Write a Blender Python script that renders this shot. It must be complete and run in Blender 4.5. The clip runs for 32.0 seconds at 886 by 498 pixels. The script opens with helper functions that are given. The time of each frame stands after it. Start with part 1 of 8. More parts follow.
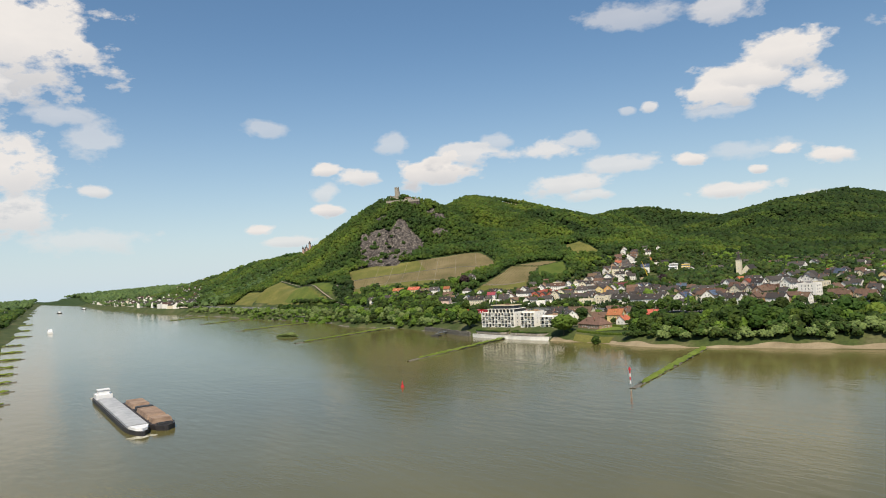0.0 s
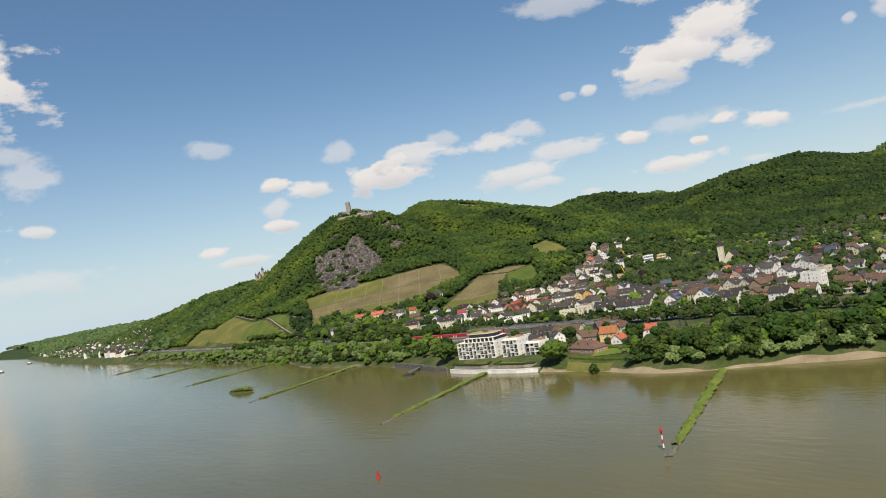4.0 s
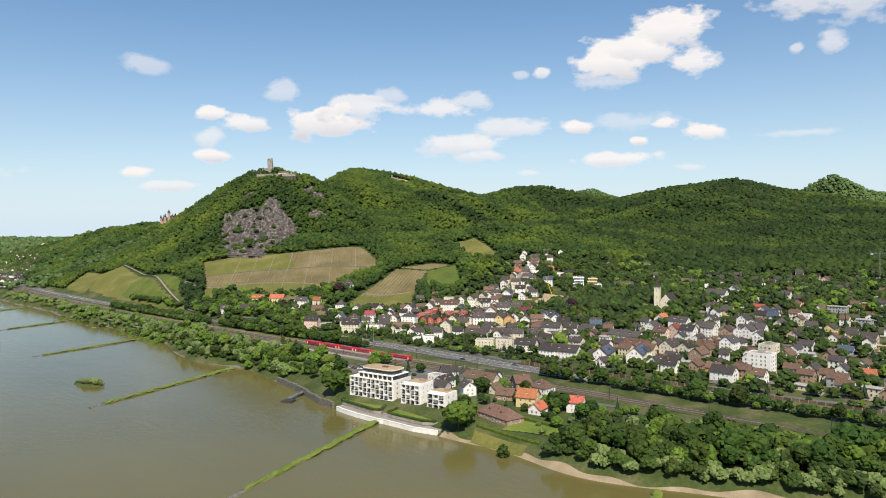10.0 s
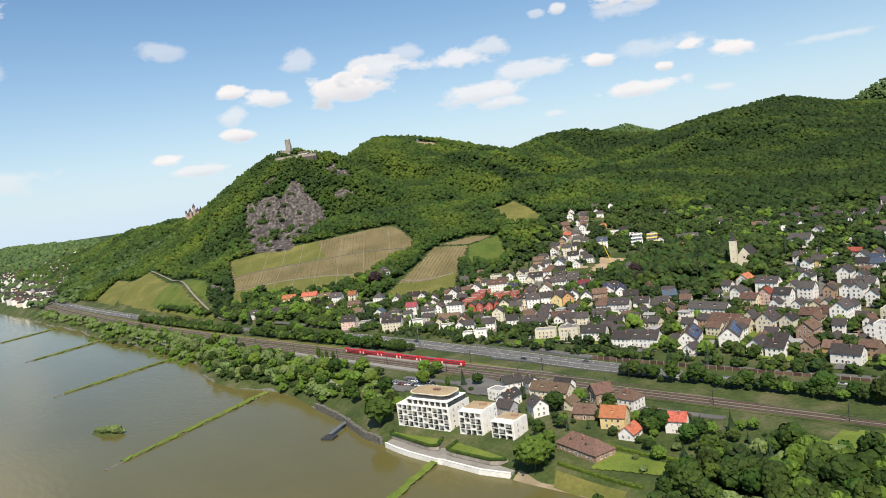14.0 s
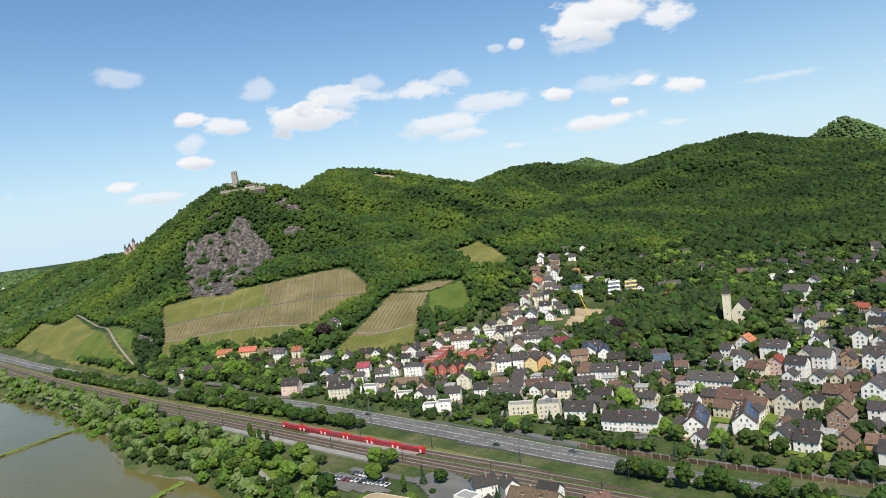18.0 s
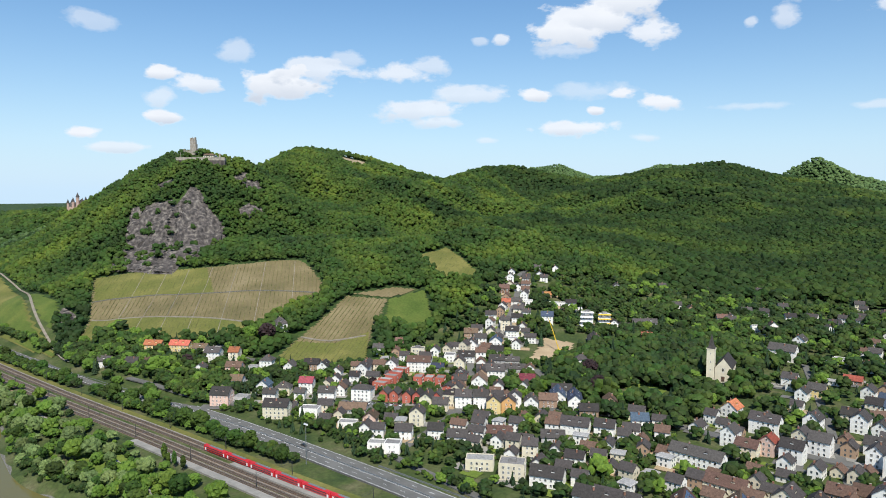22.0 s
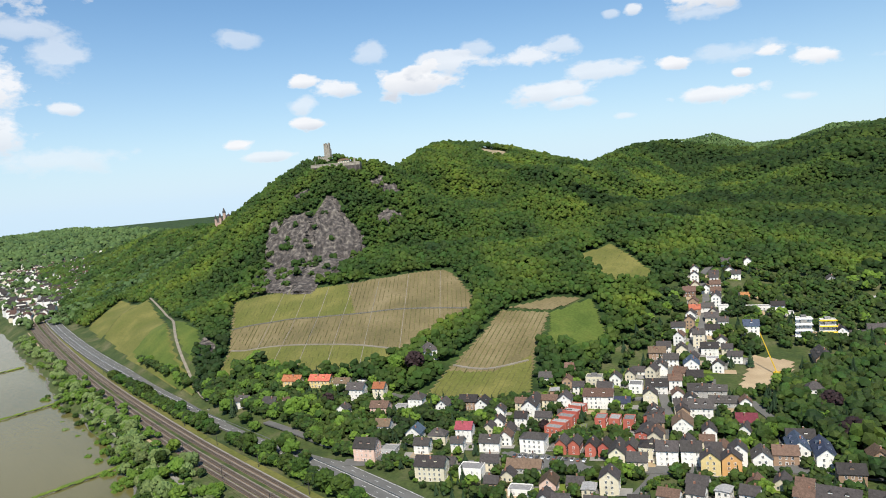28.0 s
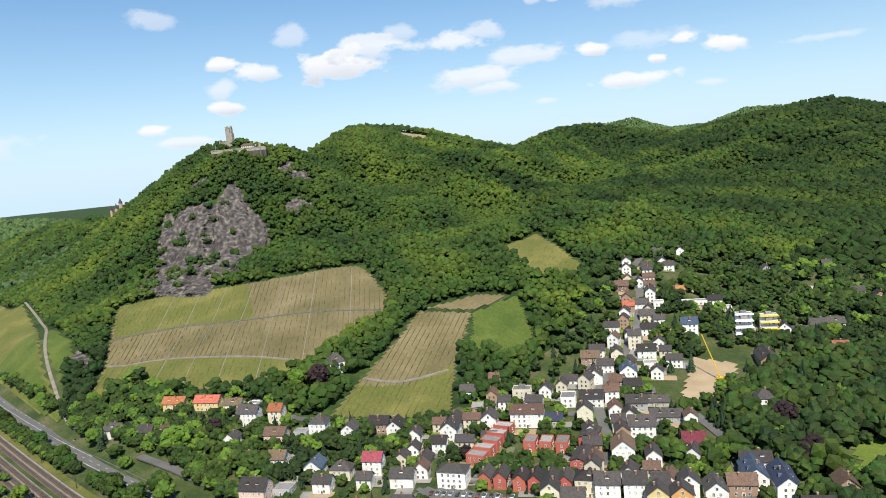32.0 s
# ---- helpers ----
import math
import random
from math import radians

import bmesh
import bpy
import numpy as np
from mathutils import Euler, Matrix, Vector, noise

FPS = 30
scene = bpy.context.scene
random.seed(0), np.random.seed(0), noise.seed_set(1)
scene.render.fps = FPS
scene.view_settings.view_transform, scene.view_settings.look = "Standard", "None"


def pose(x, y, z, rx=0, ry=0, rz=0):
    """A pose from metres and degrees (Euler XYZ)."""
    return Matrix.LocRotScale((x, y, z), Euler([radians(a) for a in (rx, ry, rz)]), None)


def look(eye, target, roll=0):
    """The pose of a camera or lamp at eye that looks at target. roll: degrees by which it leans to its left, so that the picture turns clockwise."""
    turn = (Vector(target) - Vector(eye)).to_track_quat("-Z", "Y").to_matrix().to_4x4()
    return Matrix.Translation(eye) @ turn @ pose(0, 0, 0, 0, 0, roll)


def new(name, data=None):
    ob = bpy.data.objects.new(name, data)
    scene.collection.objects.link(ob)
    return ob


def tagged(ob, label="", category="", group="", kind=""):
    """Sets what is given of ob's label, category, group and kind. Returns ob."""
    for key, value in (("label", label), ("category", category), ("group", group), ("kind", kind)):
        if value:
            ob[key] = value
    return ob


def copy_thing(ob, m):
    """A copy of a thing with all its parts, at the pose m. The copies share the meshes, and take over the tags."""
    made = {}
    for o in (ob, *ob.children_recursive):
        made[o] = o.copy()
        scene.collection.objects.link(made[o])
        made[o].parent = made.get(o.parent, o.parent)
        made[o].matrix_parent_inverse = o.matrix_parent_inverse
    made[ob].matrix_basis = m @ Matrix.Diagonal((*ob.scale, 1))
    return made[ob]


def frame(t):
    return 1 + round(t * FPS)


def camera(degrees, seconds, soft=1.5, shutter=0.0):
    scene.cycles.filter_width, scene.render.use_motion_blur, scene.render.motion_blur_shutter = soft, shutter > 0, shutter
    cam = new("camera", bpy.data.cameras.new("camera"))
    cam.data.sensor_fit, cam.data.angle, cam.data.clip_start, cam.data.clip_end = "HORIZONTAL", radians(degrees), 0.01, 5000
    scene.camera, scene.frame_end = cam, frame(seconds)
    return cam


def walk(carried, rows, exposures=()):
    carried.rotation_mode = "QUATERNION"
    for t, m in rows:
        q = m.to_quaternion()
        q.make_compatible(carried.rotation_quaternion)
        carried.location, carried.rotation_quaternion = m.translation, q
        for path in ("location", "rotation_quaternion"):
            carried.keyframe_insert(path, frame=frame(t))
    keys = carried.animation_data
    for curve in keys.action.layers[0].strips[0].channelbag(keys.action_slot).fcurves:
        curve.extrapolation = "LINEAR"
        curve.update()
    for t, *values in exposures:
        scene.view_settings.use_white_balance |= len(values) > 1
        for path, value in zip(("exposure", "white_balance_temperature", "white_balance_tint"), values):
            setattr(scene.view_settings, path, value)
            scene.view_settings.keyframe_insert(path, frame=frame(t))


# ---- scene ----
cam = camera(63.0, 32.0, 1.0)


def aim(x, y, z, yaw, pitch, roll):
    """The camera's pose: yaw from +y to the left, pitch up, roll about the view."""
    return (Matrix.Translation((x, y, z)) @ Matrix.Rotation(radians(yaw), 4, 'Z')
            @ Matrix.Rotation(radians(90 + pitch), 4, 'X') @ Matrix.Rotation(radians(roll), 4, 'Z'))


PATH = [
    (0.0, 173.9, -389.9, 59.4, 54.48, 1.72, -3.45),
    (0.5, 166.8, -384.4, 61.5, 56.90, 2.31, -4.90),
    (1.0, 161.1, -377.1, 64.9, 58.98, 2.58, -5.14),
    (1.5, 150.3, -371.3, 67.9, 55.78, 2.42, -6.13),
    (2.0, 142.8, -365.4, 70.5, 57.74, 2.15, -5.05),
    (2.5, 132.9, -359.0, 73.1, 55.79, 1.83, -5.72),
    (3.0, 122.8, -354.3, 76.0, 51.92, 1.51, -6.02),
    (3.5, 116.9, -350.0, 79.0, 51.98, 1.24, -9.37),
    (5.5, 110.3, -340.2, 93.8, 48.47, 1.84, -9.50),
    (6.0, 106.8, -334.8, 97.9, 45.44, 1.28, -10.92),
    (6.5, 100.9, -328.0, 100.5, 44.14, -1.36, -8.73),
    (7.0, 97.2, -320.8, 104.1, 42.74, -1.64, -3.43),
    (7.5, 88.3, -315.3, 106.0, 38.74, -1.63, -0.43),
    (8.0, 84.2, -306.9, 109.0, 36.59, -3.03, 0.40),
    (8.5, 73.6, -302.1, 111.7, 37.23, -2.33, -1.13),
    (9.0, 69.3, -292.5, 114.9, 41.43, -0.29, 1.04),
    (9.5, 59.6, -285.8, 118.2, 44.36, -1.03, 2.52),
    (10.0, 53.8, -278.7, 121.4, 45.77, -2.10, -0.77),
    (10.5, 45.3, -271.4, 123.2, 44.80, -1.54, 3.88),
    (11.0, 37.8, -265.1, 128.2, 47.65, -2.84, -3.00),
    (11.5, 31.0, -256.0, 129.2, 43.78, -2.06, 3.66),
    (12.0, 22.2, -250.5, 132.8, 43.45, -3.25, -0.41),
    (12.5, 14.7, -244.1, 135.4, 47.66, -1.68, -0.32),
    (13.0, 7.9, -239.4, 135.4, 47.57, -3.62, -6.97),
    (13.5, -1.1, -228.6, 140.5, 50.10, -7.10, -6.62),
    (14.0, -8.2, -223.2, 142.4, 48.95, -5.56, -7.69),
    (14.5, -15.8, -216.4, 143.2, 47.96, -2.13, -0.85),
    (16.5, -47.9, -185.3, 145.8, 45.75, -3.11, -2.67),
    (17.0, -55.3, -178.3, 147.6, 46.77, -2.32, -2.26),
    (17.5, -61.9, -170.3, 149.8, 45.36, -2.70, -4.34),
    (18.0, -70.0, -164.0, 152.1, 45.46, -3.59, -7.08),
    (18.5, -76.5, -157.5, 153.8, 44.40, -3.54, -7.45),
    (19.0, -82.5, -151.4, 155.0, 43.33, -4.40, -8.12),
    (19.5, -89.0, -146.2, 158.3, 44.45, -4.67, -8.32),
    (20.0, -93.1, -140.8, 162.4, 44.38, -4.12, -6.24),
    (20.5, -101.8, -137.9, 164.6, 42.99, -4.55, 3.56),
    (21.0, -104.5, -132.9, 167.4, 44.40, -4.88, -7.88),
    (21.5, -110.4, -128.3, 167.1, 45.23, -2.90, -4.91),
    (22.0, -118.3, -123.4, 168.5, 42.35, -4.73, 0.07),
    (22.5, -126.1, -117.2, 167.8, 46.23, -4.31, -0.35),
    (23.0, -136.9, -108.8, 166.9, 49.20, -3.47, 1.03),
    (23.5, -145.1, -102.8, 166.5, 48.41, -4.08, 2.17),
    (24.0, -153.9, -97.4, 166.1, 49.73, -3.02, 0.48),
    (24.5, -161.9, -89.8, 167.1, 51.23, -4.63, -1.16),
    (25.0, -167.8, -86.9, 166.6, 50.46, -4.29, 2.24),
    (25.5, -174.7, -82.2, 168.0, 51.85, -4.41, 0.88),
    (27.5, -197.5, -67.3, 176.4, 53.08, -5.19, -2.77),
    (28.0, -202.5, -61.5, 177.7, 53.64, -5.34, -4.76),
    (28.5, -208.3, -53.3, 177.7, 52.10, -5.70, -6.61),
    (29.0, -213.8, -47.0, 178.4, 50.69, -5.91, -0.93),
    (29.5, -221.0, -42.0, 178.5, 51.41, -6.77, -3.15),
    (30.0, -225.6, -36.6, 178.1, 51.72, -6.15, -3.27),
    (30.5, -231.9, -28.9, 178.3, 50.23, -6.82, -3.38),
    (31.0, -237.3, -22.4, 178.2, 48.64, -7.28, -4.32),
    (31.5, -245.1, -17.6, 178.5, 47.19, -7.73, -4.91),
    (32.0, -248.8, -9.8, 177.6, 47.91, -7.01, -5.15),
]
walk(cam, [(t, aim(*p)) for t, *p in PATH], [(0.0, 0.06, 6900, 12), (3.0, 0.0, 6850, 12), (6.0, 0.14, 6800, 12.5), (9.0, 0.25, 6700, 13), (13.0, 0.25, 6650, 12.5), (19.0, 0.24, 6200, 10), (23.0, 0.25, 6000, 9.5), (28.0, 0.28, 6250, 10), (32.0, 0.34, 6250, 10)])

# ---- light ----
SUN_AZ, SUN_EL = -38.0, 52.0      # degrees: from +x towards +y, and over the horizon
sun_to = Vector((math.cos(radians(SUN_AZ)) * math.cos(radians(SUN_EL)), math.sin(radians(SUN_AZ)) * math.cos(radians(SUN_EL)), math.sin(radians(SUN_EL))))
sun = new("sun", bpy.data.lights.new("sun", "SUN"))
sun.data.energy, sun.data.angle, sun.data.color = 5.0, radians(0.53), (1.0, 0.93, 0.79)
sun.matrix_world = look((0, 0, 900), Vector((0, 0, 900)) - sun_to)

world = bpy.data.worlds.new("sky")
scene.world = world
world.use_nodes = True
WN, WL = world.node_tree.nodes, world.node_tree.links


def wmath(op, a, b=None, c=None):
    n = WN.new("ShaderNodeMath")
    n.operation = op
    for i, v in enumerate((a, b, c)):
        if v is None:
            continue
        if isinstance(v, (int, float)):
            n.inputs[i].default_value = v
        else:
            WL.new(v, n.inputs[i])
    return n.outputs[0]


def wnoise(vec, scale, detail, rough=0.55):
    n = WN.new("ShaderNodeTexNoise")
    n.inputs["Scale"].default_value, n.inputs["Detail"].default_value, n.inputs["Roughness"].default_value = scale, detail, rough
    WL.new(vec, n.inputs["Vector"])
    return n.outputs["Fac"]


WN.clear()
sky = WN.new("ShaderNodeTexSky")
sky.sky_type, sky.sun_disc = "NISHITA", False
sky.sun_elevation, sky.sun_rotation = radians(SUN_EL), radians(90 - SUN_AZ)
sky.air_density, sky.dust_density, sky.ozone_density = 1.0, 0.3, 2.5
geo = WN.new("ShaderNodeTexCoord")
direction = geo.outputs["Generated"]
sep = WN.new("ShaderNodeSeparateXYZ")
WL.new(direction, sep.inputs[0])
azim = wmath("MULTIPLY", wmath("ARCTAN2", sep.outputs["Y"], sep.outputs["X"]), 57.29578)
azim = wmath("ADD", azim, wmath("MULTIPLY", wmath("LESS_THAN", azim, 0.0), 360.0))
elev = wmath("MULTIPLY", wmath("ARCSINE", sep.outputs["Z"]), 57.29578)
flat = WN.new("ShaderNodeVectorMath")
flat.operation = "MULTIPLY"
flat.inputs[1].default_value = (1.0, 1.0, 1.9)
WL.new(direction, flat.inputs[0])
billow = wnoise(flat.outputs[0], 26.0, 9.0, 0.58)
wisp = wnoise(flat.outputs[0], 11.0, 6.0, 0.6)
edge = wmath("ADD", wmath("MULTIPLY", wmath("SUBTRACT", billow, 0.5), 2.3), wmath("MULTIPLY", wmath("SUBTRACT", wisp, 0.5), 1.7))
cover = None
shade = None


def cloud(az, el, w, h, d):
    """One patch of cumulus: direction, half width and half height in degrees, density."""
    global cover, shade
    u = wmath("DIVIDE", wmath("SUBTRACT", azim, az), w * 1.12)
    v = wmath("DIVIDE", wmath("SUBTRACT", elev, el), h * 1.12)
    r = wmath("SQRT", wmath("ADD", wmath("MULTIPLY", u, u), wmath("MULTIPLY", v, v)))
    body = wmath("ADD", wmath("SUBTRACT", 1.0, r), wmath("MULTIPLY", edge, 0.9))
    body = wmath("MINIMUM", wmath("MAXIMUM", wmath("MULTIPLY", body, 1.3 + 1.5 * d), 0.0), 1.0)
    body = wmath("MULTIPLY", body, d)
    under = wmath("MULTIPLY", body, wmath("MAXIMUM", wmath("MULTIPLY", v, -0.9), 0.0))
    cover = body if cover is None else wmath("MAXIMUM", cover, body)
    shade = under if shade is None else wmath("MAXIMUM", shade, under)


cloud(118.0, 14.1, 2.9, 1.5, 1.0)
cloud(120.2, 12.9, 2.6, 1.4, 1.0)
cloud(122.1, 12.1, 3.5, 1.5, 1.0)
cloud(116.7, 11.5, 1.9, 1.0, 0.9)
cloud(122.7, 10.6, 2.6, 0.6, 0.5)
cloud(158.0, 11.7, 1.5, 0.8, 0.45)
cloud(153.6, 8.4, 1.2, 0.5, 1.0)
cloud(150.8, 7.7, 1.7, 0.6, 0.9)
cloud(148.1, 10.1, 1.4, 0.8, 0.5)
cloud(153.6, 6.6, 1.1, 0.8, 0.6)
cloud(153.5, 5.3, 1.4, 0.5, 1.0)
cloud(144.9, 8.1, 3.0, 1.3, 1.0)
cloud(142.4, 9.1, 3.0, 1.0, 0.8)
cloud(139.8, 9.9, 1.5, 0.6, 0.5)
cloud(135.8, 8.8, 2.7, 0.9, 0.8)
cloud(133.4, 9.4, 1.8, 0.6, 0.6)
cloud(134.0, 6.2, 3.6, 0.9, 0.8)
cloud(130.9, 7.3, 3.1, 0.7, 0.7)
cloud(132.6, 5.3, 2.2, 0.5, 0.7)
cloud(125.1, 7.2, 1.2, 0.5, 1.0)
cloud(121.1, 7.5, 3.4, 0.7, 0.4)
cloud(118.8, 7.2, 1.1, 0.5, 1.0)
cloud(115.8, 6.5, 1.5, 0.7, 1.0)
cloud(120.6, 6.0, 0.6, 0.3, 1.0)
cloud(122.6, 4.7, 3.1, 0.6, 0.9)
cloud(158.6, 3.9, 1.1, 0.4, 1.0)
cloud(156.4, 3.0, 2.2, 0.4, 0.7)
cloud(128.8, 18.2, 4.0, 1.0, 0.5)
cloud(122.2, 17.7, 2.2, 1.1, 0.7)
cloud(105.3, 15.3, 5.2, 1.8, 0.7)
cloud(109.7, 11.8, 0.5, 0.4, 0.6)
cloud(107.6, 11.9, 1.0, 0.7, 0.6)
cloud(109.6, 6.0, 3.2, 0.3, 0.4)
cloud(101.0, 5.7, 2.4, 0.3, 0.5)
cloud(100.7, 12.1, 1.5, 0.6, 0.7)
cloud(129.0, 3.8, 0.9, 0.3, 0.5)
cloud(127.8, 11.4, 0.7, 0.4, 0.8)
cloud(129.5, 11.3, 0.6, 0.3, 0.5)
cloud(117.0, 3.9, 1.0, 0.3, 0.5)
cloud(174.6, 17.6, 5.4, 3.8, 1.0)
cloud(176.4, 14.6, 3.6, 1.6, 0.9)
cloud(176.4, 8.8, 3.6, 2.9, 0.95)
cloud(177.4, 5.8, 2.6, 1.4, 0.8)
cloud(170.0, 10.5, 1.9, 1.4, 0.5)
cloud(174.9, 5.8, 2.6, 1.9, 0.85)
cloud(172.2, 12.4, 2.2, 0.7, 0.5)
cloud(169.9, 7.1, 1.1, 0.4, 0.8)
cloud(171.5, 3.7, 3.7, 0.9, 0.45)

puff = WN.new("ShaderNodeMixRGB")
puff.inputs[1].default_value, puff.inputs[2].default_value = (9.6, 9.5, 9.4, 1), (6.4, 6.8, 7.4, 1)
WL.new(wmath("MINIMUM", wmath("ADD", shade, wmath("MULTIPLY", wmath("SUBTRACT", billow, 0.35), 0.5)), 0.9), puff.inputs[0])
haze = WN.new("ShaderNodeMixRGB")
haze.inputs[2].default_value = (6.4, 8.3, 9.9, 1)
tone = WN.new("ShaderNodeHueSaturation")
tone.inputs["Saturation"].default_value, tone.inputs["Value"].default_value = 1.33, 1.1
WL.new(sky.outputs[0], tone.inputs["Color"])
WL.new(tone.outputs[0], haze.inputs[1])
WL.new(wmath("ADD", 0.13, wmath("MULTIPLY", wmath("POWER", wmath("MAXIMUM", wmath("SUBTRACT", 1.0, wmath("DIVIDE", wmath("MAXIMUM", elev, 0.0), 24.0)), 0.0), 2.6), 0.74)), haze.inputs[0])
full = WN.new("ShaderNodeMixRGB")
WL.new(cover, full.inputs[0])
WL.new(haze.outputs[0], full.inputs[1])
WL.new(puff.outputs[0], full.inputs[2])
back = WN.new("ShaderNodeBackground")
back.inputs["Strength"].default_value = 0.084
WL.new(full.outputs[0], back.inputs["Color"])
wout = WN.new("ShaderNodeOutputWorld")
WL.new(back.outputs[0], wout.inputs["Surface"])

# ---- materials ----


def ramp_colors(node, stops):
    cr = node.color_ramp
    while len(cr.elements) < len(stops):
        cr.elements.new(0.5)
    for e, (p, c) in zip(cr.elements, stops):
        e.position, e.color = p, (*c, 1)


def surface(name, stops, scale=0.3, detail=5, rough=0.85, bump=0.0, bump_scale=2.0, vary=0.0, island=0.0, metal=0.0, spec=0.3, fine=0.0, fine_scale=4.0, squash=(1, 1, 1)):
    """A procedural surface: noise through a ramp, finer grain over it, random tint per object or per island, bump."""
    m = bpy.data.materials.new(name)
    m.use_nodes = True
    N, L = m.node_tree.nodes, m.node_tree.links
    b = N["Principled BSDF"]
    b.inputs["Roughness"].default_value, b.inputs["Metallic"].default_value = rough, metal
    b.inputs["Specular IOR Level"].default_value = spec
    tc = N.new("ShaderNodeNewGeometry")
    mp = N.new("ShaderNodeVectorMath")
    mp.operation = "MULTIPLY"
    mp.inputs[1].default_value = squash
    L.new(tc.outputs["Position"], mp.inputs[0])
    nz = N.new("ShaderNodeTexNoise")
    nz.inputs["Scale"].default_value, nz.inputs["Detail"].default_value = scale, detail
    L.new(mp.outputs[0], nz.inputs["Vector"])
    rp = N.new("ShaderNodeValToRGB")
    ramp_colors(rp, stops)
    L.new(nz.outputs["Fac"], rp.inputs[0])
    col = rp.outputs[0]
    if fine:
        n2 = N.new("ShaderNodeTexNoise")
        n2.inputs["Scale"].default_value, n2.inputs["Detail"].default_value = fine_scale, 3
        L.new(tc.outputs["Position"], n2.inputs["Vector"])
        hs = N.new("ShaderNodeHueSaturation")
        mr = N.new("ShaderNodeMapRange")
        mr.inputs[1].default_value, mr.inputs[2].default_value, mr.inputs[3].default_value, mr.inputs[4].default_value = 0.25, 0.75, 1 - fine, 1 + fine
        L.new(n2.outputs["Fac"], mr.inputs[0])
        L.new(mr.outputs[0], hs.inputs["Value"])
        L.new(col, hs.inputs["Color"])
        col = hs.outputs[0]
    if vary or island:
        hs = N.new("ShaderNodeHueSaturation")
        src = N.new("ShaderNodeObjectInfo").outputs["Random"] if vary else tc.outputs["Random Per Island"]
        k = vary or island
        for sock, lo, hi in (("Value", 1 - k, 1 + k), ("Hue", 0.5 - 0.06 * k, 0.5 + 0.06 * k)):
            mr = N.new("ShaderNodeMapRange")
            mr.inputs[3].default_value, mr.inputs[4].default_value = lo, hi
            if sock == "Hue":
                fr = N.new("ShaderNodeMath")
                fr.operation = "MULTIPLY"
                fr.inputs[1].default_value = 7.31
                L.new(src, fr.inputs[0])
                f2 = N.new("ShaderNodeMath")
                f2.operation = "FRACT"
                L.new(fr.outputs[0], f2.inputs[0])
                L.new(f2.outputs[0], mr.inputs[0])
            else:
                L.new(src, mr.inputs[0])
            L.new(mr.outputs[0], hs.inputs[sock])
        L.new(col, hs.inputs["Color"])
        col = hs.outputs[0]
    L.new(col, b.inputs["Base Color"])
    if bump:
        n3 = N.new("ShaderNodeTexNoise")
        n3.inputs["Scale"].default_value, n3.inputs["Detail"].default_value = bump_scale, 6
        L.new(mp.outputs[0], n3.inputs["Vector"])
        bp = N.new("ShaderNodeBump")
        bp.inputs["Strength"].default_value, bp.inputs["Distance"].default_value = 0.8, bump
        L.new(n3.outputs["Fac"], bp.inputs["Height"])
        L.new(bp.outputs[0], b.inputs["Normal"])
    return m


M = {}
M["ground"] = surface("meadow", [(0.3, (0.03, 0.05, 0.013)), (0.5, (0.055, 0.075, 0.019)), (0.7, (0.11, 0.105, 0.05))], 0.05, 6, 0.95, 0.25, 0.6, fine=0.3, fine_scale=0.5)
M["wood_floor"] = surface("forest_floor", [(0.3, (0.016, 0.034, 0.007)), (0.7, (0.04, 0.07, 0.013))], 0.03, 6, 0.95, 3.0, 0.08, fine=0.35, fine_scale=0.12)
M["lawn"] = surface("lawn", [(0.3, (0.09, 0.135, 0.018)), (0.7, (0.15, 0.19, 0.03))], 0.06, 5, 0.95, 0.1, 2.0, fine=0.2, fine_scale=0.7)
M["leaf"] = surface("beech_leaves", [(0.3, (0.018, 0.037, 0.008)), (0.46, (0.032, 0.061, 0.0095)), (0.58, (0.052, 0.084, 0.011)), (0.72, (0.088, 0.123, 0.013))], 0.011, 7, 0.75, island=0.28, spec=0.2, fine=0.25, fine_scale=1.2)
# far woods: distance haze and brighter sun are mixed into the leaf colour
M["leaf_hazed"] = surface("hazed_leaves", [(0.32, (0.05, 0.088, 0.03)), (0.7, (0.095, 0.145, 0.043))], 0.006, 6, 0.75, island=0.16, spec=0.2)
# mixed wood with conifers, its colour also darkened to stand for cloud shadow
M["leaf_shaded"] = surface("mixed_shaded_leaves", [(0.3, (0.0145, 0.029, 0.008)), (0.5, (0.024, 0.045, 0.0095)), (0.62, (0.038, 0.062, 0.011)), (0.76, (0.07, 0.098, 0.013))], 0.008, 7, 0.8, island=0.28, spec=0.15, fine=0.25, fine_scale=1.0)
M["leaf_tree"] = surface("garden_leaves", [(0.3, (0.017, 0.037, 0.0065)), (0.7, (0.046, 0.08, 0.0095))], 0.5, 4, 0.75, vary=0.35, spec=0.2, fine=0.35, fine_scale=1.6)
M["leaf_light"] = surface("lime_leaves", [(0.3, (0.055, 0.1, 0.011)), (0.7, (0.105, 0.158, 0.017))], 0.5, 4, 0.75, vary=0.2, spec=0.25, fine=0.35, fine_scale=1.6)
M["leaf_willow"] = surface("willow_leaves", [(0.3, (0.07, 0.105, 0.033)), (0.7, (0.135, 0.175, 0.052))], 0.5, 4, 0.75, vary=0.25, spec=0.25, fine=0.35, fine_scale=1.6)
M["leaf_fir"] = surface("fir_needles", [(0.3, (0.018, 0.038, 0.016)), (0.7, (0.04, 0.07, 0.03))], 0.5, 4, 0.8, vary=0.25, spec=0.2, fine=0.35, fine_scale=1.6)
M["leaf_copper"] = surface("copper_beech_leaves", [(0.3, (0.016, 0.01, 0.011)), (0.7, (0.035, 0.018, 0.018))], 0.5, 4, 0.75, vary=0.2, spec=0.25, fine=0.3, fine_scale=1.6)
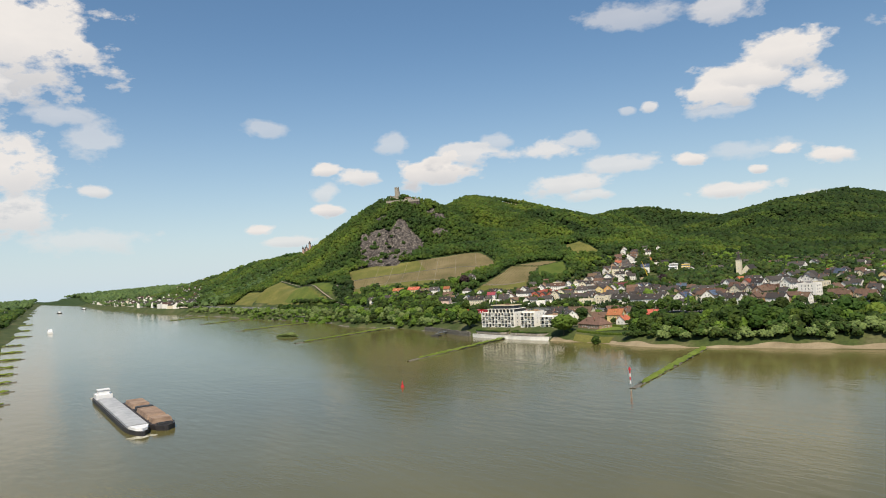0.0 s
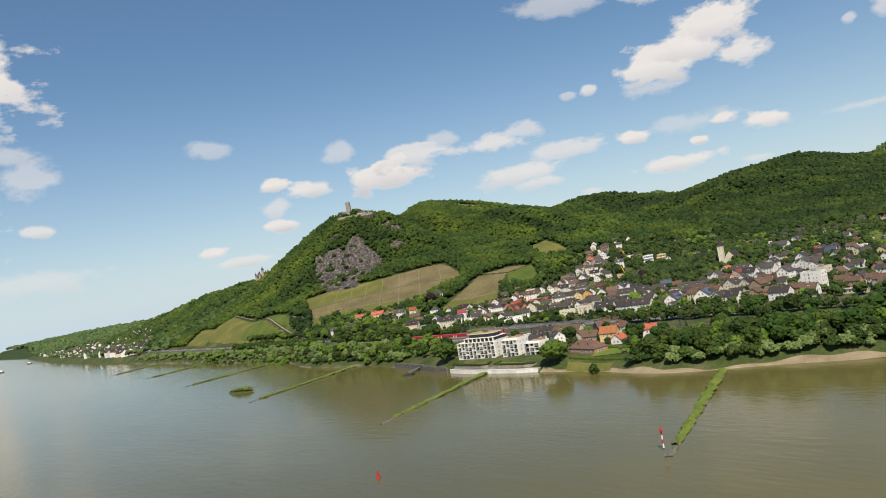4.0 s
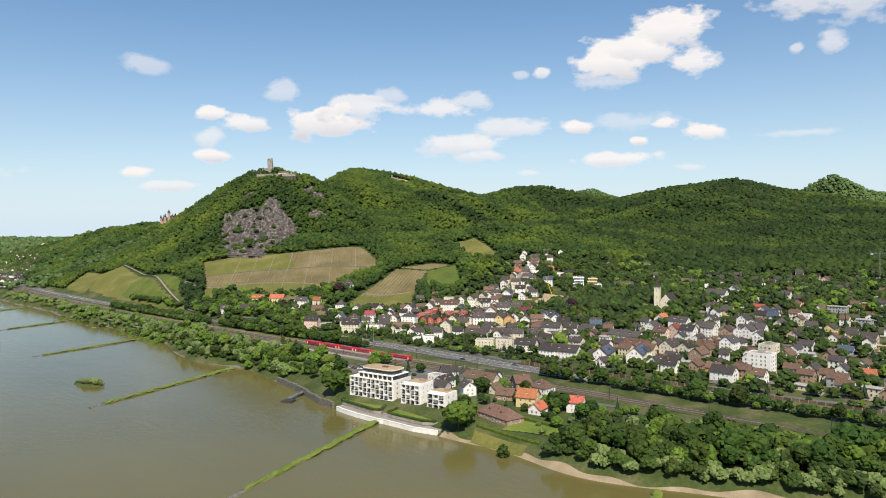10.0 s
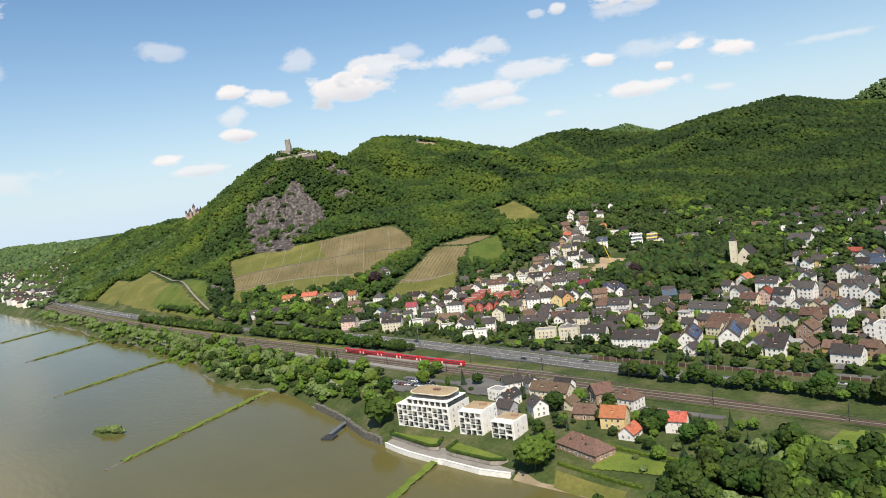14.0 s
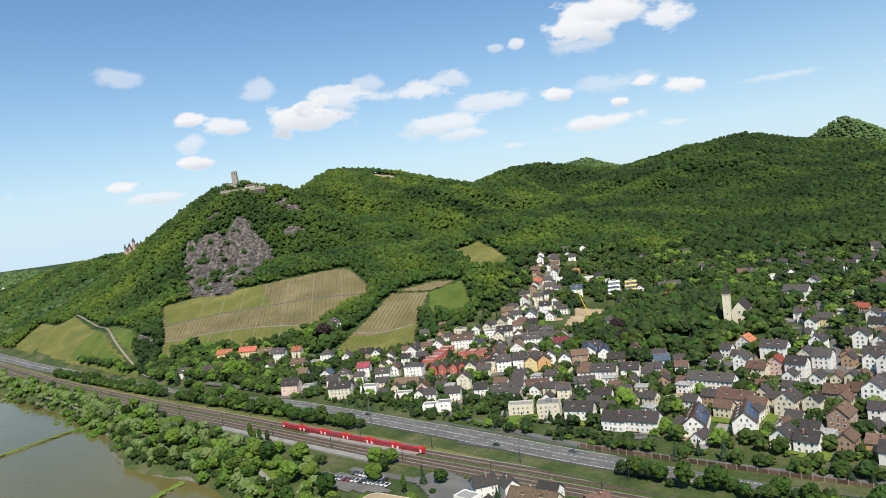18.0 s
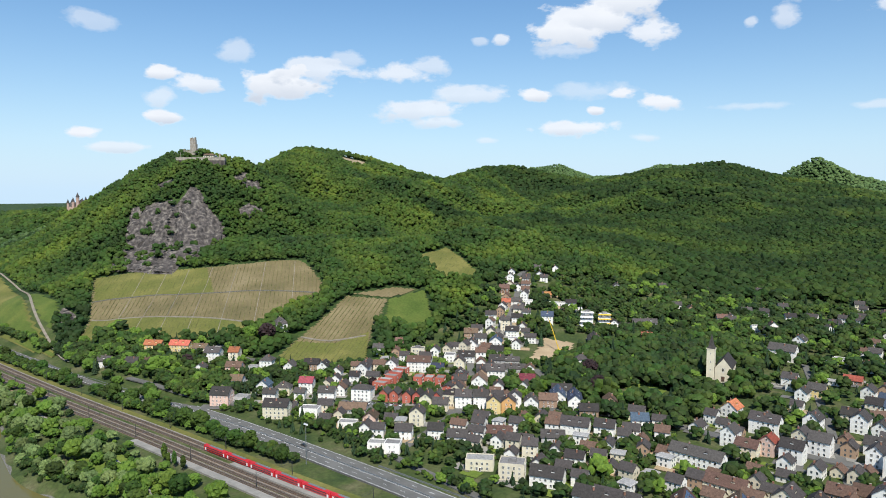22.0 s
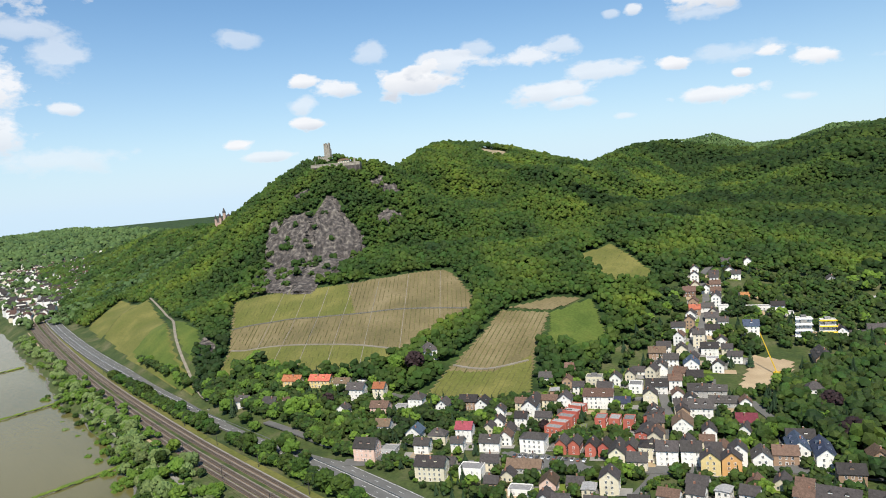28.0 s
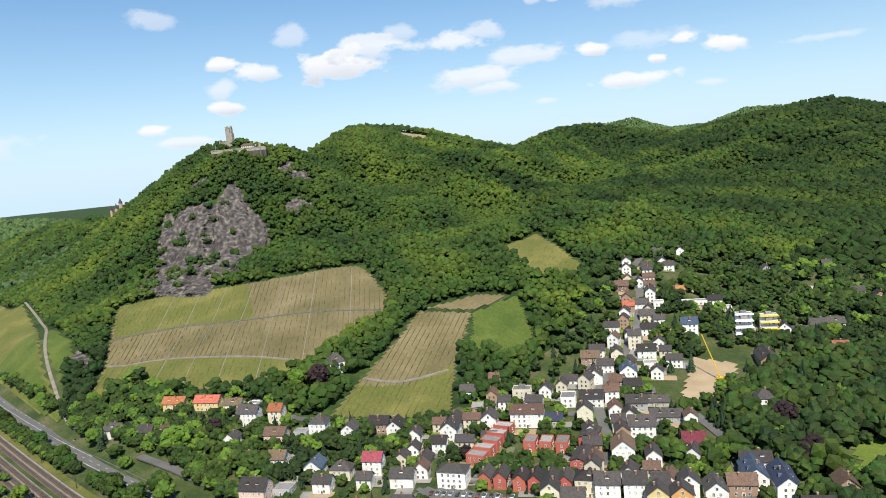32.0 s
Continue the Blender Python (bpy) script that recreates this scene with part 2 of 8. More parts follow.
M["bark"] = surface("bark", [(0.3, (0.06, 0.045, 0.03)), (0.7, (0.13, 0.1, 0.07))], 1.0, 5, 0.9, 0.05, 4.0, squash=(1, 1, 0.2))
M["rock"] = surface("trachyte_cliff", [(0.34, (0.034, 0.031, 0.029)), (0.46, (0.068, 0.058, 0.053)), (0.57, (0.116, 0.1, 0.088)), (0.72, (0.23, 0.205, 0.17))], 0.22, 9, 0.9, 1.2, 0.5, fine=0.35, fine_scale=0.14, squash=(1, 1, 0.07))
M["stone"] = surface("pale_masonry", [(0.3, (0.24, 0.21, 0.17)), (0.7, (0.4, 0.36, 0.3))], 0.4, 6, 0.9, 0.06, 2.5, fine=0.2)
M["castle_stone"] = surface("rosy_sandstone", [(0.3, (0.38, 0.25, 0.2)), (0.7, (0.52, 0.38, 0.31))], 0.4, 6, 0.9, 0.06, 2.5, fine=0.2)
M["basalt"] = surface("basalt_rubble", [(0.3, (0.07, 0.065, 0.055)), (0.7, (0.2, 0.19, 0.16))], 0.8, 6, 0.9, 0.2, 1.5, fine=0.35, fine_scale=2.0)
M["sand"] = surface("river_sand", [(0.3, (0.19, 0.15, 0.09)), (0.7, (0.32, 0.26, 0.17))], 0.1, 6, 0.95, 0.06, 2.0, fine=0.2)
M["earth"] = surface("bare_earth", [(0.3, (0.3, 0.22, 0.13)), (0.7, (0.42, 0.32, 0.2))], 0.06, 6, 0.95, 0.1, 1.0, fine=0.2)
M["asphalt"] = surface("asphalt", [(0.3, (0.1, 0.097, 0.09)), (0.7, (0.15, 0.145, 0.135))], 0.08, 6, 0.85, 0.01, 8.0, fine=0.15)
M["paving"] = surface("grey_paving", [(0.3, (0.2, 0.19, 0.17)), (0.7, (0.3, 0.28, 0.25))], 0.15, 6, 0.9, 0.01, 6.0, fine=0.15)
M["paint"] = surface("road_paint", [(0.3, (0.65, 0.65, 0.63)), (0.7, (0.8, 0.8, 0.78))], 2.0, 3, 0.7)
M["ballast"] = surface("rusty_ballast", [(0.3, (0.115, 0.078, 0.05)), (0.7, (0.2, 0.145, 0.1))], 0.12, 6, 0.95, 0.08, 3.0, fine=0.3, fine_scale=1.5, squash=(0.15, 1, 1))
M["sleepers"] = surface("dark_sleepers", [(0.3, (0.06, 0.043, 0.03)), (0.7, (0.11, 0.08, 0.056))], 0.5, 5, 0.95, 0.05, 3.0, fine=0.3, fine_scale=2.0)
M["gravel"] = surface("pale_ballast", [(0.3, (0.17, 0.14, 0.11)), (0.7, (0.26, 0.22, 0.18))], 0.3, 6, 0.95, 0.05, 3.0, fine=0.25, fine_scale=2.0)
M["rail"] = surface("rail_steel", [(0.3, (0.2, 0.16, 0.13)), (0.7, (0.3, 0.26, 0.23))], 1.0, 3, 0.45, metal=0.7)
M["steel"] = surface("galvanised_steel", [(0.3, (0.22, 0.23, 0.23)), (0.7, (0.34, 0.35, 0.35))], 1.0, 3, 0.5, metal=0.6)
M["dark"] = surface("dark_metal", [(0.3, (0.03, 0.03, 0.033)), (0.7, (0.06, 0.06, 0.062))], 1.0, 3, 0.5)
M["meadow_grass"] = surface("meadow_grass", [(0.3, (0.06, 0.092, 0.013)), (0.5, (0.08, 0.112, 0.018)), (0.7, (0.115, 0.135, 0.025))], 0.04, 6, 0.95, 0.1, 1.0, fine=0.22, fine_scale=0.5)
M["vine"] = surface("vine_leaves", [(0.3, (0.095, 0.1, 0.03)), (0.7, (0.15, 0.145, 0.05))], 0.03, 5, 0.85, island=0.3, fine=0.3, fine_scale=0.6)
M["vine_soil"] = surface("vineyard_soil", [(0.3, (0.115, 0.097, 0.042)), (0.5, (0.16, 0.128, 0.06)), (0.72, (0.21, 0.168, 0.088))], 0.025, 7, 0.95, 0.1, 1.0, fine=0.2, fine_scale=0.5)
M["vine_grass"] = surface("vineyard_grass", [(0.3, (0.1, 0.112, 0.022)), (0.5, (0.125, 0.125, 0.03)), (0.7, (0.18, 0.165, 0.045))], 0.03, 6, 0.95, 0.1, 1.0, fine=0.2, fine_scale=0.5)
M["track"] = surface("gravel_track", [(0.3, (0.19, 0.165, 0.125)), (0.7, (0.28, 0.245, 0.195))], 0.2, 5, 0.95, fine=0.2)
for key, c in dict(w=(0.83, 0.8, 0.74), c=(0.7, 0.63, 0.47), y=(0.72, 0.56, 0.26), p=(0.68, 0.47, 0.38), o=(0.66, 0.38, 0.14), s=(0.36, 0.24, 0.16), g=(0.42, 0.41, 0.4), b=(0.2, 0.12, 0.08), r=(0.46, 0.13, 0.09)).items():
    M["wall_" + key] = surface("render_" + key, [(0.3, tuple(v * 0.86 for v in c)), (0.65, c)], 0.35, 5, 0.9, 0.01, 6.0, vary=0.08, fine=0.06)
for key, c in dict(d=(0.06, 0.053, 0.05), b=(0.12, 0.078, 0.055), r=(0.34, 0.12, 0.06), n=(0.055, 0.07, 0.105), m=(0.2, 0.05, 0.045), k=(0.27, 0.26, 0.25)).items():
    M["roof_" + key] = surface("tiles_" + key, [(0.3, tuple(v * 0.75 for v in c)), (0.7, tuple(min(1, v * 1.25) for v in c))], 0.9, 5, 0.8, 0.05, 5.0, vary=0.4, spec=0.2, fine=0.25, fine_scale=2.5)
M["solar"] = surface("solar_glass", [(0.3, (0.03, 0.05, 0.1)), (0.7, (0.05, 0.08, 0.15))], 0.8, 3, 0.2, spec=0.6)
M["frame"] = surface("white_paint", [(0.3, (0.72, 0.72, 0.7)), (0.7, (0.8, 0.8, 0.78))], 2.0, 2, 0.5)
M["brick"] = surface("chimney_brick", [(0.3, (0.22, 0.1, 0.07)), (0.7, (0.36, 0.18, 0.12))], 1.5, 4, 0.9, 0.02, 8.0, vary=0.2)
M["red_train"] = surface("red_coach_paint", [(0.3, (0.42, 0.015, 0.02)), (0.7, (0.52, 0.025, 0.03))], 0.4, 3, 0.4, spec=0.5)
M["plain_white"] = surface("white_gloss", [(0.3, (0.7, 0.7, 0.7)), (0.7, (0.82, 0.82, 0.82))], 0.6, 3, 0.4, spec=0.5)
M["yellow"] = surface("yellow_paint", [(0.3, (0.6, 0.38, 0.02)), (0.7, (0.75, 0.5, 0.04))], 0.6, 3, 0.5)
M["orange"] = surface("orange_cladding", [(0.3, (0.48, 0.2, 0.06)), (0.7, (0.6, 0.27, 0.09))], 0.2, 4, 0.7, fine=0.1)
M["car"] = surface("car_paint", [(0.3, (0.3, 0.3, 0.32)), (0.7, (0.34, 0.34, 0.36))], 0.6, 2, 0.3, vary=0.9, spec=0.5)
M["rust"] = surface("hold_cover", [(0.3, (0.2, 0.13, 0.09)), (0.7, (0.36, 0.26, 0.19))], 0.2, 5, 0.8, fine=0.2)
M["hull"] = surface("black_hull", [(0.3, (0.02, 0.02, 0.024)), (0.7, (0.05, 0.045, 0.045))], 0.4, 4, 0.5, fine=0.2)
M["grey_deck"] = surface("grey_hatch", [(0.3, (0.32, 0.33, 0.34)), (0.7, (0.46, 0.47, 0.48))], 0.25, 4, 0.6, fine=0.1)

M["glass"] = surface("window_glass", [(0.3, (0.03, 0.036, 0.042)), (0.7, (0.06, 0.068, 0.075))], 0.5, 2, 0.12, vary=0.5, spec=0.6)

wm = bpy.data.materials.new("river_water")
wm.use_nodes = True
N, L = wm.node_tree.nodes, wm.node_tree.links
b = N["Principled BSDF"]
b.inputs["Roughness"].default_value, b.inputs["IOR"].default_value, b.inputs["Specular IOR Level"].default_value = 0.12, 1.33, 0.38
tc = N.new("ShaderNodeNewGeometry")
big = N.new("ShaderNodeTexNoise")
big.inputs["Scale"].default_value, big.inputs["Detail"].default_value = 0.006, 5
st = N.new("ShaderNodeVectorMath")
st.operation = "MULTIPLY"
st.inputs[1].default_value = (0.35, 1.0, 1.0)
L.new(tc.outputs["Position"], st.inputs[0])
L.new(st.outputs[0], big.inputs["Vector"])
rp = N.new("ShaderNodeValToRGB")
ramp_colors(rp, [(0.35, (0.102, 0.091, 0.03)), (0.65, (0.138, 0.122, 0.042))])
L.new(big.outputs["Fac"], rp.inputs[0])
L.new(rp.outputs[0], b.inputs["Base Color"])
bump_last = None
for sc, dist in ((0.035, 0.5), (0.28, 0.2), (1.3, 0.05)):
    nz = N.new("ShaderNodeTexNoise")
    nz.inputs["Scale"].default_value, nz.inputs["Detail"].default_value = sc, 4
    L.new(st.outputs[0], nz.inputs["Vector"])
    bp = N.new("ShaderNodeBump")
    bp.inputs["Strength"].default_value, bp.inputs["Distance"].default_value = 0.5, dist
    L.new(nz.outputs["Fac"], bp.inputs["Height"])
    if bump_last:
        L.new(bump_last, bp.inputs["Normal"])
    bump_last = bp.outputs[0]
L.new(bump_last, b.inputs["Normal"])
M["water"] = wm

# ---- the lie of the land ----


def sstep(a, b, v):
    t = np.clip((v - a) / (b - a), 0, 1)
    return t * t * (3 - 2 * t)


def smax(a, b, k):
    h = np.clip(0.5 + 0.5 * (a - b) / k, 0, 1)
    return b + (a - b) * h + k * h * (1 - h)


def bank_y(x):
    """The near bank of the river."""
    return 4 + 18 * sstep(-335, -460, x) + 6 * sstep(-620, -720, x) - 12 * np.exp(-((x + 575) / 45) ** 2) + 58 * sstep(-170, 20, x) + 13 * sstep(-580, -700, x) + 300 * np.clip((-1700 - x) / 3100, 0, 1) ** 1.5 + 3 * np.sin(x * 0.021) + 2 * np.sin(x * 0.063 + 1)


def far_bank_y(x):
    return -402 + 41 * sstep(-150, -531, x) + 0.118 * np.clip(-531 - x, 0, 1e5) + 3 * np.sin(x * 0.017)


def ridge(x, y, nodes):
    """A crest line of nodes (x, y, height, reach to the left of its run, reach to the right)."""
    best = np.full(np.shape(x), -1e9)
    for (x0, y0, h0, l0, r0), (x1, y1, h1, l1, r1) in zip(nodes, nodes[1:]):
        dx, dy = x1 - x0, y1 - y0
        s = np.clip(((x - x0) * dx + (y - y0) * dy) / (dx * dx + dy * dy), 0, 1)
        ex, ey = x - x0 - s * dx, y - y0 - s * dy
        w = np.where(dx * ey - dy * ex > 0, l0 + s * (l1 - l0), r0 + s * (r1 - r0))
        d = np.hypot(ex, ey) / w
        g = np.where(d < 1, 1 - d * (1 - 0.22 * np.exp(-d * 6)), -(d - 1) * 0.3)
        best = np.maximum(best, (h0 + s * (h1 - h0)) * g)
    return best


RUIN_ROCK = [(-2330, 235, 28, 300, 130), (-2116, 316, 68, 300, 180), (-1892, 393, 106, 320, 240), (-1700, 425, 122, 330, 280), (-1560, 446, 122, 330, 280), (-1450, 425, 138, 330, 270), (-1320, 420, 186, 330, 270), (-1207, 434, 220, 330, 310), (-1152, 453, 227, 330, 330), (-1120, 500, 212, 330, 330), (-1170, 575, 196, 400, 420)]
VINE_SHOULDER = [(-1060, 300, 78, 300, 260), (-960, 320, 96, 300, 330), (-850, 420, 104, 300, 400), (-740, 570, 104, 300, 420), (-700, 800, 110, 300, 420)]
QUARRY_HILL = [(-1170, 575, 196, 400, 420), (-1250, 680, 222, 450, 600), (-1340, 780, 243, 450, 800), (-1370, 900, 245, 450, 830), (-1320, 1000, 190, 450, 560), (-1330, 1180, 184, 450, 400), (-1480, 1560, 224, 450, 440), (-1500, 1740, 232, 450, 480), (-1480, 1900, 214, 450, 620), (-1300, 2100, 176, 400, 500)]
TOWN_HILL = [(-640, 690, 50, 260, 330), (-723, 812, 88, 300, 420), (-861, 1218, 128, 340, 800), (-950, 1650, 186, 400, 1050), (-1020, 2030, 247, 460, 1200), (-880, 2050, 196, 520, 1400), (-650, 1980, 146, 520, 1450), (-350, 1880, 122, 520, 1450), (0, 1700, 110, 520, 1400), (500, 1500, 104, 500, 1400)]
FAR_HEIGHTS = [(-2900, 3300, 250, 900, 900), (-2364, 3304, 298, 700, 700), (-2080, 3120, 226, 800, 800), (-1850, 3100, 226, 800, 800), (-1660, 3060, 272, 700, 700), (-1430, 2980, 262, 700, 700), (-1180, 2840, 214, 700, 700), (-980, 2740, 216, 560, 560), (-885, 2710, 284, 420, 420), (-780, 2660, 214, 520, 520), (-600, 2560, 182, 700, 700), (-300, 2400, 150, 800, 800), (300, 2200, 130, 800, 800)]
NEXT_HILLS = [(-5600, 1250, 50, 900, 700), (-4700, 1150, 62, 700, 600), (-4000, 950, 58, 600, 500), (-3500, 860, 30, 500, 500)]
HILLS = [RUIN_ROCK, VINE_SHOULDER, QUARRY_HILL, TOWN_HILL, FAR_HEIGHTS, NEXT_HILLS]


rng = np.random.RandomState(7)
WAVES = [(rng.uniform(0.006, 0.03), rng.uniform(0, 6.3), rng.uniform(0, 6.3)) for _ in range(14)]


def roughness(x, y):
    z = 0
    for f, a, p in WAVES:
        z = z + np.sin((x * math.cos(a) + y * math.sin(a)) * f + p) * (0.011 / f) * 1.1
    return z


def ravines(x, y):
    """Spurs and gullies of the wooded slopes behind the town."""
    u = x + 60 * np.sin(y * 0.006 + 1.0)
    v = y + 50 * np.sin(x * 0.007)
    z = 9 * np.sin(u * 0.021 + v * 0.007) + 7 * np.sin(v * 0.024 - u * 0.012 + 2.0) + 4 * np.sin(u * 0.047 + 0.5) * np.sin(v * 0.041)
    return (z * 1.5 - 7) * (1 - 0.75 * sstep(1300, 1800, y))


def height(x, y):
    x, y = np.asarray(x, float), np.asarray(y, float)
    base = -4 + 12 * sstep(-14, 16, y - bank_y(x)) + 2.5 * sstep(20, 70, y) + 0.055 * np.clip(y - 110, 0, 700) + 0.02 * np.clip(y - 810, 0, 5000)
    z = base
    for nodes in HILLS:
        z = smax(z, ridge(x, y, nodes), 14.0)
    gate = sstep(96, 150, y - np.clip((-1500 - x) * 0.08, 0, 80))
    rise = z - base
    rise = rise * gate + ravines(x, y) * sstep(430, 640, y) * sstep(-1250, -1050, x) * sstep(30, 90, rise) + np.clip(rise * 0.12, 0, 1) * roughness(x, y) * sstep(150, 330, y) * sstep(20, 90, rise)
    # the river cliff under the ruin is cut steep
    far = sstep(-25, 10, far_bank_y(x) - y)
    return base + rise + far * 8


def ground(x, y):
    return float(height(np.array([x]), np.array([y]))[0])


def inside(poly, x, y):
    x, y = np.asarray(x, float), np.asarray(y, float)
    c = np.zeros(np.shape(x), bool)
    for (x0, y0), (x1, y1) in zip(poly, poly[1:] + poly[:1]):
        c ^= ((y0 > y) != (y1 > y)) & (x < (x1 - x0) * (y - y0) / ((y1 - y0) or 1e-9) + x0)
    return c


VINEYARD = [(-960, 213), (-931, 238), (-906, 264), (-880, 288), (-835, 340), (-797, 380), (-764, 370), (-720, 351), (-707, 337), (-702, 300), (-697, 276), (-692, 244), (-690, 226), (-699, 211), (-725, 187), (-761, 166), (-788, 149), (-805, 134), (-844, 160)]
VINEYARD_2 = [(-684, 352), (-650, 376), (-607, 315), (-572, 277), (-566, 264), (-622, 222), (-641, 260), (-660, 305)]
TRIANGLE = [(-723, 497), (-720, 542), (-627, 499), (-643, 466), (-667, 466)]
MEADOW = [(-648, 376), (-641, 422), (-586, 374), (-578, 357), (-612, 335), (-633, 361)]
TERRACE = [(-684, 360), (-667, 404), (-645, 418), (-652, 380)]
FIELD = [(-1307, 126), (-1390, 191), (-1214, 184), (-1052, 162), (-925, 134), (-850, 124), (-812, 117), (-860, 113), (-1000, 112)]
FIELD_2 = [(-1032, 166), (-930, 160), (-893, 150), (-872, 134), (-925, 140)]
ROCKS = [
    [(-1086, 401), (-1077, 409), (-1057, 405), (-1032, 400), (-1005, 405), (-983, 393), (-917, 337), (-901, 306), (-898, 283), (-884, 267), (-908, 252), (-945, 288), (-1015, 336), (-1039, 347), (-1046, 362), (-1066, 369), (-1076, 387)],
    [(-1118, 330), (-1100, 345), (-1076, 372), (-1066, 369), (-1046, 362), (-1039, 347), (-1015, 336), (-945, 288), (-908, 252), (-965, 230), (-1034, 263), (-1045, 286), (-1076, 302)],
    [(-1137, 372), (-1120, 394), (-1106, 389), (-1109, 368)],
    [(-1079, 461), (-1095, 487), (-1080, 503), (-1038, 496), (-1049, 482)],
    [(-1022, 435), (-1030, 466), (-1009, 473), (-998, 456), (-1006, 428)],
    [(-886, 145), (-901, 157), (-865, 158), (-850, 150), (-866, 140)],
]
QUARRY = [(-1330, 880), (-1290, 915), (-1237, 870), (-1262, 832)]
TOWN = [(-850, 112), (-812, 124), (-770, 146), (-700, 196), (-640, 212), (-575, 258), (-556, 300), (-575, 400), (-620, 520), (-590, 600), (-470, 680), (-350, 740), (-100, 700), (300, 640), (300, 100), (-850, 100)]
OPEN = [VINEYARD, VINEYARD_2, TRIANGLE, MEADOW, TERRACE, FIELD, FIELD_2, QUARRY]

# ---- building blocks ----


class Shape:
    """Vertices and faces gathered into one mesh, with a material slot a face."""

    def __init__(self):
        self.v, self.f, self.m = [], [], []

    def add(self, verts, faces, mat=0):
        o = len(self.v)
        self.v += [tuple(p) for p in verts]
        self.f += [tuple(i + o for i in q) for q in faces]
        self.m += [mat] * len(faces)
        return self

    def box(self, x0, y0, z0, x1, y1, z1, mat=0):
        v = [(x, y, z) for z in (z0, z1) for x, y in ((x0, y0), (x1, y0), (x1, y1), (x0, y1))]
        return self.add(v, [(0, 3, 2, 1), (4, 5, 6, 7), (0, 1, 5, 4), (1, 2, 6, 5), (2, 3, 7, 6), (3, 0, 4, 7)], mat)

    def prism(self, pts, z0, z1, mat=0, top=None):
        """An upright prism over a polygon, counter-clockwise; top scales its upper end about the middle."""
        n = len(pts)
        cx, cy = sum(p[0] for p in pts) / n, sum(p[1] for p in pts) / n
        k = 1 if top is None else top
        v = [(x, y, z0) for x, y in pts] + [(cx + (x - cx) * k, cy + (y - cy) * k, z1) for x, y in pts]
        return self.add(v, [tuple(reversed(range(n))), tuple(range(n, 2 * n))] + [(i, (i + 1) % n, n + (i + 1) % n, n + i) for i in range(n)], mat)

    def tube(self, x, y, r0, r1, z0, z1, n=8, mat=0):
        ring = [(x + math.cos(6.2832 * i / n) , y + math.sin(6.2832 * i / n)) for i in range(n)]
        v = [(x + (px - x) * r0, y + (py - y) * r0, z0) for px, py in ring] + [(x + (px - x) * r1, y + (py - y) * r1, z1) for px, py in ring]
        return self.add(v, [tuple(reversed(range(n))), tuple(range(n, 2 * n))] + [(i, (i + 1) % n, n + (i + 1) % n, n + i) for i in range(n)], mat)

    def mesh(self, name, mats, smooth=False):
        me = bpy.data.meshes.new(name)
        me.from_pydata(self.v, [], self.f)
        for k in mats:
            me.materials.append(M[k])
        me.polygons.foreach_set("material_index", self.m)
        if smooth:
            me.polygons.foreach_set("use_smooth", [True] * len(self.f))
        me.update()
        return me


def part(name, shape, mats, parent=None, label="", at=(0, 0, 0), rz=0.0, smooth=False):
    """Links a Shape (or a mesh that is shared) as one object under a thing or a part."""
    mats = (mats,) if isinstance(mats, str) else mats
    me = shape if isinstance(shape, bpy.types.Mesh) else shape.mesh(name, mats, smooth)
    ob = new(name, me)
    ob.parent = parent
    ob.matrix_basis = pose(*at, 0, 0, rz)
    return tagged(ob, label)


def thing(name, at, rz, label, category, group="", kind=""):
    """The Empty at a thing's base."""
    ob = new(name)
    ob.empty_display_size = 0.5
    ob.matrix_basis = pose(*at, 0, 0, rz)
    return tagged(ob, label, category, group, kind)


def array_mesh(name, verts, faces, mats, index=None, smooth=False):
    """A large mesh from numpy arrays of vertices and equal-sided faces."""
    me = bpy.data.meshes.new(name)
    n, k = faces.shape
    me.vertices.add(len(verts))
    me.vertices.foreach_set("co", np.asarray(verts, np.float32).ravel())
    me.loops.add(n * k)
    me.loops.foreach_set("vertex_index", faces.astype(np.int32).ravel())
    me.polygons.add(n)
    me.polygons.foreach_set("loop_start", np.arange(0, n * k, k, dtype=np.int32))
    for key in mats:
        me.materials.append(M[key])
    if index is not None:
        me.polygons.foreach_set("material_index", index.astype(np.int32))
    me.polygons.foreach_set("use_smooth", np.full(n, smooth))
    me.update(calc_edges=True)
    return me


def structure(name, me, label, category="", kind="structure"):
    return tagged(new(name, me), label, category, "", kind)


def densify(points, step=6.0):
    out = []
    for (x0, y0), (x1, y1) in zip(points, points[1:]):
        n = max(1, int(math.hypot(x1 - x0, y1 - y0) / step))
        out += [(x0 + (x1 - x0) * i / n, y0 + (y1 - y0) * i / n) for i in range(n)]
    return out + [points[-1]]


def smooth_line(points, step=6.0):
    """A Catmull-Rom line through the points."""
    p = [points[0]] + list(points) + [points[-1]]
    out = []
    for a, b_, c, d in zip(p, p[1:], p[2:], p[3:]):
        n = max(1, int(math.dist(b_, c) / step))
        for i in range(n):
            t = i / n
            out.append(tuple(0.5 * (2 * b_[k] + (c[k] - a[k]) * t + (2 * a[k] - 5 * b_[k] + 4 * c[k] - d[k]) * t * t + (3 * b_[k] - a[k] - 3 * c[k] + d[k]) * t ** 3) for k in (0, 1)))
    return out + [points[-1]]


